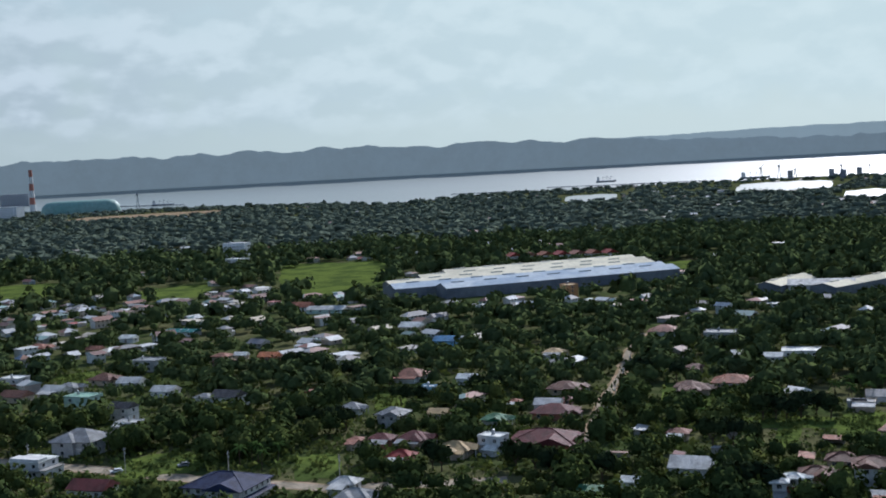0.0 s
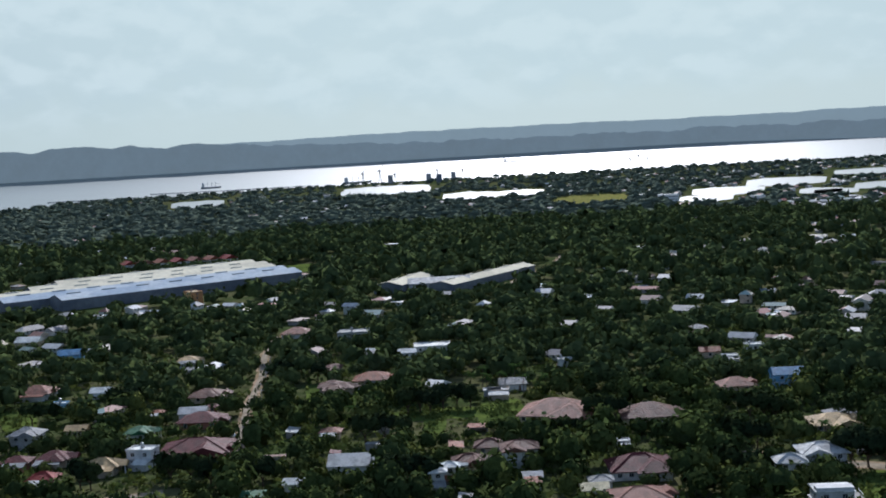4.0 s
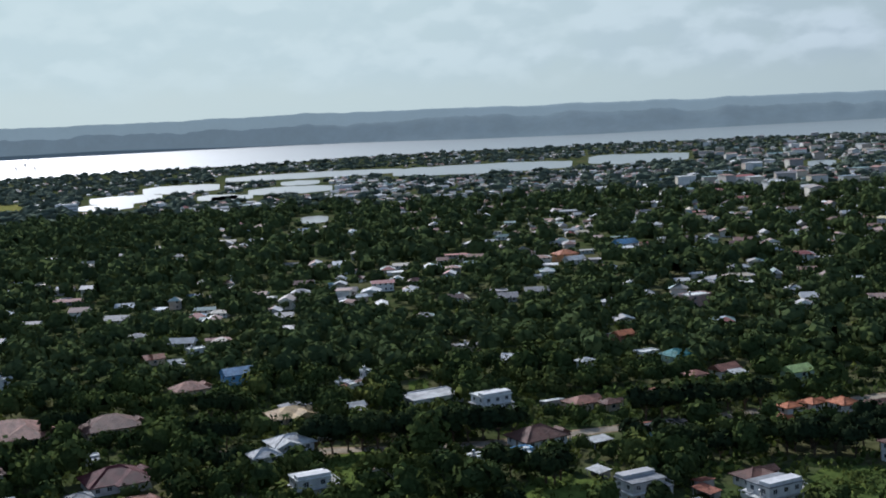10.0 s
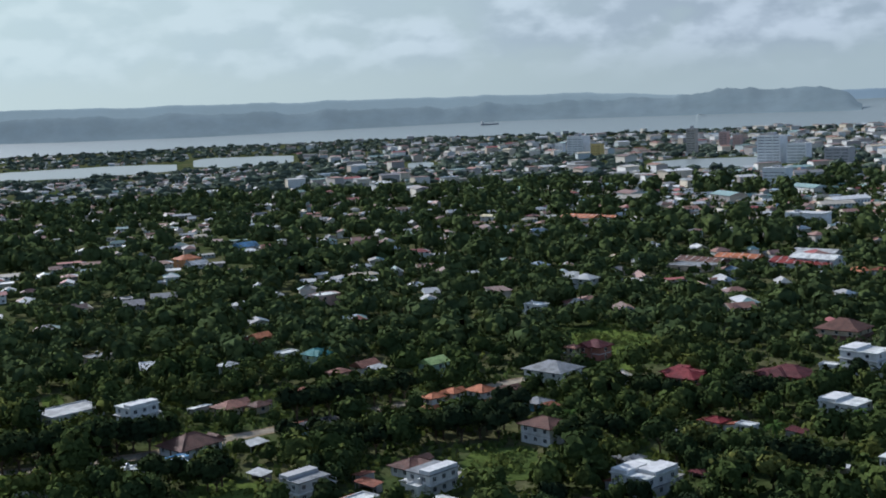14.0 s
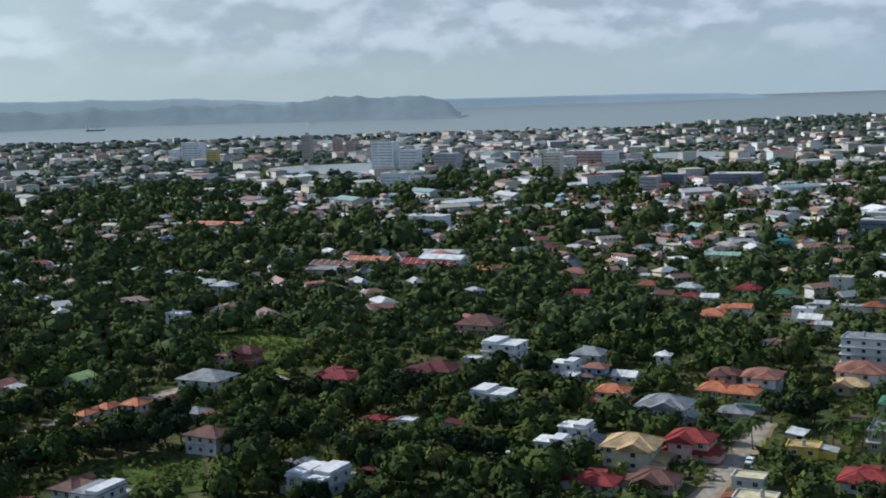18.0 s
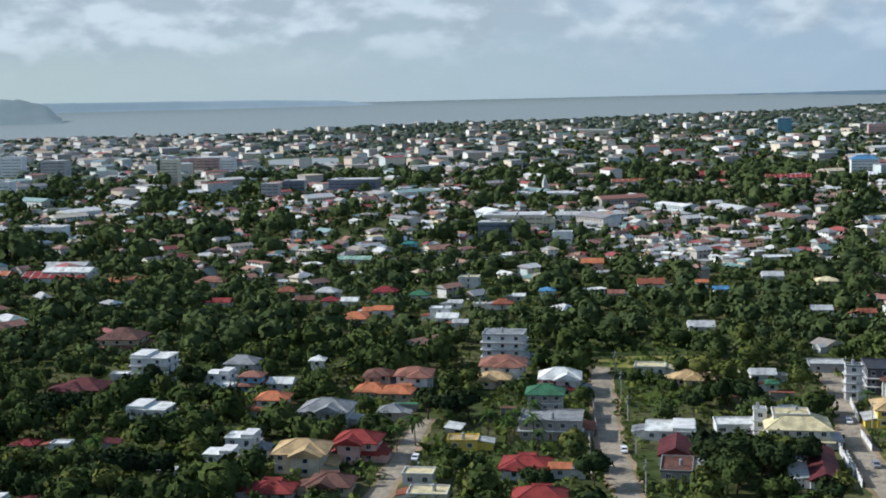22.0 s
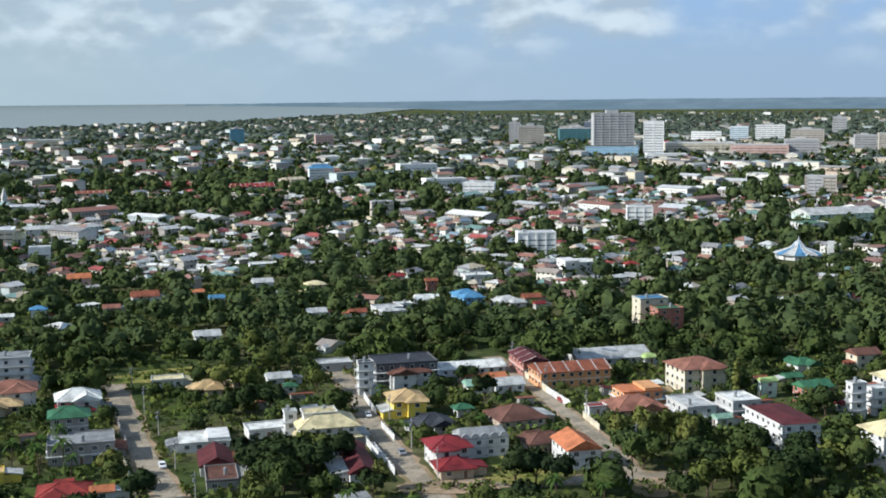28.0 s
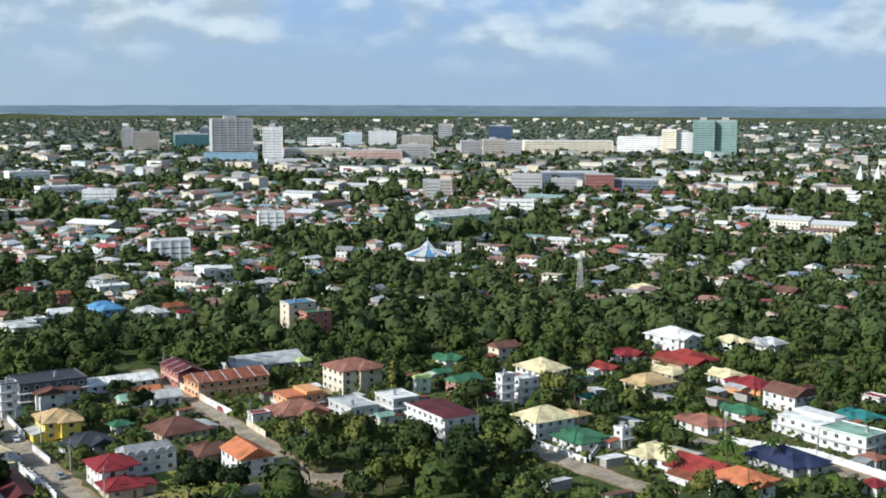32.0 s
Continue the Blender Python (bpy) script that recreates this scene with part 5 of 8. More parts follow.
house(-303, -267, -21, 6.2, 4.6, 1, "g", "green", "tan", "single-storey tan house with a green gabled sheet roof")
house(-288, -246, -16, 10.3, 7.5, 2, "g", "green", "brick", "two-storey brick red house with a green gabled sheet roof")
house(-324, -279, -15, 8.6, 6.8, 1, "h", "green", "white", "single-storey white house with a green hipped roof")
house(-345, -268, -21, 9.9, 7.2, 2, "g", "brown", "cream", "two-storey cream house with a brown gabled sheet roof")
house(-282, -225, -20, 5.0, 3.5, 4, "f", "silver", "white", "four-storey white house with a pale silver flat roof")
house(-293, -224, -18, 7.6, 5.3, 3, "f", "white", "white", "three-storey white house with a white flat roof")
house(-286, -232, -16, 3.9, 3.5, 1, "g", "crimson", "white", "single-storey white house with a crimson gabled sheet roof")
house(-322, -236, -20, 13.0, 14.0, 2, "h", "cream", "white", "two-storey white house with a wide cream hipped roof")
house(-263, -198, -21, 14.3, 11.4, 2, "h", "cream", "white", "two-storey white house with a cream hipped roof")
house(-281, -196, -15, 4.4, 3.6, 1, "h", "tan", "tan", "single-storey tan house with a tan hipped roof")
house(-259, -183, -21, 12.4, 9.8, 1, "h", "green", "white", "single-storey white house with a green hipped roof")
house(-347, -224, -19, 8.0, 6.5, 1, "h", "red", "white", "single-storey white house with a red hipped roof")
house(-374, -229, -19, 10.1, 8.1, 1, "h", "crimson", "white", "single-storey white house with a crimson hipped roof")
house(-408, -226, -15, 14.3, 18.1, 2, "h", "white", "white", "two-storey white house with a white hipped roof")
house(-381, -207, -18, 15.0, 19.1, 1, "h", "red", "tan", "single-storey tan house with a red hipped roof")
house(-411, -202, -20, 8.3, 10.4, 2, "h", "cream", "white", "two-storey white house with a cream hipped roof")
house(-355, -201, -18, 7.9, 10.0, 1, "h", "cream", "tan", "single-storey tan house with a cream hipped roof")
house(-362, -182, -18, 8.5, 10.7, 1, "h", "cream", "white", "single-storey white house with a cream hipped roof")
house(-430, -193, -15, 8.4, 10.5, 1, "h", "silver", "white", "single-storey white house with a pale silver hipped roof")
house(-336, -200, -20, 14.2, 11.3, 1, "h", "tan", "cream", "single-storey cream house with a tan hipped roof")
house(-355, -170, -20, 9.5, 12.0, 1, "h", "crimson", "orange", "single-storey orange house with a crimson hipped roof")
house(-339, -150, -21, 9.9, 13.6, 2, "g", "brown", "white", "two-storey white house with a brown gabled sheet roof")
house(-317, -157, -16, 6.9, 8.7, 1, "h", "green", "white", "single-storey white house with a green hipped roof")
house(-297, -161, -18, 9.3, 11.7, 1, "h", "pink", "white", "single-storey white house with a faded pink hipped roof")
house(-311, -132, -21, 12.4, 15.8, 2, "m", "white", "white", "two-storey white house with a white stepped flat roofs")
house(-333, -124, -21, 8.8, 11.1, 1, "h", "teal", "white", "single-storey white house with a teal hipped roof")
house(-304, -117, -16, 11.0, 15.7, 2, "f", "mint", "white", "two-storey white house with a mint green flat roof")
house(-258, -155, -15, 10.1, 12.8, 1, "h", "cream", "white", "single-storey white house with a cream hipped roof")
house(-275, -126, -21, 13.3, 16.9, 1, "h", "navy", "grey", "single-storey grey house with a navy blue hipped roof")
house(-251, -140, -16, 11.8, 16.3, 1, "g", "red", "white", "single-storey white house with a red gabled sheet roof")
house(-242, -125, -17, 10.2, 12.9, 2, "h", "orange", "white", "two-storey white house with a orange hipped roof")
house(-266, -99, -20, 3.9, 4.8, 1, "h", "crimson", "white", "single-storey white house with a crimson hipped roof")
house(-290, -107, -17, 4.3, 5.2, 1, "h", "pink", "white", "single-storey white house with a faded pink hipped roof")
house(-362, -129, -18, 4.8, 6.8, 1, "f", "red", "white", "single-storey white house with a red flat roof")
house(-335, -369, -21, 12.9, 9.1, 5, "f", "blue", "cream", "five-storey cream house with a blue flat roof")
house(-334, -358, -21, 11.7, 8.2, 4, "f", "green", "brick", "four-storey brick red house with a green flat roof")
house(-309, -469, -17, 11.2, 8.9, 2, "h", "blue", "sky", "two-storey sky blue house with a blue hipped roof")
house(-330, -438, -20, 4.8, 3.5, 1, "g", "crimson", "white", "single-storey white house with a crimson gabled sheet roof")
house(-339, -455, -21, 8.5, 6.2, 1, "g", "rust", "tan", "single-storey tan house with a rust red gabled sheet roof")
house(-416, -509, -21, 18.4, 14.4, 3, "m", "white", "white", "three-storey white house with a white stepped flat roofs")
house(-303, -206, -21, 3.9, 3.5, 1, "g", "teal", "white", "single-storey white house with a teal gabled sheet roof")
house(-567, -239, -15, 9.6, 13.2, 1, "g", "brown", "white", "single-storey white house with a brown gabled sheet roof")
house(-530, -303, -17, 10.8, 13.6, 1, "h", "cream", "tan", "single-storey tan house with a cream hipped roof")
house(-461, -512, -21, 7.0, 5.6, 1, "h", "red", "white", "single-storey white house with a red hipped roof")
house(-265, -172, -19, 3.5, 3.5, 2, "f", "white", "white", "two-storey white house with a white flat roof")
house(-833, -444, -16, 8.9, 21.5, 1, "s", "blue", "white", "single-storey white hall with a blue long gabled sheet roof")
house(-267, -474, -15, 13.2, 9.2, 1, "f", "silver", "white", "single-storey white house with a pale silver flat roof")
house(-324, -448, -15, 7.6, 6.1, 1, "h", "silver", "white", "single-storey white house with a pale silver hipped roof")
house(27, -585, -17, 8.7, 6.3, 1, "g", "red", "white", "single-storey white house with a red gabled sheet roof")
house(-5, -641, -21, 4.4, 3.5, 1, "g", "silver", "white", "single-storey white house with a pale silver gabled sheet roof")
house(-25, -573, -17, 7.3, 5.8, 1, "h", "crimson", "white", "single-storey white house with a crimson hipped roof")
house(-25, -601, -21, 9.8, 7.8, 1, "h", "silver", "white", "single-storey white house with a pale silver hipped roof")
house(-34, -569, -15, 7.8, 5.7, 1, "g", "white", "white", "single-storey white house with a white gabled sheet roof")
house(-46, -658, -18, 4.8, 3.5, 1, "g", "white", "white", "single-storey white house with a white gabled sheet roof")
house(-52, -575, -20, 10.8, 8.6, 2, "h", "crimson", "white", "two-storey white house with a crimson hipped roof")
house(-41, -539, -18, 7.3, 5.3, 1, "g", "orange", "white", "single-storey white house with a orange gabled sheet roof")
house(-45, -524, -20, 8.1, 5.9, 2, "g", "orange", "white", "two-storey white house with a orange gabled sheet roof")
house(-67, -560, -20, 8.4, 6.7, 2, "h", "green", "white", "two-storey white house with a green hipped roof")
house(-70, -519, -20, 8.9, 6.2, 2, "f", "white", "white", "two-storey white house with a white flat roof")
house(-82, -548, -21, 6.4, 4.7, 1, "g", "silver", "white", "single-storey white house with a pale silver gabled sheet roof")
house(-100, -607, -21, 10.4, 7.3, 2, "f", "cream", "white", "two-storey white house with a cream flat roof")
house(-89, -525, -19, 5.7, 4.0, 2, "f", "white", "cream", "two-storey cream house with a white flat roof")
house(-103, -540, -19, 8.7, 6.9, 1, "h", "rust", "white", "single-storey white house with a rust red hipped roof")
house(-115, -558, -20, 5.6, 4.1, 1, "g", "white", "grey", "single-storey grey house with a white gabled sheet roof")
house(-128, -553, -20, 6.6, 5.3, 2, "h", "blue", "white", "two-storey white house with a blue hipped roof")
house(-72, -512, -21, 9.2, 6.7, 1, "g", "white", "white", "single-storey white house with a white gabled sheet roof")
house(-75, -498, -15, 6.2, 4.5, 1, "g", "silver", "white", "single-storey white house with a pale silver gabled sheet roof")
house(-162, -552, -18, 7.5, 5.5, 1, "g", "pink", "white", "single-storey white house with a faded pink gabled sheet roof")
house(-188, -576, -15, 12.9, 9.4, 1, "g", "rust", "white", "single-storey white house with a rust red gabled sheet roof")
house(-214, -548, -15, 7.0, 5.1, 1, "g", "blue", "white", "single-storey white house with a blue gabled sheet roof")
house(-207, -555, -16, 5.9, 4.3, 2, "g", "orange", "white", "two-storey white house with a orange gabled sheet roof")
house(-266, -541, -17, 9.2, 7.3, 2, "h", "cream", "tan", "two-storey tan house with a cream hipped roof")
house(-234, -483, -18, 8.6, 6.3, 1, "g", "silver", "white", "single-storey white house with a pale silver gabled sheet roof")
house(-249, -471, -18, 7.3, 5.3, 1, "g", "rust", "white", "single-storey white house with a rust red gabled sheet roof")
house(-263, -466, -19, 8.0, 6.4, 1, "h", "silver", "white", "single-storey white house with a pale silver hipped roof")
house(-278, -477, -18, 8.0, 5.6, 1, "f", "white", "white", "single-storey white house with a white flat roof")
house(-295, -482, -17, 11.0, 8.0, 1, "g", "white", "white", "single-storey white house with a white gabled sheet roof")
house(-306, -460, -17, 10.1, 8.0, 2, "h", "blue", "sky", "two-storey sky blue house with a blue hipped roof")
house(-323, -454, -17, 11.2, 8.9, 1, "h", "silver", "white", "single-storey white house with a pale silver hipped roof")
house(-363, -532, -21, 16.0, 11.2, 1, "f", "white", "white", "single-storey white house with a white flat roof")
house(-289, -646, -21, 15.8, 11.1, 1, "f", "white", "white", "single-storey white house with a white flat roof")
house(-256, -581, -18, 10.4, 7.6, 1, "g", "silver", "white", "single-storey white house with a pale silver gabled sheet roof")
house(-51, -721, -21, 21.5, 8.9, 1, "s", "mint", "white", "single-storey white hall with a mint green long gabled sheet roof")
house(-75, -829, -17, 17.8, 7.4, 1, "s", "cream", "white", "single-storey white hall with a cream long gabled sheet roof")
house(-91, -762, -19, 8.5, 6.8, 2, "h", "teal", "sky", "two-storey sky blue house with a teal hipped roof")
house(-27, -824, -18, 13.8, 5.7, 1, "s", "orange", "white", "single-storey white hall with a orange long gabled sheet roof")
house(-176, -639, -17, 11.8, 8.6, 2, "g", "orange", "pink", "two-storey pink house with a orange gabled sheet roof")
house(-315, -539, -16, 7.0, 5.1, 2, "g", "crimson", "pink", "two-storey pink house with a crimson gabled sheet roof")
house(-320, -514, -21, 5.7, 4.2, 2, "g", "rust", "brick", "two-storey brick red house with a rust red gabled sheet roof")
house(-170, -462, -16, 10.3, 7.5, 1, "g", "silver", "white", "single-storey white house with a pale silver gabled sheet roof")
house(33, -657, -16, 14.6, 11.5, 1, "h", "pink", "white", "single-storey white house with a faded pink hipped roof")
house(-13, -579, -15, 9.0, 6.6, 1, "g", "brown", "tan", "single-storey tan house with a brown gabled sheet roof")
house(-6, -609, -18, 10.0, 8.0, 1, "h", "rust", "white", "single-storey white house with a rust red hipped roof")
house(-488, -1274, -19, 52.3, 21.8, 2, "s", "red", "brick", "two-storey brick red hall with a red long gabled sheet roof")
house(-541, -1279, -20, 37.3, 15.5, 2, "s", "rust", "brick", "two-storey brick red hall with a rust red long gabled sheet roof")
house(-553, -1192, -19, 46.4, 19.4, 2, "s", "red", "white", "two-storey white hall with a red long gabled sheet roof")
house(-386, -1214, -17, 34.7, 14.4, 2, "s", "rust", "white", "two-storey white hall with a rust red long gabled sheet roof")
house(113, -703, -21, 28.6, 11.9, 2, "s", "white", "white", "two-storey white hall with a white long gabled sheet roof")
house(179, -703, -21, 31.1, 12.9, 1, "s", "brown", "tan", "single-storey tan hall with a brown long gabled sheet roof")
house(-761, -597, -18, 60.9, 25.4, 3, "s", "silver", "mint", "three-storey pale green hall with a pale silver long gabled sheet roof")
house(-187, -860, -18, 49.3, 20.6, 2, "s", "cream", "white", "two-storey white hall with a cream long gabled sheet roof")
house(-241, -902, -16, 30.0, 12.5, 2, "s", "silver", "white", "two-storey white hall with a pale silver long gabled sheet roof")
house(-706, -577, -17, 22.8, 16.0, 2, "f", "green", "white", "two-storey white house with a green flat roof")
house(795, -257, -15, 17.9, 42.8, 2, "s", "silver", "grey", "two-storey grey hall with a pale silver long gabled sheet roof")
house(1241, 232, -19, 14.6, 20.9, 4, "f", "white", "white", "four-storey white house with a white flat roof")
house(1389, 234, -21, 12.1, 29.1, 2, "s", "white", "white", "two-storey white hall with a white long gabled sheet roof")


# ---------------------------------------------------------------- the city and other large buildings
CITY = {
    "white": (0.80, 0.80, 0.78), "cream": (0.74, 0.68, 0.53), "beige": (0.46, 0.42, 0.36), "grey": (0.40, 0.40, 0.40), "slate": (0.16, 0.19, 0.24), "teal": (0.10, 0.24, 0.26), "navy": (0.06, 0.09, 0.16),
    "green": (0.24, 0.35, 0.33), "pinkish": (0.55, 0.38, 0.33), "yellow": (0.66, 0.50, 0.18), "bluewhite": (0.55, 0.64, 0.70), "tealblue": (0.16, 0.36, 0.46), "skyroof": (0.62, 0.66, 0.66), "brick": (0.30, 0.13, 0.11), "bluepod": (0.25, 0.45, 0.62),
}
CITY_MAT = {k: material("city_" + k, c, 0.8 if k not in ("teal", "navy", "tealblue", "green", "slate") else 0.3, tuple(v * 0.85 for v in c), 0.3, 0.05, 0, vary=0.12) for k, c in CITY.items()}
band_mesh = Shape().box(-1, 1, -1, 1, -0.5, 0.5).mesh("window_band", [GLASS])
fin_mesh = {k: Shape().box(-0.5, 0.5, -0.5, 0.5, 0, 1).mesh("pier", [CITY_MAT[k]]) for k in CITY}
ROOF_PLANT = material("roof_plant", (0.45, 0.45, 0.44), 0.8)


def tower(h, d, w, height, colour, kind, label):
    """A storeyed block: shaft, parapet, a band of windows on each floor, upright piers, and housings on the roof."""
    at, s = far(h, d)
    root = new("tower_block" if kind == "t" else "city_block")
    tagged(root, label if len(label.split()) > 3 else label + " in the town", "building", group="blocks of the city")
    r = random.Random(int(h * 100 + d))
    facing = -h + r.uniform(-9, 9)
    if h < 215:
        # on the town's street grid
        facing, w = -20.0 + 90.0 * round((20.0 - h) / 90.0), w * 0.86
    root.matrix_basis = Matrix.LocRotScale(at, Euler((0, 0, radians(facing))), (s, s, s))
    deep = min(w * (0.55 if kind == "t" else 0.5), 40.0)
    root.matrix_basis.translation += heading_vector(h) * deep / 2 * s
    for i in range(-int(w / 6), int(w / 6) + 1):
        for j in range(0, int(deep / 6) + 1):
            p = root.matrix_basis @ Vector((i * 3, j * 3 - deep / 4, 0))
            claim(p.x, p.y, 3.0)
    a, b = w / 2, deep / 2
    part("shaft", Shape().box(-a, a, -b, b, 0, height).mesh("shaft", [CITY_MAT[colour]]), root)
    rim = Shape().box(-a - 0.3, a + 0.3, -b - 0.3, b + 0.3, height - 0.4, height + 0.5).box(-a * 0.9, a * 0.9, -b * 0.9, b * 0.9, height + 0.5, height + 0.62, 1)
    part("parapet", rim.mesh("parapet", [CITY_MAT["white" if colour in ("white", "cream", "skyroof", "bluewhite") else "grey"], ROOF_PLANT]), root)
    storey = 3.4 if d < 1700 else (4.2 if d < 2800 else 6.0)
    n = max(1, int((height - 1) // storey))
    for f in range(n):
        z = 1.0 + storey * (f + 0.45) if n > 1 else height * 0.55
        part("window_band", band_mesh, root, "", Matrix.LocRotScale((0, 0, z), None, (a * 0.97, b + 0.12, storey * 0.19)))
    m = max(2, int(w // (5.5 if d < 1700 else 11.0)))
    for i in range(m + 1):
        part("pier", fin_mesh[colour], root, "", Matrix.LocRotScale((-a + w * i / m, -b - 0.1, 0), None, (0.9 if d < 1700 else 1.6, 0.5, height)))
    if kind == "t":
        part("roof_housing", Shape().box(-a * 0.35, a * 0.25, -b * 0.4, b * 0.4, height, height + min(5.0, height * 0.12)).mesh("roof_housing", [CITY_MAT["grey"]]), root)
    else:
        part("roof_unit", Shape().box(-a * 0.7, -a * 0.5, -b * 0.4, b * 0.2, height + 0.4, height + 1.8).mesh("roof_unit", [STEEL]), root)
    if colour == "skyroof":
        part("roof", Shape().hip(a + 1, b + 1, height + 0.4, height + 5, 1.0).mesh("roof", [ROOF["blue"]]), root, "pale blue hipped roof")
    return root


tower(222.33, 1964, 64, 71, "grey", "t", "grey-blue hotel tower over a blue shopping podium")
tower(224.22, 1922, 30, 59, "white", "t", "slim white apartment tower")
tower(224.76, 1854, 60, 11, "white", "b", "low white podium hall")
tower(226.32, 2027, 112, 21, "cream", "b", "long cream shopping centre")
tower(229.04, 1951, 87, 21, "pinkish", "b", "pinkish shopping centre wing")
tower(217.91, 2480, 21, 46, "grey", "t", "narrow grey office tower")
tower(218.64, 2368, 48, 41, "beige", "t", "beige stepped office block")
tower(220.79, 2547, 71, 31, "teal", "t", "teal glass office block")
tower(221.48, 2636, 26, 43, "slate", "t", "slate glass tower")
tower(228.27, 2622, 36, 32, "bluewhite", "t", "blue and white office tower")
tower(229.63, 2624, 58, 35, "white", "t", "white and blue office tower")
tower(226.79, 2560, 59, 23, "white", "b", "white office block")
tower(231.24, 2447, 60, 31, "beige", "t", "beige apartment block")
tower(230.89, 1989, 51, 28, "grey", "t", "grey striped apartment block")
tower(232.69, 3179, 32, 42, "grey", "t", "grey tower far off")
tower(235.29, 3019, 56, 40, "navy", "t", "dark blue glass tower")
tower(233.69, 2225, 36, 28, "grey", "t", "grey apartment block")
tower(234.76, 2162, 39, 33, "beige", "t", "beige apartment block")
tower(235.72, 2211, 28, 29, "grey", "t", "grey apartment block")
tower(238.29, 2298, 168, 27, "cream", "b", "long cream storeyed mall")
tower(241.71, 2302, 82, 35, "white", "t", "white stepped apartment block")
tower(243.02, 2267, 25, 50, "cream", "t", "cream apartment tower")
tower(243.72, 2274, 32, 44, "white", "t", "white apartment tower")
tower(244.56, 2236, 37, 68, "green", "t", "green glass apartment tower")
tower(245.57, 2248, 39, 68, "green", "t", "green glass apartment tower")
tower(235.80, 1256, 32, 24, "grey", "b", "grey arena hall")
tower(237.95, 1388, 67, 19, "slate", "b", "slate-roofed long hall")
tower(237.60, 1300, 27, 17, "grey", "b", "grey college block")
tower(239.29, 1306, 30, 22, "brick", "b", "brick college block")
tower(241.04, 1313, 49, 16, "slate", "b", "dark college hall")
tower(212.76, 1413, 51, 21, "white", "t", "white hospital block")
tower(213.97, 1288, 52, 12, "white", "b", "white long school block")
tower(215.55, 1167, 30, 16, "white", "t", "white stepped office block")
tower(222.83, 899, 19, 17, "white", "t", "white apartment block")
tower(217.53, 748, 24, 14, "white", "b", "white house block")
tower(231.48, 1251, 30, 18, "beige", "b", "beige school block")
tower(234.98, 997, 28, 18, "white", "b", "white block with green roof")
tower(251.14, 1203, 22, 15, "white", "b", "white roofed block")
tower(245.89, 1298, 24, 14, "cream", "b", "cream office block")
tower(159.71, 2200, 43, 38, "white", "t", "white harbour hotel")
tower(160.58, 2168, 25, 25, "yellow", "b", "yellow block")
tower(158.85, 2330, 22, 22, "white", "b", "white block")
tower(164.92, 2127, 20, 45, "beige", "t", "beige harbour tower")
tower(166.34, 2307, 19, 33, "pinkish", "t", "pinkish tower")
tower(166.94, 2286, 18, 27, "pinkish", "t", "pinkish tower")
tower(168.52, 1799, 42, 39, "white", "t", "white hotel block")
tower(169.69, 1775, 34, 28, "white", "t", "white hotel block")
tower(168.84, 1322, 31, 21, "white", "t", "white apartment block")
tower(171.44, 1713, 40, 23, "grey", "b", "round-roofed grey hall")
tower(176.37, 1467, 24, 31, "cream", "t", "cream round-cornered block")
tower(178.15, 1715, 79, 20, "pinkish", "b", "long pinkish mall")
tower(179.05, 1601, 22, 23, "white", "t", "white block")
tower(180.77, 1223, 20, 15, "grey", "b", "grey hall")
tower(181.93, 1274, 27, 14, "slate", "b", "slate hall")
tower(184.75, 1260, 58, 14, "slate", "b", "long slate roofed market")
tower(170.33, 929, 34, 10, "white", "b", "white school block")
tower(191.03, 791, 26, 15, "slate", "t", "dark blue rounded office block")
tower(194.14, 765, 14, 11, "white", "b", "pale green office block")
tower(196.46, 2618, 81, 17, "cream", "b", "long cream block")
tower(204.93, 2583, 32, 35, "tealblue", "t", "blue glass block")
tower(208.22, 1406, 33, 18, "skyroof", "b", "white hall with a pale blue roof")
tower(193.72, 1089, 56, 9, "cream", "b", "cream school hall")
tower(191.97, 868, 52, 12, "cream", "b", "cream market hall")
tower(210.60, 1001, 21, 13, "beige", "b", "beige block")
tower(231.23, 1223, 14, 18, "grey", "t", "grey block")
tower(208.91, 2416, 41, 26, "pinkish", "t", "pinkish tower")
tower(220.90, 2677, 43, 30, "slate", "t", "slate tower")
tower(104.40, 3702, 16, 26, "grey", "b", "grey cement silo block")
tower(106.21, 3558, 15, 28, "grey", "b", "grey harbour silos")
tower(106.70, 3607, 18, 24, "slate", "b", "dark harbour silos")
tower(107.36, 3759, 16, 25, "grey", "b", "grey harbour silos")
tower(117.73, 1861, 34, 10, "white", "b", "long white harbour shed")
tower(121.79, 1737, 25, 9, "white", "b", "white harbour shed")
tower(130.48, 1975, 41, 9, "white", "b", "white harbour shed")
tower(68.93, 6466, 209, 61, "grey", "b", "grey power plant hall")
tower(68.71, 4007, 83, 37, "white", "b", "pale power plant block")
tower(79.24, 1455, 34, 17, "white", "b", "white block in the woods")

podium_at, _ = far(222.3, 1958)
podium = tagged(new("podium_block"), "blue glazed shopping podium under a hotel tower", "building")
podium.matrix_basis = pose(podium_at.x, podium_at.y, 0, 0, 0, -222.3)
part("body", Shape().box(-42, 42, -4, 20, 0, 19).mesh("body", [CITY_MAT["bluepod"]]), podium)
for k in range(4):
    part("cornice", Shape().box(-42.4, 42.4, -4.4, 20.4, 4.2 + 4.7 * k, 4.9 + 4.7 * k).mesh("cornice", [WALL["white"]]), podium)

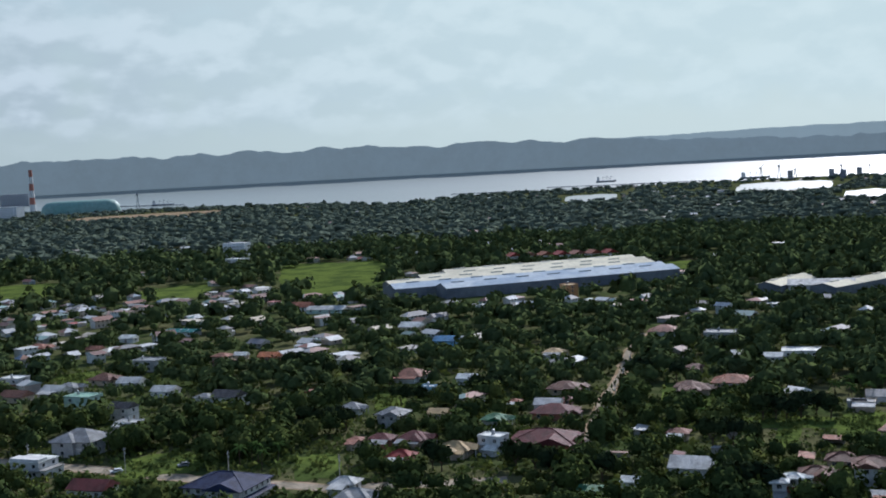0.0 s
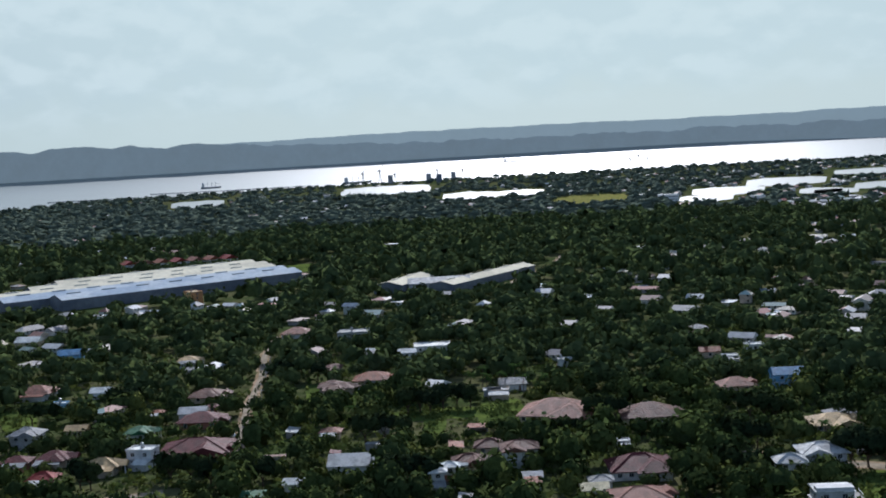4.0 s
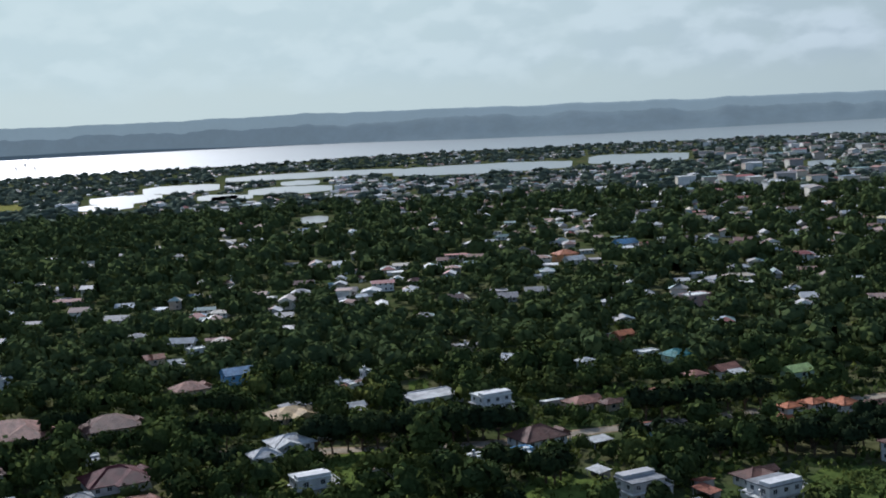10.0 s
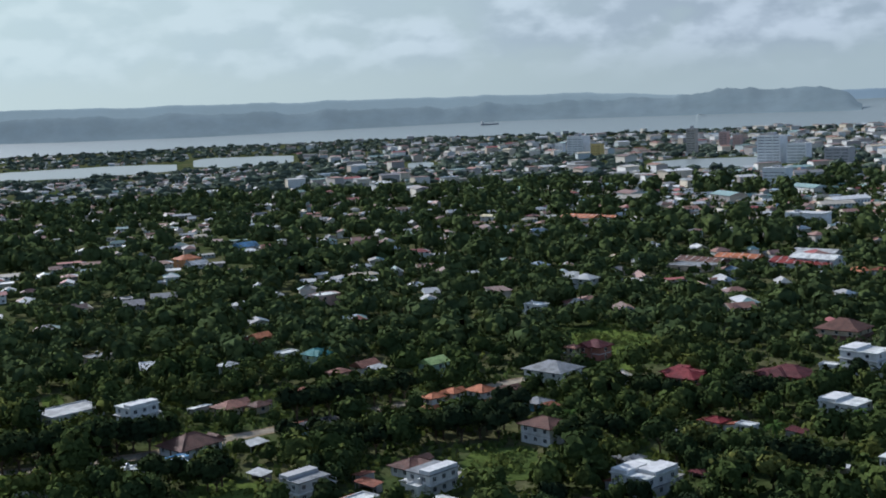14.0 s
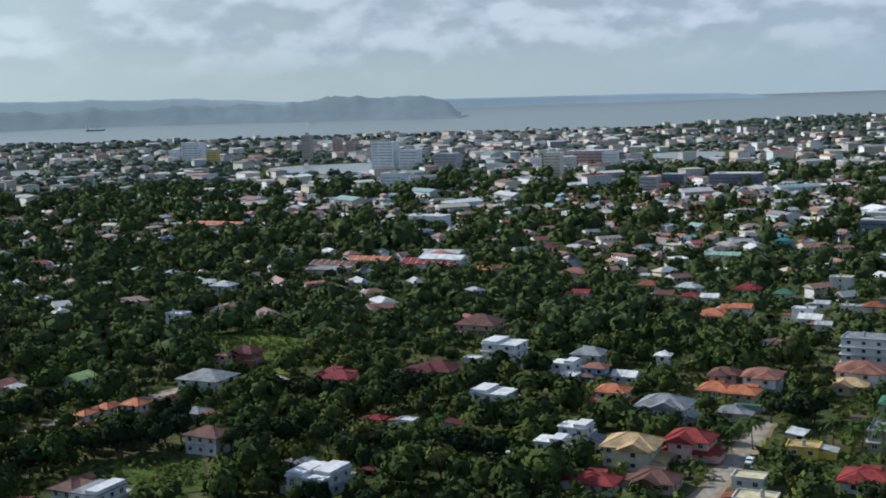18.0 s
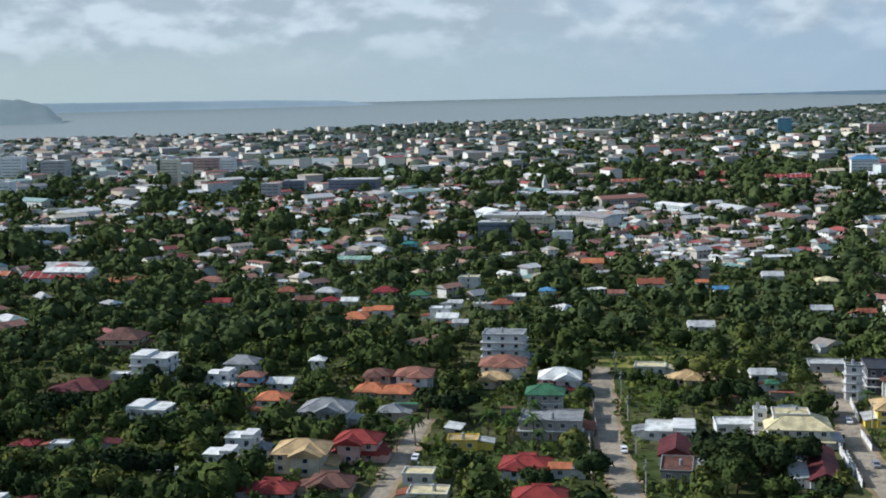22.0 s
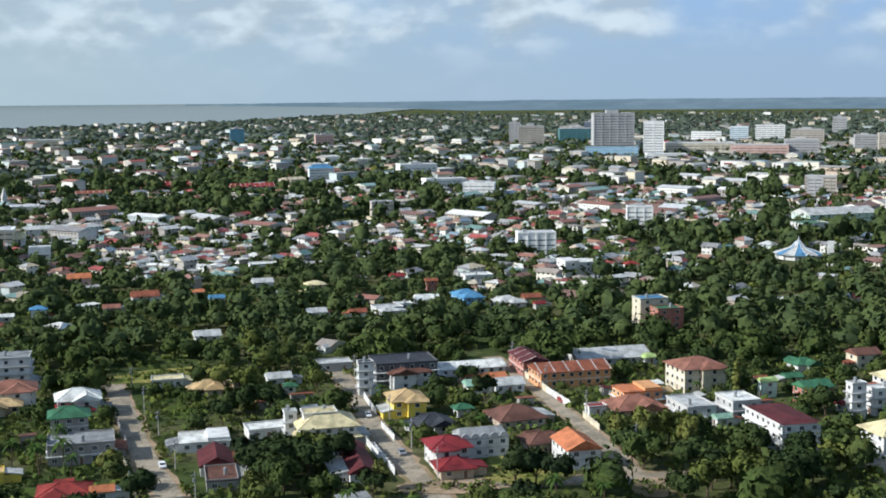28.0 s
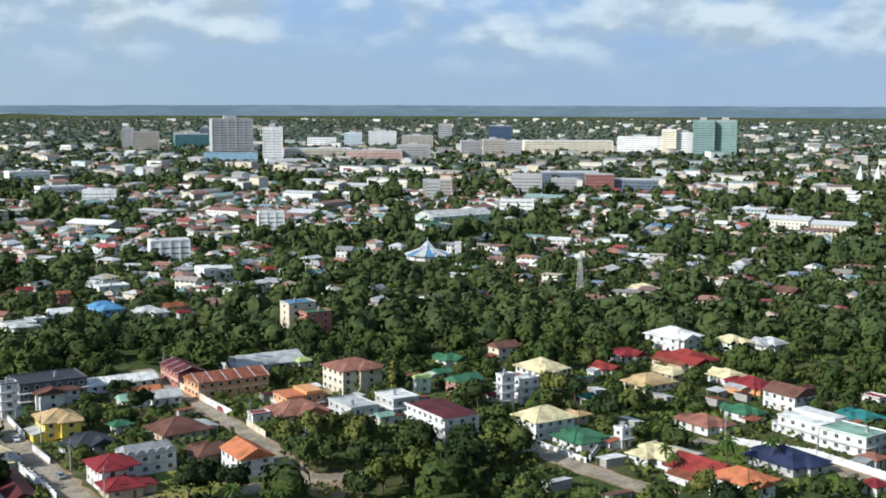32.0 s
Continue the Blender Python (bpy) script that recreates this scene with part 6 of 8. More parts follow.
# The great pale sheds.
SHED_BLUE = material("shed_roof_blue", (0.55, 0.60, 0.62), 0.92, (0.38, 0.45, 0.52), 0.3, 0.03, 0.3, vary=0.12, wear=(0.5, 0.5, 0.48))
SHED_CREAM = material("shed_roof_cream", (0.78, 0.73, 0.56), 0.92, (0.64, 0.60, 0.46), 0.3, 0.03, 0.3, vary=0.12)
SHED_DARK = material("shed_wall", (0.10, 0.12, 0.15), 0.7, (0.16, 0.18, 0.2), 0.3, 0.05, 0.2)


def shed_bays(name, label, x, y, heading, bays, h):
    """Parallel gabled bays from the corner x, y along a heading; each bay is (start, end, width, roof material)."""
    root = tagged(new(name), label, "factory")
    root.matrix_basis = pose(x, y, 0, 0, 0, 90 - heading)
    off = 0.0
    for u0, u1, width, mat in bays:
        walls = Shape().box(u0, u1, off + 0.05, off + width - 0.05, 0, h)
        for u in (u0, u1):
            walls.add([(u, off, h), (u, off + width, h), (u, off + width / 2, h + width * 0.11)], [(0, 1, 2)])
        part("bay_wall", walls.mesh("bay_wall", [SHED_DARK]), root)
        mid, top = off + width / 2, h + width * 0.12
        part("bay_roof", Shape().add([(u0 - 0.6, off - 0.2, h), (u1 + 0.6, off - 0.2, h), (u1 + 0.6, mid, top), (u0 - 0.6, mid, top), (u1 + 0.6, off + width + 0.1, h), (u0 - 0.6, off + width + 0.1, h)], [(0, 1, 2, 3), (3, 2, 4, 5)]).mesh("bay_roof", [mat]), root)
        n = int((u1 - u0) // 26)
        for i in range(n):
            u = u0 + 13 + 26 * i + (off % 17) * 0.5
            part("roof_vent", Shape().box(u - 5, u + 5, mid - 0.5, mid + 0.5, top - 0.3, top + 0.35).box(u - 5.2, u + 5.2, mid - 0.7, mid + 0.7, top + 0.35, top + 0.45, 1).mesh("roof_vent", [STEEL, mat]), root)
        for i in range(int((u1 - u0) // 6)):
            for j in range(int(width // 6) + 1):
                p = root.matrix_basis @ Vector((u0 + 6 * i, off + 6 * j, 0))
                if j == 0:
                    open_sight(p.x, p.y, 5.0, 4.0, 90.0)
                claim(p.x, p.y, 4.0)
        off += width
    return root


factory = shed_bays("factory_shed", "very long pale blue and cream roofed factory shed", 858, 2, 160.0, [(4, 196, 26, SHED_BLUE), (-28, 200, 26, SHED_BLUE), (-24, 204, 26, SHED_CREAM), (10, 212, 28, SHED_CREAM), (40, 214, 28, SHED_CREAM)], 7.8)
for k in range(-2, 42):
    for off in (4, 10, 16, 22, 28):
        p = Vector((858, 2, 0)) + heading_vector(160) * 5 * k - heading_vector(70) * off
        claim(p.x, p.y, 3.5)
shed_bays("long_shed", "long cream-roofed shed among trees", 762, -258, 138.0, [(0, 120, 20, SHED_CREAM)], 6.0)
shed_bays("long_shed", "grey long shed with a pale roof", 786, -228, 128.0, [(0, 60, 22, SHED_CREAM)], 6.0)
gate = house(838, -90, 20, 12, 9, 3, "f", "tan", "orange", "tan square gatehouse before the factory shed")
for k in range(7):
    house(1131 - 2.5 * k, -56 - 15 * k, 20, 15, 12, 3, "g", ("red", "pink", "rust")[k % 3], "white", "red-roofed white house in a row behind the factory")

# Churches.
church_root = tagged(new("church"), "white church under a blue ribbed cone roof", "church")
church_root.matrix_basis = Matrix.LocRotScale((-572, -480, 0), None, (1.0, 1.0, 0.74))
for i in range(12):
    a0, a1 = 2 * math.pi * i / 12, 2 * math.pi * (i + 1) / 12
    part("roof_panel", Shape().add([(15 * math.cos(a0), 15 * math.sin(a0), 4.2), (15 * math.cos(a1), 15 * math.sin(a1), 4.2), (5 * math.cos(a1), 5 * math.sin(a1), 9), (5 * math.cos(a0), 5 * math.sin(a0), 9)], [(0, 1, 2, 3)]).add([(5 * math.cos(a0), 5 * math.sin(a0), 9), (5 * math.cos(a1), 5 * math.sin(a1), 9), (0.4 * math.cos(a1), 0.4 * math.sin(a1), 16), (0.4 * math.cos(a0), 0.4 * math.sin(a0), 16)], [(0, 1, 2, 3)]).mesh("roof_panel", [ROOF["blue"] if i % 2 else ROOF["silver"]]), church_root)
    part("roof_rib", Shape().tube((15 * math.cos(a0), 15 * math.sin(a0), 4.4), (5 * math.cos(a0), 5 * math.sin(a0), 9.2), 0.35, 0.3, 5).tube((5 * math.cos(a0), 5 * math.sin(a0), 9.2), (0, 0, 16.2), 0.3, 0.2, 5).mesh("roof_rib", [WALL["white"]]), church_root)
    part("wall", Shape().tube((13.4 * math.cos(a0), 13.4 * math.sin(a0), 0), (13.4 * math.cos(a0), 13.4 * math.sin(a0), 4.4), 0.5, 0.5, 6).add([(13 * math.cos(a0), 13 * math.sin(a0), 0), (13 * math.cos(a1), 13 * math.sin(a1), 0), (13 * math.cos(a1), 13 * math.sin(a1), 4.3), (13 * math.cos(a0), 13 * math.sin(a0), 4.3)], [(0, 1, 2, 3)]).mesh("wall", [WALL["white"]]), church_root)
part("finial", Shape().tube((0, 0, 16), (0, 0, 19), 0.18, 0.1, 6).box(-0.8, 0.8, -0.1, 0.1, 17.8, 18.1).mesh("finial", [WALL["white"]]), church_root, "white cross on the roof")
claim(-572, -480, 16)
for k in range(9):
    claim(-572 + 0.765 * (14 + 5 * k), -480 + 0.643 * (14 + 5 * k), 13 - k)
bell = tagged(new("bell_tower"), "slim white bell tower beside a church", "tower")
bell.matrix_basis = pose(-560, -447, 0, 0, 0, 40)
part("shaft", Shape().box(-1.8, 1.8, -1.8, 1.8, 0, 11).box(-2.1, 2.1, -2.1, 2.1, 11, 11.6).mesh("shaft", [WALL["white"]]), bell)
part("belfry", Shape().box(-1.7, -1.1, -1.7, 1.7, 11.6, 14).box(1.1, 1.7, -1.7, 1.7, 11.6, 14).box(-2, 2, -2, 2, 14, 14.5).mesh("belfry", [WALL["white"]]), bell)
claim(-560, -447, 5)


def steeple(x, y, z, s, label):
    root = tagged(new("church_steeple"), label, "steeple")
    root.matrix_basis = Matrix.LocRotScale((x, y, z), None, (s, s, s))
    part("shaft", Shape().box(-3.2, 3.2, -3.2, 3.2, 0, 13).box(-3.5, 3.5, -3.5, 3.5, 12.6, 13.2).mesh("shaft", [WALL["white"]]), root)
    part("spire", Shape().add([(-3.0, -3.0, 13.2), (3.0, -3.0, 13.2), (3.0, 3.0, 13.2), (-3.0, 3.0, 13.2), (0, 0, 26)], [(0, 1, 4), (1, 2, 4), (2, 3, 4), (3, 0, 4)]).mesh("spire", [WALL["white"]]), root)
    claim(x, y, 8)


steeple(-288, -1181, 0, 0.72, "slender white church steeple over trees")
steeple(-1446, -489, 0, 1.0, "pale stone church spire over red roofs")
steeple(-1460, -472, 0, 1.0, "pale stone church spire over red roofs")
nave = house(-1425, -520, -20, 46, 18, 2, "s", "red", "pink", "long red-roofed church hall by two spires")

# Lattice mast.
mast = tagged(new("radio_mast"), "thin white lattice radio mast rising from trees", "mast")
mast.matrix_basis = pose(-497, -323, 0)
for i, (a, b) in enumerate(((-1, -1), (1, -1), (1, 1), (-1, 1))):
    part("leg", Shape().tube((a * 1.5, b * 1.5, 0), (a * 0.5, b * 0.5, 24), 0.12, 0.1, 5).mesh("leg", [WALL["white"]]), mast)
for k in range(8):
    z0, z1 = 3.0 * k, 3.0 * k + 3.0
    r0, r1 = 1.5 - z0 / 24, 1.5 - z1 / 24
    br = Shape()
    for (a, b), (c, d) in (((-1, -1), (1, -1)), ((1, -1), (1, 1)), ((1, 1), (-1, 1)), ((-1, 1), (-1, -1))):
        br.tube((a * r0, b * r0, z0), (c * r1, d * r1, z1), 0.06, 0.06, 4).tube((a * r1, b * r1, z1), (c * r1, d * r1, z1), 0.06, 0.06, 4)
    part("brace", br.mesh("brace", [WALL["white"] if k % 2 else WALL["grey"]]), mast)
part("antenna", Shape().tube((0.9, 0, 21), (0.9, 0, 23.5), 0.25, 0.25, 6).tube((-0.9, 0, 20), (-0.9, 0, 22.5), 0.25, 0.25, 6).mesh("antenna", [WALL["white"]]), mast)
claim(-497, -323, 3)

# The power plant and the harbour on the strait.
HARBOUR = material("harbour_steel", (0.16, 0.18, 0.2), 0.6, bump=0)


def scaled_root(name, h, d, label, category):
    at, s = far(h, d)
    root = tagged(new(name), label, category)
    root.matrix_basis = Matrix.LocRotScale(at, Euler((0, 0, radians(-h))), (s, s, s))
    return root


stack = scaled_root("chimney", 69.6, 5000, "tall red and white banded chimney", "chimney")
for k in range(6):
    part("band", Shape().tube((0, 0, 27 * k), (0, 0, 27 * k + 27), 12 - k * 0.9, 11.1 - k * 0.9, 14).mesh("band", [WALL["brick"] if k % 2 else WALL["white"]]), stack)
dome = scaled_root("coal_dome", 71.7, 4150, "long rounded green storage hall", "hall")
hull = Shape()
n = 12
rings = [(-128, 0.1), (-122, 0.62), (-108, 0.9), (-85, 1.0), (85, 1.0), (108, 0.9), (122, 0.62), (128, 0.1)]
hv = [(u, -36 * k * math.cos(math.pi * j / n), 44 * k * math.sin(math.pi * j / n)) for u, k in rings for j in range(n + 1)]
hf = [(i * (n + 1) + j, i * (n + 1) + j + 1, (i + 1) * (n + 1) + j + 1, (i + 1) * (n + 1) + j) for i in range(len(rings) - 1) for j in range(n)]
part("shell", mesh_from("shell", hv, hf, [material("dome_sheet", (0.16, 0.30, 0.26), 0.6, (0.2, 0.32, 0.28), 0.1, 0.02, 0.1)], smooth=True), dome)
part("plinth", Shape().box(-130, 130, -38, 38, -0.5, 3).mesh("plinth", [CONCRETE]), dome)


def jetty(h0, d0, h1, d1, width):
    p, s = far(h0, d0)
    q, _ = far(h1, d1)
    root = tagged(new("jetty"), "long low dark jetty on the strait", "jetty")
    k = int((q - p).length / 40)
    t = (q - p).normalized()
    side = Vector((-t.y, t.x, 0)) * width * s / 2
    v = [p + side, p - side, q - side, q + side]
    deck = Shape().add([tuple(a + Vector((0, 0, 5.0 * s))) for a in v] + [tuple(a + Vector((0, 0, 3.0 * s))) for a in v], [(0, 1, 2, 3), (7, 6, 5, 4), (0, 4, 5, 1), (1, 5, 6, 2), (2, 6, 7, 3), (3, 7, 4, 0)])
    part("deck", deck.mesh("deck", [HARBOUR]), root)
    for i in range(k + 1):
        c = p + (q - p) * i / max(1, k)
        part("pile", Shape().tube(tuple(c + Vector((0, 0, -3 * s))), tuple(c + Vector((0, 0, 3.2 * s))), 1.6 * s, 1.6 * s, 6).mesh("pile", [CONCRETE]), root)


jetty(72.9, 4850, 76.2, 4450, 22)
jetty(93.3, 4040, 97.5, 3900, 16)
jetty(88.8, 3800, 92.8, 3720, 14)
jetty(97.2, 3950, 100.4, 3900, 14)


def ship(h, d, length, turn, label):
    root = scaled_root("cargo_ship", h, d, label, "ship")
    root.matrix_basis = root.matrix_basis @ pose(0, 0, 0, 0, 0, turn)
    a = length / 2
    v = [(-a, -7, -1), (a * 0.8, -7, -1), (a, 0, -1), (a * 0.8, 7, -1), (-a, 7, -1), (-a, -7, 7), (a * 0.8, -7, 7), (a * 1.08, 0, 9), (a * 0.8, 7, 7), (-a, 7, 7)]
    part("hull", Shape().add(v, [(0, 1, 6, 5), (1, 2, 7, 6), (2, 3, 8, 7), (3, 4, 9, 8), (4, 0, 5, 9), (5, 6, 7, 8, 9), (4, 3, 2, 1, 0)]).mesh("hull", [HARBOUR]), root)
    part("bridge", Shape().box(-a * 0.9, -a * 0.65, -6, 6, 7, 19).box(-a * 0.9, -a * 0.7, -7, 7, 19, 22).mesh("bridge", [WALL["white"]]), root)
    for k in (-0.3, 0.1, 0.5):
        part("derrick", Shape().tube((a * k, 0, 7), (a * k, 0, 24), 0.7, 0.5, 6).tube((a * k, 0, 22), (a * k + 12, 0, 15), 0.4, 0.3, 5).mesh("derrick", [HARBOUR]), root)


ship(102.8, 3980, 90, 8, "dark cargo ship moored at the harbour")
ship(110.0, 6900, 95, 0, "dark cargo ship out on the strait")
ship(155.5, 6300, 90, 5, "long cargo ship far out on the strait")
ship(75.3, 4600, 80, 4, "dark ship at the power plant pier")
ship(96.0, 4500, 70, 0, "low dark barge off the shore")


def crane(h, d, tall, label="thin dark harbour crane"):
    root = scaled_root("harbour_crane", h, d, label, "crane")
    part("post", Shape().tube((-5, 0, 0), (0, 0, tall * 0.7), 1.2, 0.9, 6).tube((5, 0, 0), (0, 0, tall * 0.7), 1.2, 0.9, 6).mesh("post", [HARBOUR]), root)
    part("jib", Shape().tube((-8, 0, tall * 0.6), (14, 0, tall), 1.0, 0.5, 6).mesh("jib", [HARBOUR]), root)
    part("cab", Shape().box(-3, 3, -3, 3, tall * 0.6, tall * 0.7).mesh("cab", [HARBOUR]), root)


for h, d, tall in ((74.2, 4450, 75), (103.1, 3830, 52), (103.9, 3820, 60), (104.6, 3820, 40), (106.6, 3800, 50), (115.6, 3950, 50), (116.0, 3960, 62), (116.4, 3950, 48), (107.8, 3820, 44)):
    crane(h, d, tall)

# ---------------------------------------------------------------- street furniture


def car(x, y, turn, paint, label):
    root = tagged(new("car"), label, "car", group="parked cars")
    root.matrix_basis = pose(x, y, 0.06, 0, 0, turn)
    body = [(-2.1, 0.35), (2.1, 0.35), (2.15, 0.8), (1.2, 0.95), (0.6, 1.45), (-1.3, 1.48), (-2.0, 0.98), (-2.15, 0.9)]
    n = len(body)
    v = [(u, s, z) for s in (-0.85, 0.85) for u, z in body]
    part("body", mesh_from("body", v, [tuple(range(n)), tuple(range(2 * n - 1, n - 1, -1))] + [(i, n + i, n + (i + 1) % n, (i + 1) % n) for i in range(n)], [paint]), root)
    part("windscreen", Shape().add([(1.18, -0.75, 0.98), (1.18, 0.75, 0.98), (0.64, 0.7, 1.42), (0.64, -0.7, 1.42)], [(0, 1, 2, 3)]).mesh("windscreen", [GLASS]), root, "dark windscreen", Matrix.Translation((0.02, 0, 0.02)))
    for s in (-1, 1):
        part("side_window", Shape().box(-1.3, 0.7, s * 0.86 - 0.01, s * 0.86 + 0.01, 1.0, 1.38).mesh("side_window", [GLASS]), root)
        for u in (-1.35, 1.35):
            wheel = part("wheel", Shape().tube((u, s * 0.7, 0.33), (u, s * 0.9, 0.33), 0.33, 0.33, 12).mesh("tyre", [WALL["dark"]]), root)
            part("rim", Shape().tube((u, s * 0.88, 0.33), (u, s * 0.92, 0.33), 0.2, 0.2, 10).mesh("rim", [STEEL]), wheel)


PAINT_WHITE = material("car_paint_white", (0.75, 0.76, 0.77), 0.25, bump=0, vary=0.02)
PAINT_GREY = material("car_paint_grey", (0.22, 0.23, 0.25), 0.25, bump=0, vary=0.02)
PAINT_RED = material("car_paint_red", (0.32, 0.03, 0.03), 0.25, bump=0, vary=0.02)
car(376, 73, 110, PAINT_GREY, "grey parked car on a pale concrete road")
car(404, -66, 10, PAINT_WHITE, "white van-like car parked on a lane")
car(-28, -313, 70, PAINT_WHITE, "white car parked in a shaded lane")
car(-27, -305, 74, PAINT_GREY, "dark grey car in a shaded lane")
car(-240, -352, 70, PAINT_GREY, "dark car at the end of a street")
car(-160, -318, 70, PAINT_WHITE, "white car by a garden wall")
car(-146, -277, 72, PAINT_GREY, "grey car beside a white wall")
car(-86, -306, 76, PAINT_WHITE, "white car at the edge of a street")
car(-222, -296, 70, PAINT_RED, "red car beside a street wall")
car(371, 95, 110, PAINT_WHITE, "white car on a wide concrete road")


def garden_wall(x0, y0, x1, y1, tall, colour, label, toothed=False):
    root = tagged(new("garden_wall"), label, "wall", group="garden walls")
    length = math.hypot(x1 - x0, y1 - y0)
    root.matrix_basis = pose(x0, y0, 0, 0, 0, math.degrees(math.atan2(y1 - y0, x1 - x0)))
    part("panel", Shape().box(0, length, -0.1, 0.1, -0.1, tall).mesh("panel", [WALL[colour]]), root)
    for i in range(int(length // 3.2) + 1):
        part("post", Shape().box(3.2 * i - 0.2, 3.2 * i + 0.2, -0.2, 0.2, -0.1, tall + (0.5 if toothed else 0.25)).mesh("post", [WALL[colour]]), root)
        claim(x0 + (x1 - x0) * 3.2 * i / length, y0 + (y1 - y0) * 3.2 * i / length, 0.8)


garden_wall(-145, -297, -136, -270, 2.2, "white", "white toothed garden wall along a street", True)
garden_wall(-142, -285, -134, -262, 2.0, "white", "white garden wall along a street", True)
garden_wall(-287, -147, -289, -123, 2.2, "white", "long white wall beside a lane")
garden_wall(-289, -123, -279, -98, 2.2, "white", "long white wall beside a lane")
garden_wall(-238, -340, -226, -308, 2.4, "cream", "cream street wall before an orange-roofed row")
garden_wall(-226, -308, -219, -288, 2.2, "white", "pale street wall with a gate")
garden_wall(-214, -276, -208, -262, 2.0, "cream", "cream street wall")
garden_wall(-93, -360, -84, -326, 1.8, "raw", "grey block wall beside a street")
garden_wall(-80, -320, -70, -284, 1.8, "cream", "cream garden wall beside a street")
garden_wall(-252, -196, -244, -172, 1.6, "white", "white garden wall with posts")
garden_wall(-163, -318, -172, -340, 2.0, "white", "white garden wall opposite a yellow house")
garden_wall(-157, -305, -152, -290, 1.8, "white", "white garden wall opposite a yellow house")
garden_wall(-246, -172, -258, -176, 1.8, "white", "white garden wall at a green-roofed house")
garden_wall(-170, -224, -180, -219, 1.6, "grey", "low grey wall on a dusty street")


def pole(x, y, turn, tall=9.0):
    root = tagged(new("utility_pole"), "grey concrete utility pole with a crossarm", "pole", group="utility poles")
    root.matrix_basis = pose(x, y, 0, 0, 0, turn)
    part("shaft", Shape().tube((0, 0, 0), (0, 0, tall), 0.17, 0.11, 7).mesh("shaft", [CONCRETE]), root)
    part("crossarm", Shape().box(-1.0, 1.0, -0.06, 0.06, tall - 0.9, tall - 0.75).mesh("crossarm", [STEEL]), root)
    part("transformer", Shape().tube((0.35, 0, tall - 2.6), (0.35, 0, tall - 1.7), 0.25, 0.25, 8).mesh("transformer", [STEEL]), root)


for x0, y0, x1, y1, n in ((-80, -270, -112, -396, 5), (-141, -252, -184, -366, 5), (-200, -238, -244, -350, 4), (383, 130, 345, 15, 4), (405, -75, 560, -105, 5), (-288, -150, -276, -90, 3)):
    for i in range(n):
        pole(x0 + (x1 - x0) * i / (n - 1), y0 + (y1 - y0) * i / (n - 1), math.degrees(math.atan2(y1 - y0, x1 - x0)) + 90)

# ---------------------------------------------------------------- single trees


def crown_mesh(name, seed, k, radius, height, size, mat, lumps=5):
    """A crown of many leaf clumps over several lobes."""
    g = np.random.default_rng(seed)
    at, rad, hei = [(0, 0, height * 0.55)], [radius * 0.72], [height * 0.5]
    for i in range(lumps):
        a = g.uniform(0, 6.28)
        at.append((math.cos(a) * radius * 0.55, math.sin(a) * radius * 0.55, height * g.uniform(0.35, 0.75)))
        rad.append(radius * g.uniform(0.35, 0.55))
        hei.append(height * g.uniform(0.25, 0.38))
    q, nn = clumps(np.array(at), np.array(rad), np.array(hei), k // (lumps + 1), np.full(len(at), size), g, 0.86)
    return mesh_quads(name, q, [mat], None, nn)


def trunk_mesh(name, seed, tall, r, spread):
    g = random.Random(seed)
    s = Shape().tube((0, 0, -0.3), (g.uniform(-0.3, 0.3), g.uniform(-0.3, 0.3), tall), r, r * 0.6, 8)
    for i in range(5):
        a = 2 * math.pi * i / 5 + g.uniform(-0.4, 0.4)
        s.tube((0, 0, tall * g.uniform(0.6, 0.95)), (math.cos(a) * spread, math.sin(a) * spread, tall * g.uniform(1.4, 2.0)), r * 0.45, r * 0.12, 5)
    return s.mesh(name, [BARK])


TREE_KINDS = []
for i, (radius, height, tall, words) in enumerate(((4.2, 6.0, 2.6, "broad dark green mango tree with a dense crown"), (5.2, 6.5, 3.0, "wide spreading green shade tree"), (3.4, 6.2, 2.4, "rounded dark green garden tree"), (3.8, 7.6, 3.4, "tall leafy green tree"), (2.9, 4.8, 2.0, "small bright green garden tree"), (6.0, 6.2, 3.4, "very broad old rain tree"))):
    TREE_KINDS.append((crown_mesh("crown", 40 + i, 800, radius, height, 0.47, MANGO if "dark" in words else LEAVES, 7), trunk_mesh("trunk", i, tall, 0.28, radius * 0.5), tall, words, radius))


tree_count = [0]


def tree(x, y, kind, size, turn):
    tree_count[0] += 1
    crown, trunk, tall, words, radius = TREE_KINDS[kind]
    root = tagged(new("broadleaf_tree"), words, "tree", group="garden trees")
    root.matrix_basis = Matrix.LocRotScale((x, y, 0), Euler((0, 0, turn)), (size, size, size))
    part("trunk", trunk, root)
    part("crown", crown, root, "", Matrix.Translation((0, 0, tall * 0.75)))
    claim(x, y, radius * size * 0.45)


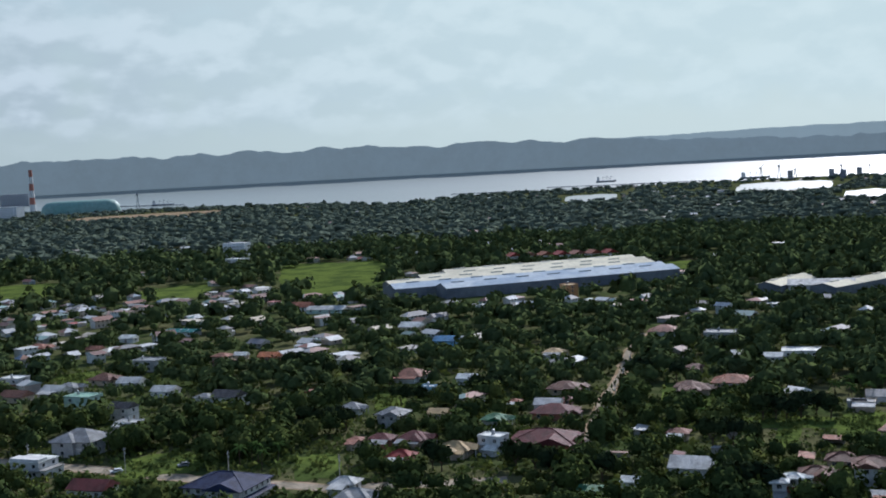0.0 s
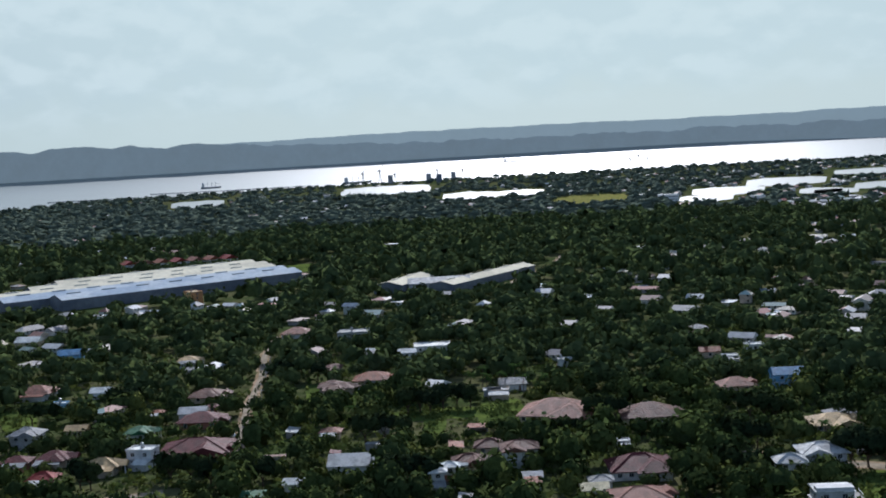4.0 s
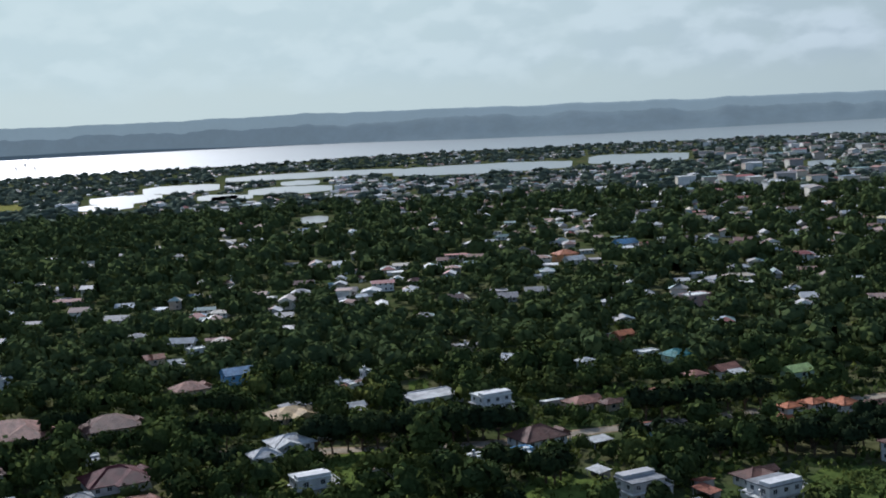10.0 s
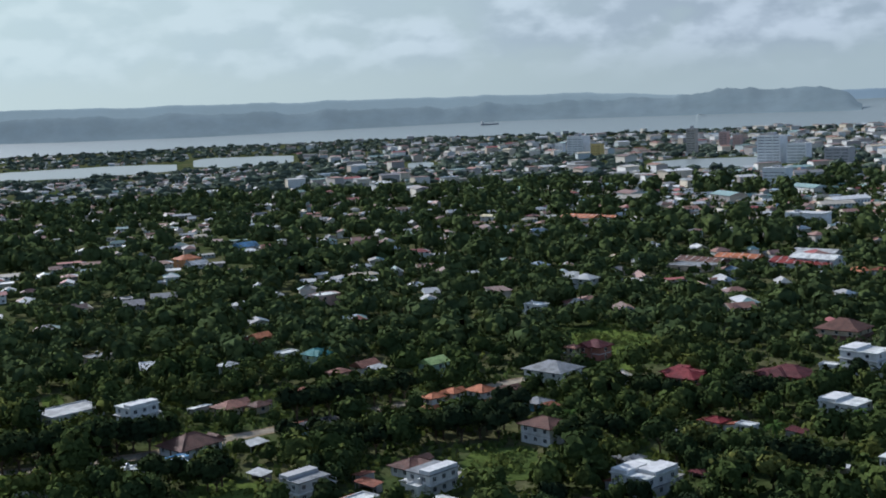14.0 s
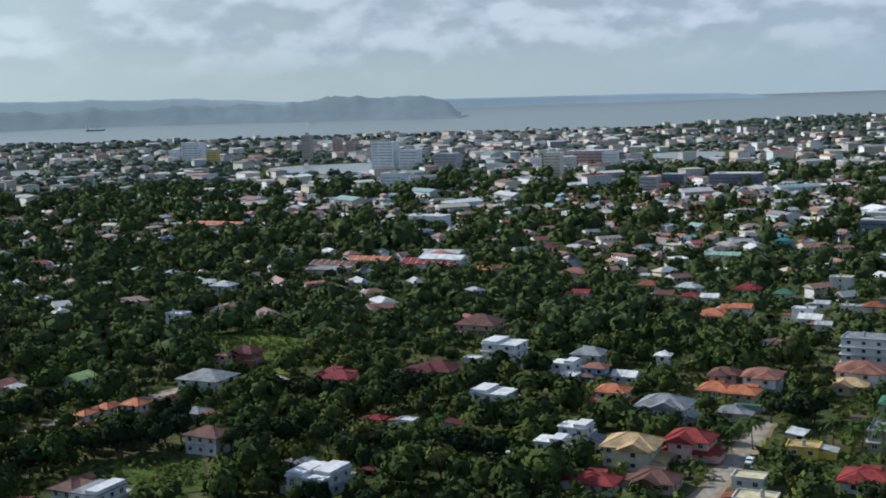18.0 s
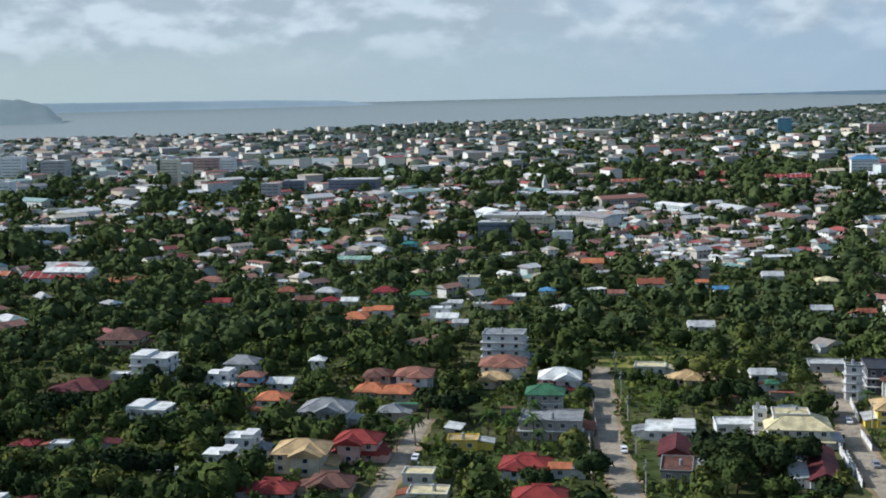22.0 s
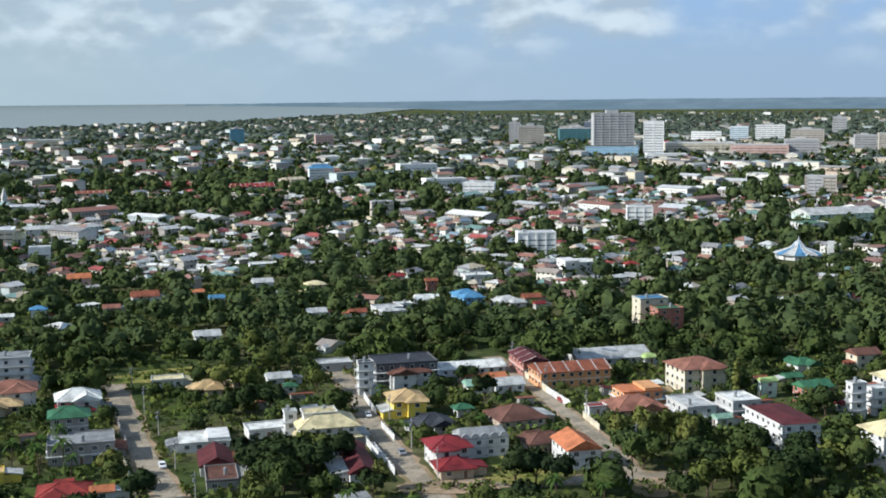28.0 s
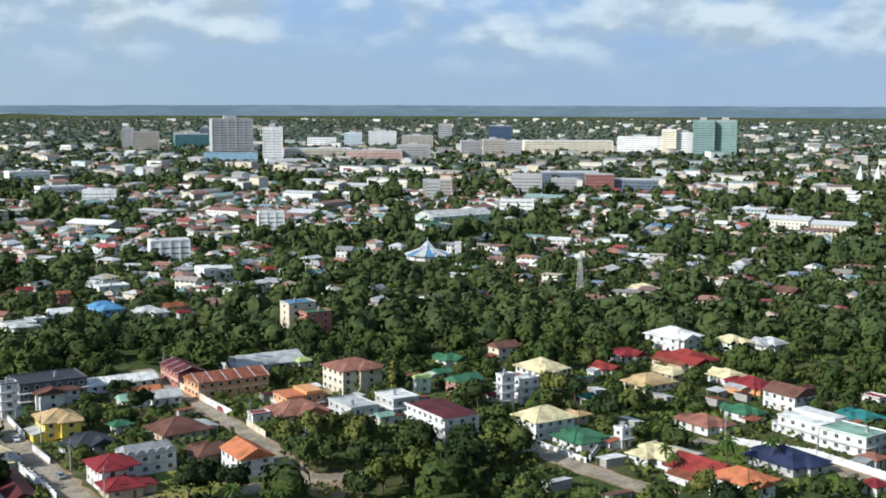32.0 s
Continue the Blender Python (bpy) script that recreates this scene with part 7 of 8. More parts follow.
def frond_quads(seed, n, length, droop):
    g = np.random.default_rng(seed)
    quads = []
    for i in range(n):
        a = 2 * math.pi * i / n + g.uniform(-0.2, 0.2)
        lift = g.uniform(-0.1, 0.9)
        pts = []
        for j in range(6):
            u = j / 5
            pts.append((length * u * math.cos(a) * (1 - 0.12 * u), length * u * math.sin(a) * (1 - 0.12 * u), length * (lift * u - droop * u * u)))
        side = (-math.sin(a), math.cos(a), 0)
        for j in range(5):
            w0, w1 = 0.5 * math.sin(math.pi * (0.1 + 0.85 * j / 5)), 0.5 * math.sin(math.pi * (0.1 + 0.85 * (j + 1) / 5))
            for s in (-1, 1):
                p, q = pts[j], pts[j + 1]
                quads.append([p, q, (q[0] + s * side[0] * w1, q[1] + s * side[1] * w1, q[2] - 0.3 * w1), (p[0] + s * side[0] * w0, p[1] + s * side[1] * w0, p[2] - 0.3 * w0)])
    return np.array(quads)


PALM_CROWNS = [mesh_quads("fronds", frond_quads(60 + i, 15, 3.4 + 0.4 * i, 0.75), [PALM]) for i in range(3)]
PALM_TRUNK = Shape().tube((0, 0, -0.3), (0.25, 0.1, 4.0), 0.22, 0.16, 7).tube((0.25, 0.1, 4.0), (0.35, 0.3, 8.0), 0.16, 0.13, 7).mesh("trunk", [BARK])
BANANA = mesh_quads("leaves", frond_quads(71, 9, 2.4, 0.5), [PALM])


def palm(x, y, size, turn):
    root = tagged(new("coconut_palm"), "slender coconut palm with drooping fronds", "palm", group="coconut palms")
    root.matrix_basis = Matrix.LocRotScale((x, y, 0), Euler((0, 0, turn)), (size, size, size))
    part("trunk", PALM_TRUNK, root)
    part("fronds", PALM_CROWNS[int(turn * 10) % 3], root, "", Matrix.Translation((0.35, 0.3, 8.0)))
    claim(x, y, 1.2)


column_q, column_n = clumps(np.array([(0, 0, 2.0), (0, 0, 5.0), (0, 0, 8.0)]), np.array([1.3, 1.2, 0.8]), np.array([2.0, 2.4, 2.6]), 90, np.array([0.4, 0.4, 0.35]), np.random.default_rng(9))
COLUMN = mesh_quads("crown", column_q, [LEAVES], None, column_n)
for x, y, s in ((319, -257, 1.0), (317.5, -259, 1.1), (315.5, -260, 0.95), (313.5, -261, 1.05), (-272, -266, 1.45), (-274, -269, 1.5), (-270, -263, 1.35)):
    root = tagged(new("columnar_tree"), "narrow dark column-shaped tree beside a house", "tree", group="columnar trees")
    root.matrix_basis = Matrix.LocRotScale((x, y, 0), None, (s, s, s))
    part("crown", COLUMN, root)
    part("trunk", Shape().tube((0, 0, -0.2), (0, 0, 3), 0.15, 0.1, 6).mesh("trunk", [BARK]), root)
    claim(x, y, 1.5)

tr = random.Random(77)
# the big dark trees on the open lots, and the row along the avenue
for x, y, k, s in ((-197, -196, 5, 1.25), (-203, -190, 1, 1.3), (-212, -189, 5, 1.2), (-218, -196, 3, 1.2), (-188, -200, 1, 1.15), (-206, -240, 3, 1.15), (-199, -243, 3, 1.0), (-218, -234, 1, 1.0), (-212, -230, 3, 1.0), (-110, -281, 5, 1.2), (-114, -273, 1, 1.2), (-101, -269, 5, 1.1), (-121, -284, 1, 1.1), (-126, -277, 0, 1.2), (-104, -288, 0, 1.2), (-230, -205, 0, 1.1), (-222, -212, 3, 1.0)):
    tree(x, y, k, s, tr.uniform(0, 6))
# large trees that stand out over the gardens
for x, y, k, s in ((41, -307, 0, 1.12), (47, -309, 0, 1.2), (52, -306, 0, 1.28), (58, -310, 1, 1.12), (64, -312, 1, 1.2), (72, -313, 1, 1.12), (77, -315, 1, 1.2), (44, -348, 1, 0.99), (50, -417, 0, 1.11), (35, -409, 0, 1.12), (38, -412, 0, 1.2), (24, -377, 0, 1.12), (29, -380, 0, 1.2), (67, -379, 0, 1.12), (71, -381, 0, 1.2), (75, -381, 0, 1.12), (80, -383, 0, 1.2), (90, -384, 1, 1.01)):
    tree(x, y, k, s, tr.uniform(0, 6))
for x, y, k, s in ((-43, -350, 0, 1.12), (-38, -354, 0, 1.2), (-50, -351, 0, 1.12), (-47, -354, 0, 1.2), (-71, -304, 1, 0.9), (-70, -372, 1, 0.74), (-39, -291, 1, 0.85)):
    tree(x, y, k, s, tr.uniform(0, 6))
for x, y, k, s in ((-140, -368, 1, 1.12), (-136, -372, 1, 1.2), (-135, -338, 1, 1.12), (-132, -342, 1, 1.2), (-118, -336, 1, 0.94), (-158, -331, 1, 0.73), (-162, -354, 1, 1.02), (-104, -276, 0, 1.12), (-101, -280, 0, 1.2), (-114, -277, 0, 1.12), (-113, -282, 0, 1.2), (-102, -265, 1, 1.03), (-118, -360, 1, 0.74), (-69, -278, 1, 1.03)):
    tree(x, y, k, s, tr.uniform(0, 6))
for x, y, k, s in ((-162, -228, 0, 1.12), (-159, -233, 0, 1.2), (-154, -235, 0, 1.28), (-191, -226, 1, 1.12), (-191, -230, 1, 1.2), (-211, -334, 1, 0.84), (-202, -312, 0, 1.12)):
    tree(x, y, k, s, tr.uniform(0, 6))
for x, y, k, s in ((-200, -195, 0, 1.12), (-198, -201, 0, 1.2), (-193, -203, 0, 1.28), (-208, -188, 0, 1.12), (-206, -194, 0, 1.2), (-201, -196, 0, 1.28), (-199, -207, 1, 1.12), (-197, -213, 1, 1.2), (-218, -191, 1, 1.12), (-216, -233, 1, 1.12), (-214, -239, 1, 1.2), (-300, -209, 1, 1.12), (-299, -216, 1, 1.2), (-282, -187, 1, 1.09), (-275, -231, 1, 1.12)):
    tree(x, y, k, s, tr.uniform(0, 6))
for x, y, k, s in ((139, -317, 0, 1.12), (145, -317, 0, 1.2), (149, -312, 0, 1.28), (155, -312, 0, 1.12), (137, -328, 0, 1.12), (142, -328, 0, 1.2), (146, -324, 0, 1.28), (167, -292, 0, 1.12), (175, -289, 0, 1.2), (95, -298, 1, 1.12), (105, -297, 1, 1.2), (81, -317, 1, 1.12), (89, -317, 1, 1.2), (114, -375, 0, 1.12), (122, -375, 0, 1.2), (157, -311, 0, 1.12), (165, -309, 0, 1.2), (109, -312, 0, 1.12), (115, -313, 0, 1.2), (180, -292, 0, 1.12), (186, -291, 0, 1.2)):
    tree(x, y, k, s, tr.uniform(0, 6))
for x, y, k, s in ((301, -216, 0, 1.12), (307, -211, 0, 1.2), (205, -245, 0, 1.12), (209, -244, 0, 1.2), (190, -246, 0, 1.12), (193, -246, 0, 1.2), (221, -224, 1, 1.12), (229, -219, 1, 1.2), (207, -231, 1, 1.12), (214, -228, 1, 1.2), (331, -241, 0, 1.12), (335, -239, 0, 1.2), (336, -234, 0, 1.28)):
    tree(x, y, k, s, tr.uniform(0, 6))
for x, y, k, s in ((476, -34, 0, 1.12), (478, -29, 0, 1.2), (462, -2, 0, 1.12), (464, 4, 0, 1.2), (516, 13, 0, 1.12), (518, 20, 0, 1.2), (515, 25, 0, 1.28), (426, 33, 0, 1.12), (428, 37, 0, 1.2), (421, 22, 0, 1.12), (423, 27, 0, 1.2), (354, -17, 0, 1.12), (356, -14, 0, 1.2), (349, -47, 0, 1.12), (352, -41, 0, 1.2), (337, -57, 0, 1.12), (340, -52, 0, 1.2), (333, -67, 0, 1.12), (337, -61, 0, 1.2), (505, -101, 0, 1.12), (494, -114, 0, 1.08), (566, 55, 0, 1.12), (568, 61, 0, 1.2), (565, 66, 0, 1.28)):
    tree(x, y, k, s, tr.uniform(0, 6))
for x, y, k, s in ((532, 34, 0, 1.12), (534, 43, 0, 1.2)):
    tree(x, y, k, s, tr.uniform(0, 6))
for x, y, k, s in ((406, -156, 0, 1.12), (410, -152, 0, 1.2), (409, -146, 0, 1.28), (405, -140, 0, 1.12), (409, -137, 0, 1.2), (408, -132, 0, 1.28), (367, -120, 0, 1.12), (371, -114, 0, 1.2), (370, -107, 0, 1.28), (345, -175, 0, 0.72), (349, -171, 0, 0.72), (349, -166, 0, 0.72), (353, -162, 0, 0.72), (358, -194, 0, 1.12), (363, -188, 0, 1.2), (308, -112, 0, 1.12), (312, -107, 0, 1.2), (311, -102, 0, 1.28), (270, -196, 0, 1.12), (276, -192, 0, 1.2)):
    tree(x, y, k, s, tr.uniform(0, 6))
for x, y, k, s in ((63, -291, 1, 1.12), (69, -292, 1, 1.2), (53, -295, 1, 1.12), (59, -296, 1, 1.2), (81, -306, 1, 1.12), (104, -323, 0, 1.12), (111, -323, 0, 1.2), (79, -370, 0, 1.12), (84, -371, 0, 1.2), (101, -371, 0, 1.12), (108, -372, 0, 1.2)):
    tree(x, y, k, s, tr.uniform(0, 6))
for x, y, k, s in ((180, -287, 0, 1.28), (193, -286, 0, 1.2), (162, -305, 0, 1.28), (153, -318, 0, 1.28), (144, -345, 0, 1.12), (149, -345, 0, 1.2), (192, -251, 0, 1.12)):
    tree(x, y, k, s, tr.uniform(0, 6))
for i in range(14):
    f = i / 13
    tree(271 + -38 * f, -229 + -48 * f, 0, tr.uniform(1.25, 1.5), tr.uniform(0, 6))
for i in range(8):
    f = i / 7
    tree(212 + -22 * f, -318 + -34 * f, 0, tr.uniform(1.15, 1.4), tr.uniform(0, 6))
for x, y in ((372, 46), (369, 52), (375, 40), (366, 44), (380, 50), (427, -170), (432, -178), (424, -184), (440, -186), (436, -166), (420, -192), (446, -174), (410, -120), (405, -110), (-60, -330), (-64, -322), (-56, -318), (-68, -336), (-52, -330), (-30, -326), (-24, -322), (-250, -150), (-246, -146), (-262, -138), (-270, -128), (300, -240), (120, -330), (60, -330), (40, -350)):
    palm(x, y, tr.uniform(0.75, 1.05), tr.uniform(0, 6))


def outbuilding(x, y, turn, w, d, roof, label):
    """A shed or carport with a sloping sheet roof on posts and a back wall."""
    root = tagged(new("outbuilding"), label, "shed", group="garden sheds")
    root.matrix_basis = pose(x, y, 0, 0, 0, turn)
    a, b = w / 2, d / 2
    part("wall", Shape().box(-a, a, b - 0.15, b, -0.1, 2.5).box(-a, -a + 0.15, -b * 0.3, b - 0.15, -0.1, 2.3).box(a - 0.15, a, -b * 0.3, b - 0.15, -0.1, 2.3).mesh("wall", [WALL["raw"]]), root)
    part("post", Shape().box(-a, -a + 0.14, -b, -b + 0.14, -0.1, 2.1).box(a - 0.14, a, -b, -b + 0.14, -0.1, 2.1).mesh("post", [CONCRETE]), root)
    part("roof", Shape().add([(-a - 0.4, -b - 0.4, 2.1), (a + 0.4, -b - 0.4, 2.1), (a + 0.4, b + 0.3, 2.65), (-a - 0.4, b + 0.3, 2.65), (-a - 0.4, -b - 0.4, 2.02), (a + 0.4, -b - 0.4, 2.02), (a + 0.4, b + 0.3, 2.57), (-a - 0.4, b + 0.3, 2.57)], [(0, 1, 2, 3), (7, 6, 5, 4), (0, 4, 5, 1), (1, 5, 6, 2), (2, 6, 7, 3), (3, 7, 4, 0)]).mesh("roof", [ROOF[roof]]), root)
    claim(x, y, max(a, b))
    open_sight(x, y, max(a, b), 2.2, 20.0)


# gardens with palms along the streets
for h, d in polar_spots(262, 400, 36.0, 186.0, 246.0):
    p, _ = far(h, d)
    if is_free(p.x, p.y, 1.5) and tr.random() < 0.8:
        palm(p.x, p.y, tr.uniform(0.55, 0.9), tr.uniform(0, 6))
sheds = 0
for h, d in polar_spots(262, 440, 17.0, 100.0, 250.0):
    p, _ = far(h, d)
    if sheds < 75 and tr.random() < (0.75 if h > 185 else 0.25) and is_free(p.x, p.y, 4.0):
        colour = tr.choice(["silver", "grey", "rust", "silver", "white", "maroon", "brown", "green"])
        outbuilding(p.x, p.y, -18 + 90 * tr.randrange(4) + tr.uniform(-6, 6), tr.uniform(4, 8), tr.uniform(3, 5), colour, {"silver": "pale", "rust": "rusty red", "brown": "brown"}.get(colour, colour) + " sheet-roofed open shed beside a garden")
        sheds += 1
for h, d in polar_spots(255, 405, 11.5):
    if tree_count[0] >= 298:
        break
    p, _ = far(h, d)
    a, b = density(h, d)
    room = room_over(p.x, p.y, 2.5)
    if tr.random() > b * 0.85 or not is_free(p.x, p.y, 2.0) or room < 3.5:
        continue
    if tr.random() < 0.08 and room > 9.0:
        palm(p.x, p.y, tr.uniform(0.6, 1.0), tr.uniform(0, 6))
    else:
        tree(p.x, p.y, tr.choice([0, 0, 1, 2, 2, 3, 3, 4, 4, 5]), min(tr.uniform(0.75, 1.3), room / 8.5), tr.uniform(0, 6))



FILL_WALLS = material("town_walls", (0.6, 0.58, 0.54), 0.85, grain=0.5, bump=0, vary=0.2, islands=[(0.60, 0.59, 0.55), (0.40, 0.38, 0.35), (0.58, 0.52, 0.40), (0.70, 0.70, 0.66), (0.32, 0.30, 0.28), (0.50, 0.42, 0.33), (0.46, 0.52, 0.51), (0.62, 0.59, 0.50)])
FILL_ROOFS = material("town_roofs", (0.5, 0.3, 0.25), 0.7, grain=0.35, bump=0, vary=0.25, islands=[(0.27, 0.06, 0.05), (0.32, 0.33, 0.33), (0.26, 0.13, 0.09), (0.48, 0.48, 0.46), (0.15, 0.09, 0.07), (0.30, 0.30, 0.29), (0.27, 0.15, 0.10), (0.19, 0.19, 0.19), (0.12, 0.20, 0.18), (0.46, 0.39, 0.27), (0.50, 0.50, 0.47), (0.23, 0.055, 0.05), (0.24, 0.13, 0.10), (0.18, 0.24, 0.29), (0.24, 0.21, 0.18), (0.20, 0.12, 0.10)])
FILL_PALE = material("village_roofs", (0.5, 0.5, 0.5), 0.72, grain=0.35, bump=0, vary=0.25, islands=[(0.46, 0.47, 0.47), (0.31, 0.30, 0.28), (0.18, 0.10, 0.08), (0.62, 0.62, 0.59), (0.24, 0.11, 0.08), (0.42, 0.38, 0.30), (0.42, 0.43, 0.42), (0.22, 0.21, 0.21), (0.20, 0.30, 0.28)])


def block_quads(x, y, z, turn, w, d, h, rise, hip, over, s):
    """Walls and roof of one plain building, as quads, and their material numbers (0 wall, 1 roof, 2 glass)."""
    c, sn = math.cos(turn), math.sin(turn)

    def at(a, b, u):
        return (x + (a * c - b * sn) * s, y + (a * sn + b * c) * s, z + u * s)

    a, b = w / 2, d / 2
    quads, idx = [], []
    for (p, q) in (((-a, -b), (a, -b)), ((a, -b), (a, b)), ((a, b), (-a, b)), ((-a, b), (-a, -b))):
        quads.append([at(*p, 0), at(*q, 0), at(*q, h), at(*p, h)])
        idx.append(0)
    a, b, e = a + over, b + over, h - 0.1
    r = a - hip * b
    if rise < 0.3:
        quads.append([at(-a, -b, h + rise), at(a, -b, h + rise), at(a, b, h + rise), at(-a, b, h + rise)])
        idx.append(1)
    else:
        top = h + rise
        quads += [[at(-a, -b, e), at(a, -b, e), at(r, 0, top), at(-r, 0, top)], [at(a, b, e), at(-a, b, e), at(-r, 0, top), at(r, 0, top)],
                  [at(a, -b, e), at(a, b, e), at(r, 0.05, top), at(r, -0.05, top)], [at(-a, b, e), at(-a, -b, e), at(-r, -0.05, top), at(-r, 0.05, top)]]
        idx += [1, 1, 1, 1] if hip > 0.1 else [1, 1, 0, 0]
    return quads, idx, at


def fill_houses():
    quads, idx = [], []
    count = 0
    for d0, d1, spacing in ((420, 1400, 13.5), (1400, 3000, 16.0), (3000, 9000, 21.0)):
        for h, d in polar_spots(d0, d1, spacing):
            if d > lerp_table(SHORE, h) * 0.985:
                continue
            if d < 560 and rng.random() < 0.72:
                continue
            a, b = density(min(255.0, max(64.0, h + rng.normal() * 5.0)), d * rng.uniform(0.9, 1.1))
            patch = noise.noise(Vector((math.sin(radians(h)) * d * 0.006, math.cos(radians(h)) * d * 0.006, 7.0)))
            if rng.random() > a * (1.0 + 1.8 * patch) * (0.85 if d < 1500 else 1.0):
                continue
            p, s = far(h, d)
            if not is_free(p.x, p.y, 7):
                continue
            turn = radians(28.0 + 20.0 * math.sin(p.x * 0.002) + 90.0 * rng.integers(0, 2) + rng.uniform(-8, 8))
            w, dp = rng.uniform(6, 14) * rng.choice([0.8, 1.0, 1.3]), rng.uniform(5, 10)
            hh = 2.6 * (1 + (rng.random() < 0.25))
            rise, hip = rng.uniform(1.2, 2.4), (1.0 if rng.random() < 0.5 else 0.0)
            hall = False
            if d > 1300 and h > 146 and rng.random() < 0.12 + 0.08 * (d > 2200):
                w, dp, hh, rise, hip = rng.uniform(14, 34), rng.uniform(12, 24), rng.uniform(6, 15), rng.choice([0.2, 0.2, 2.0]), 0.0
            elif 850 < d < 1600 and h > 160 and rng.random() < 0.05:
                w, dp, hh, rise, hip, hall = rng.uniform(22, 44), rng.uniform(13, 20), rng.uniform(5, 8), rng.uniform(1.4, 3.0), 0.0, True
            elif rng.random() < 0.14:
                rise, hip = 0.15, 0.0
            q, i, at = block_quads(p.x, p.y, p.z, turn, w, dp, hh, rise, hip, 0.9, s)
            pale = hall or (h < 146 and rng.random() < 0.5) or rng.random() < (0.15 if d < 1400 else 0.35)
            idx += [3 if (k == 1 and pale) else k for k in i]
            quads += q
            if d < 1300:
                for f in range(int(hh // 2.6)):
                    for side in (-1, 1):
                        for k in range(int(w // 3.2)):
                            u = -w / 2 + 1.6 + 3.2 * k
                            quads.append([at(u - 0.6, side * (dp / 2 + 0.06), 1.0 + 3 * f), at(u + 0.6, side * (dp / 2 + 0.06), 1.0 + 3 * f), at(u + 0.6, side * (dp / 2 + 0.06), 2.2 + 3 * f), at(u - 0.6, side * (dp / 2 + 0.06), 2.2 + 3 * f)])
                            idx.append(2)
            if rng.random() < 0.4 and d < 2000:
                e = rng.choice([-1, 1])
                u = rng.uniform(0.3, 0.7) * w / 2
                q, i, _ = block_quads(*at(e * u, -dp / 2 - 1.2, 0)[:2], p.z, turn + math.pi / 2, rng.uniform(3, 6), rng.uniform(3, 5), 2.5, 0.8, 0.0, 0.4, s)
                quads += q
                idx += [3 if k == 1 else k for k in i]
            claim(p.x, p.y, (w + dp) / 4 * s)
            if d < 1300:
                open_sight(p.x, p.y, w / 2, hh, 24.0, rng.uniform(0.9, 1.6))
            count += 1
    # the crowded quarter of small huts
    for h, d in polar_spots(690, 785, 8.5, 198.2, 203.2):
        p, s = far(h, d)
        if is_free(p.x, p.y, 2.5):
            w, dp = rng.uniform(4.5, 8), rng.uniform(4, 6)
            q, i, _ = block_quads(p.x, p.y, 0.0, radians(28 + 90 * rng.integers(0, 2) + rng.uniform(-12, 12)), w, dp, rng.uniform(2.4, 3.4), rng.uniform(0.5, 1.2), 0.0, 0.4, 1.0)
            quads += q
            idx += [3 if k == 1 else k for k in i]
            claim(p.x, p.y, 2.5)
    me = mesh_quads("distant_houses", np.array(quads), [FILL_WALLS, FILL_ROOFS, GLASS, FILL_PALE], np.array(idx))
    tagged(new("distant_houses", me), "crowded small houses with rusty, red and pale sheet roofs", "houses", kind="stuff")


fill_houses()


def fill_trees(name, d0, d1, spacing, size, k, clump, label, flat=1.0, lift=2.2, core=0.0, facets=(6, 3), leaves=CANOPY):
    at, rad, hei = [], [], []
    for h, d in polar_spots(d0, d1, spacing):
        if d > lerp_table(SHORE, h) * 0.99:
            continue
        a, b = density(min(255.0, max(64.0, h + rng.normal() * 5.0)), d * rng.uniform(0.9, 1.1))
        g = noise.noise(Vector((math.sin(radians(h)) * d * 0.011, math.cos(radians(h)) * d * 0.011, 2.0)))
        if rng.random() > b * (1.0 + 0.55 * g):
            continue
        p, s = far(h, d)
        r = size * rng.choice([0.55, 0.7, 0.85, 1.0, 1.25]) * rng.uniform(0.85, 1.15) * s
        if not is_free(p.x, p.y, r * 0.5):
            continue
        tall = r * rng.uniform(0.75, 1.2) * flat
        raised = rng.uniform(0.0, lift) * s
        room = room_over(p.x, p.y, r * 0.6) if d < 1300 else 99.0
        if tall * 1.7 + raised > room:
            tall, raised = room / 1.75, 0.0
            r = min(r, tall * 1.25)
            if tall < 0.9:
                continue
        at.append((p.x, p.y, p.z + tall * 0.75 + raised))
        rad.append(r)
        hei.append(tall)
    q, nn = clumps(np.array(at), np.array(rad), np.array(hei), k, np.array(rad) * clump, rng, core, facets)
    me = mesh_quads(name, q, [leaves], None, nn)
    tagged(new(name, me), label, "trees", kind="stuff")


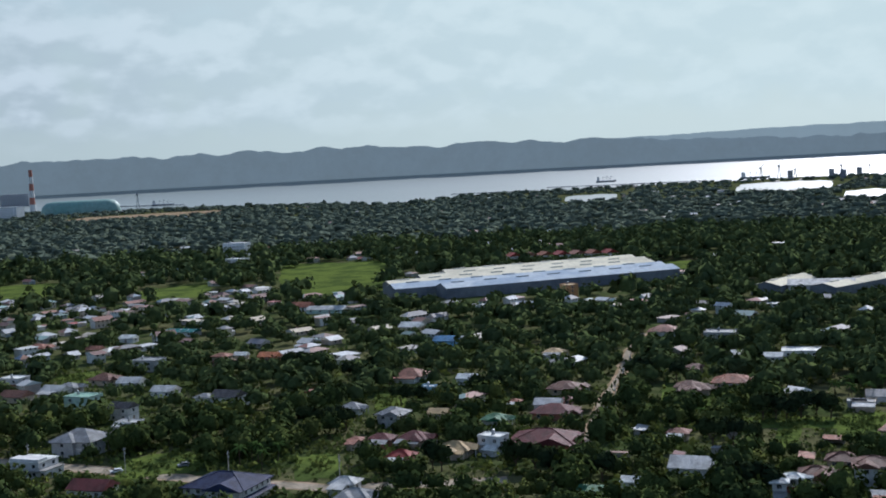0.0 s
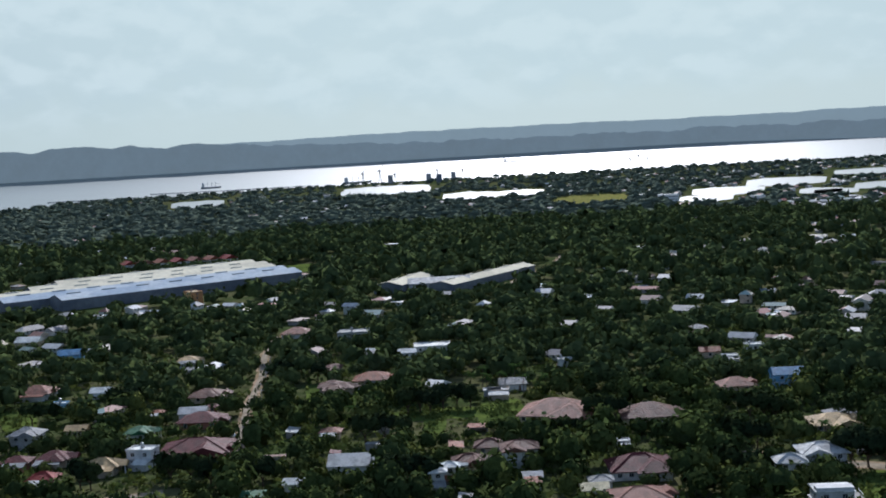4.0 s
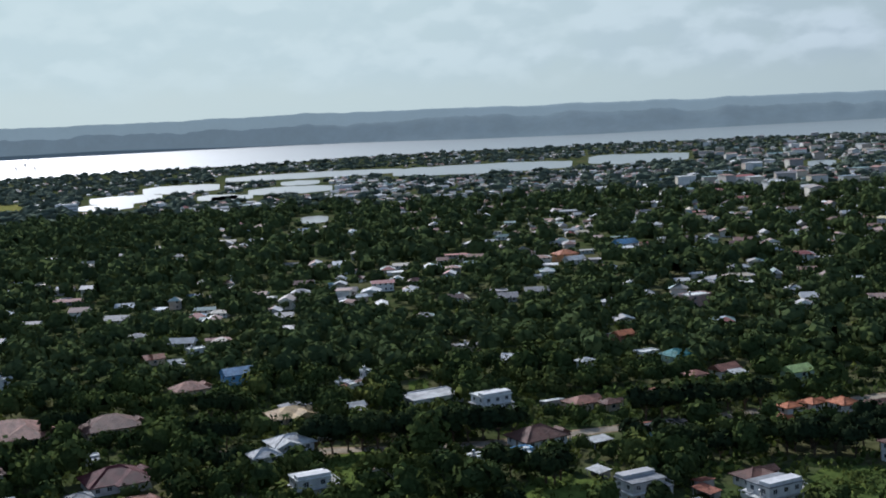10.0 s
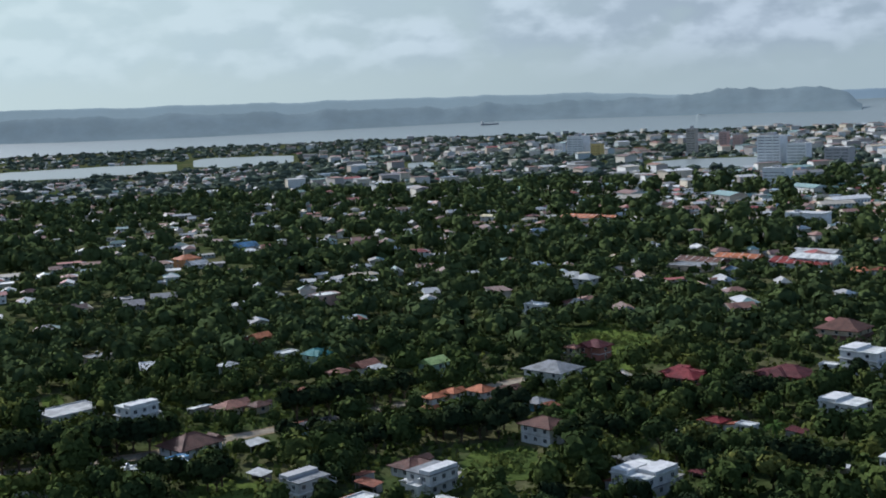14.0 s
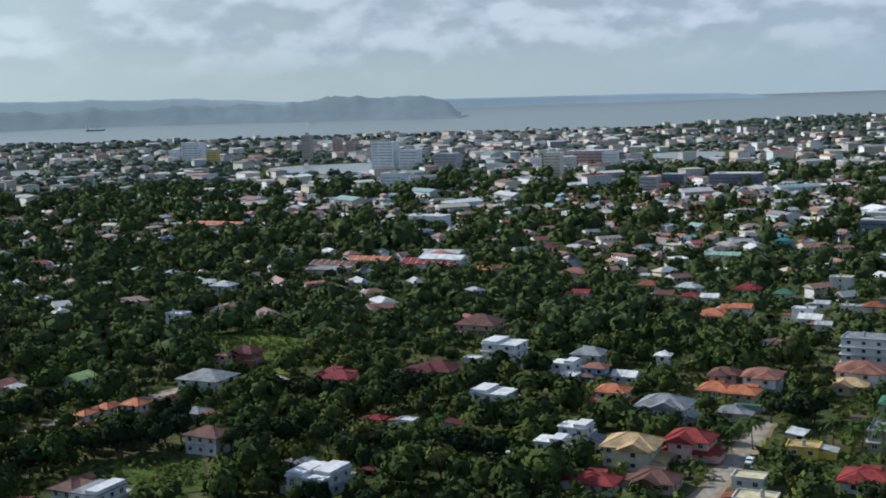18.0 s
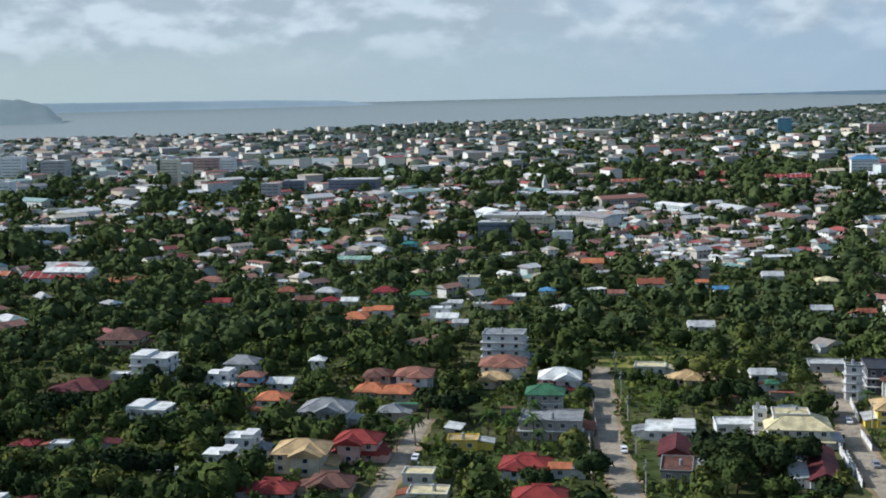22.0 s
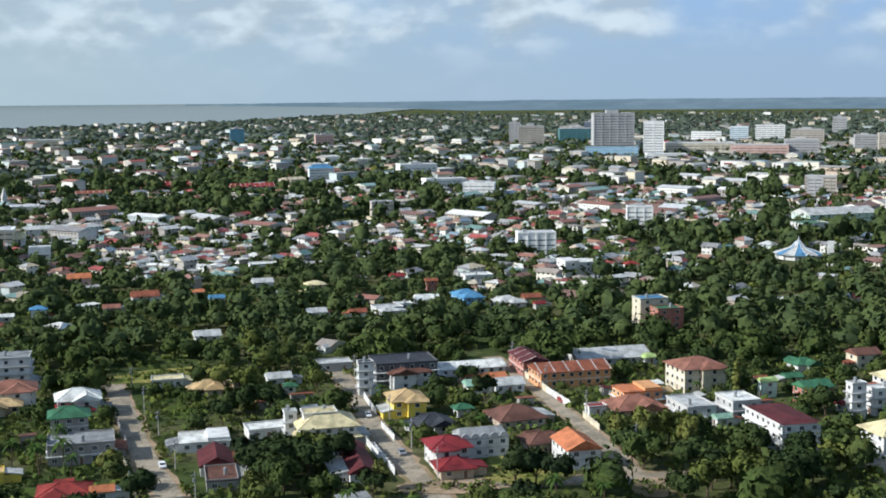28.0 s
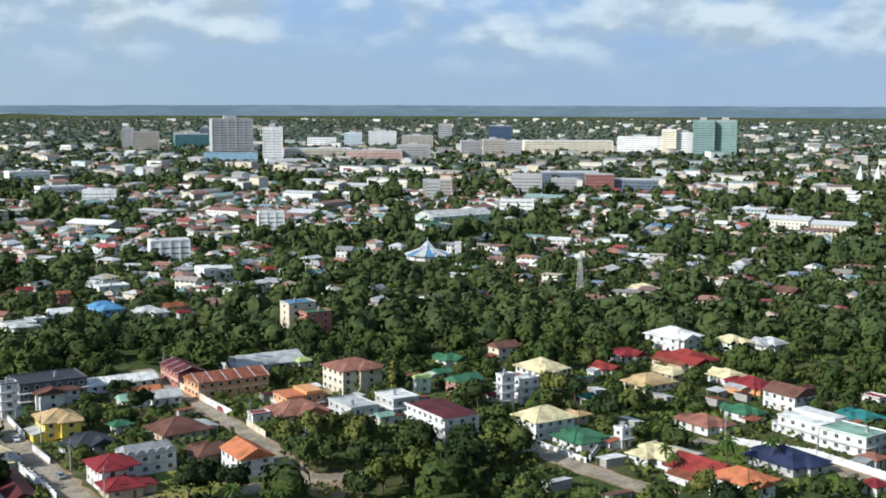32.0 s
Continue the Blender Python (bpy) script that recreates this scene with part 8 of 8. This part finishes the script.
fill_trees("town_trees", 250, 470, 8.5, 5.4, 140, 0.135, "dense dark green broad-leaved tree crowns between houses", core=0.84)
fill_trees("grove_trees", 470, 760, 10.0, 6.0, 48, 0.2, "dense dark green tree crowns between gardens", 0.85, core=0.88, facets=(6, 2), leaves=HAZED_WOODS)
fill_trees("wood_trees", 760, 1500, 12.5, 7.4, 24, 0.25, "dark green woods and gardens of mixed trees", core=0.9, facets=(6, 2), leaves=HAZED_WOODS)
fill_trees("far_woods", 1500, 9000, 19.0, 10.5, 4, 0.3, "far coconut and mangrove woods along the coast plain, greyed by painted haze", 0.45, 1.0, core=1.12, facets=(5, 2), leaves=HAZED_COAST)


def yard_trees(name, d0, d1, spacing, size, k, clump, h0):
    """Small trees squeezed between close-set houses."""
    at, rad, hei = [], [], []
    for h, d in polar_spots(d0, d1, spacing, h0, 257.0):
        p, s = far(h, d)
        if d > lerp_table(SHORE, h) * 0.98 or rng.random() > 0.75 or not is_free(p.x, p.y, size * 0.3):
            continue
        r = size * rng.uniform(0.6, 1.3) * s
        at.append((p.x, p.y, p.z + r * 0.9))
        rad.append(r)
        hei.append(r * rng.uniform(0.8, 1.4))
    q, nn = clumps(np.array(at), np.array(rad), np.array(hei), k, np.array(rad) * clump, rng)
    tagged(new(name, mesh_quads(name, q, [CANOPY], None, nn)), "small dark green trees between close-set houses", "trees", kind="stuff")


yard_trees("yard_trees", 640, 1450, 11.0, 2.9, 9, 0.5, 150.0)
yard_trees("street_trees", 1450, 2900, 19.0, 5.0, 7, 0.55, 192.0)


def shrubs():
    """Low garden growth and hedges between the houses."""
    at, rad, hei = [], [], []
    for h, d in np.concatenate([polar_spots(250, 430, 3.7), polar_spots(430, 640, 5.6)]):
        p, s = far(h, d)
        g = noise.noise(Vector((p.x * 0.03, p.y * 0.03, 9.0)))
        if rng.random() > 0.86 + 0.5 * g or not is_free(p.x, p.y):
            continue
        r = rng.uniform(0.9, 2.5)
        at.append((p.x, p.y, r * 0.35))
        rad.append(r)
        hei.append(r * rng.uniform(0.6, 1.0))
    for x, y, rx, ry, c, sn, lift in meadows:
        for i in range(int(rx * ry * 0.35)):
            u, v, r = rng.normal() * rx * 0.5, rng.normal() * ry * 0.5, rng.uniform(0.5, 1.5)
            at.append((x + u * c - v * sn, y + u * sn + v * c, lift + r * 0.3))
            rad.append(r)
            hei.append(r * 0.7)
    q, nn = clumps(np.array(at), np.array(rad), np.array(hei), 7, np.array(rad) * 0.42, rng)
    tagged(new("garden_shrubs", mesh_quads("garden_shrubs", q, [GARDEN], None, nn)), "low green garden shrubs and hedges", "shrubs", kind="stuff")


shrubs()
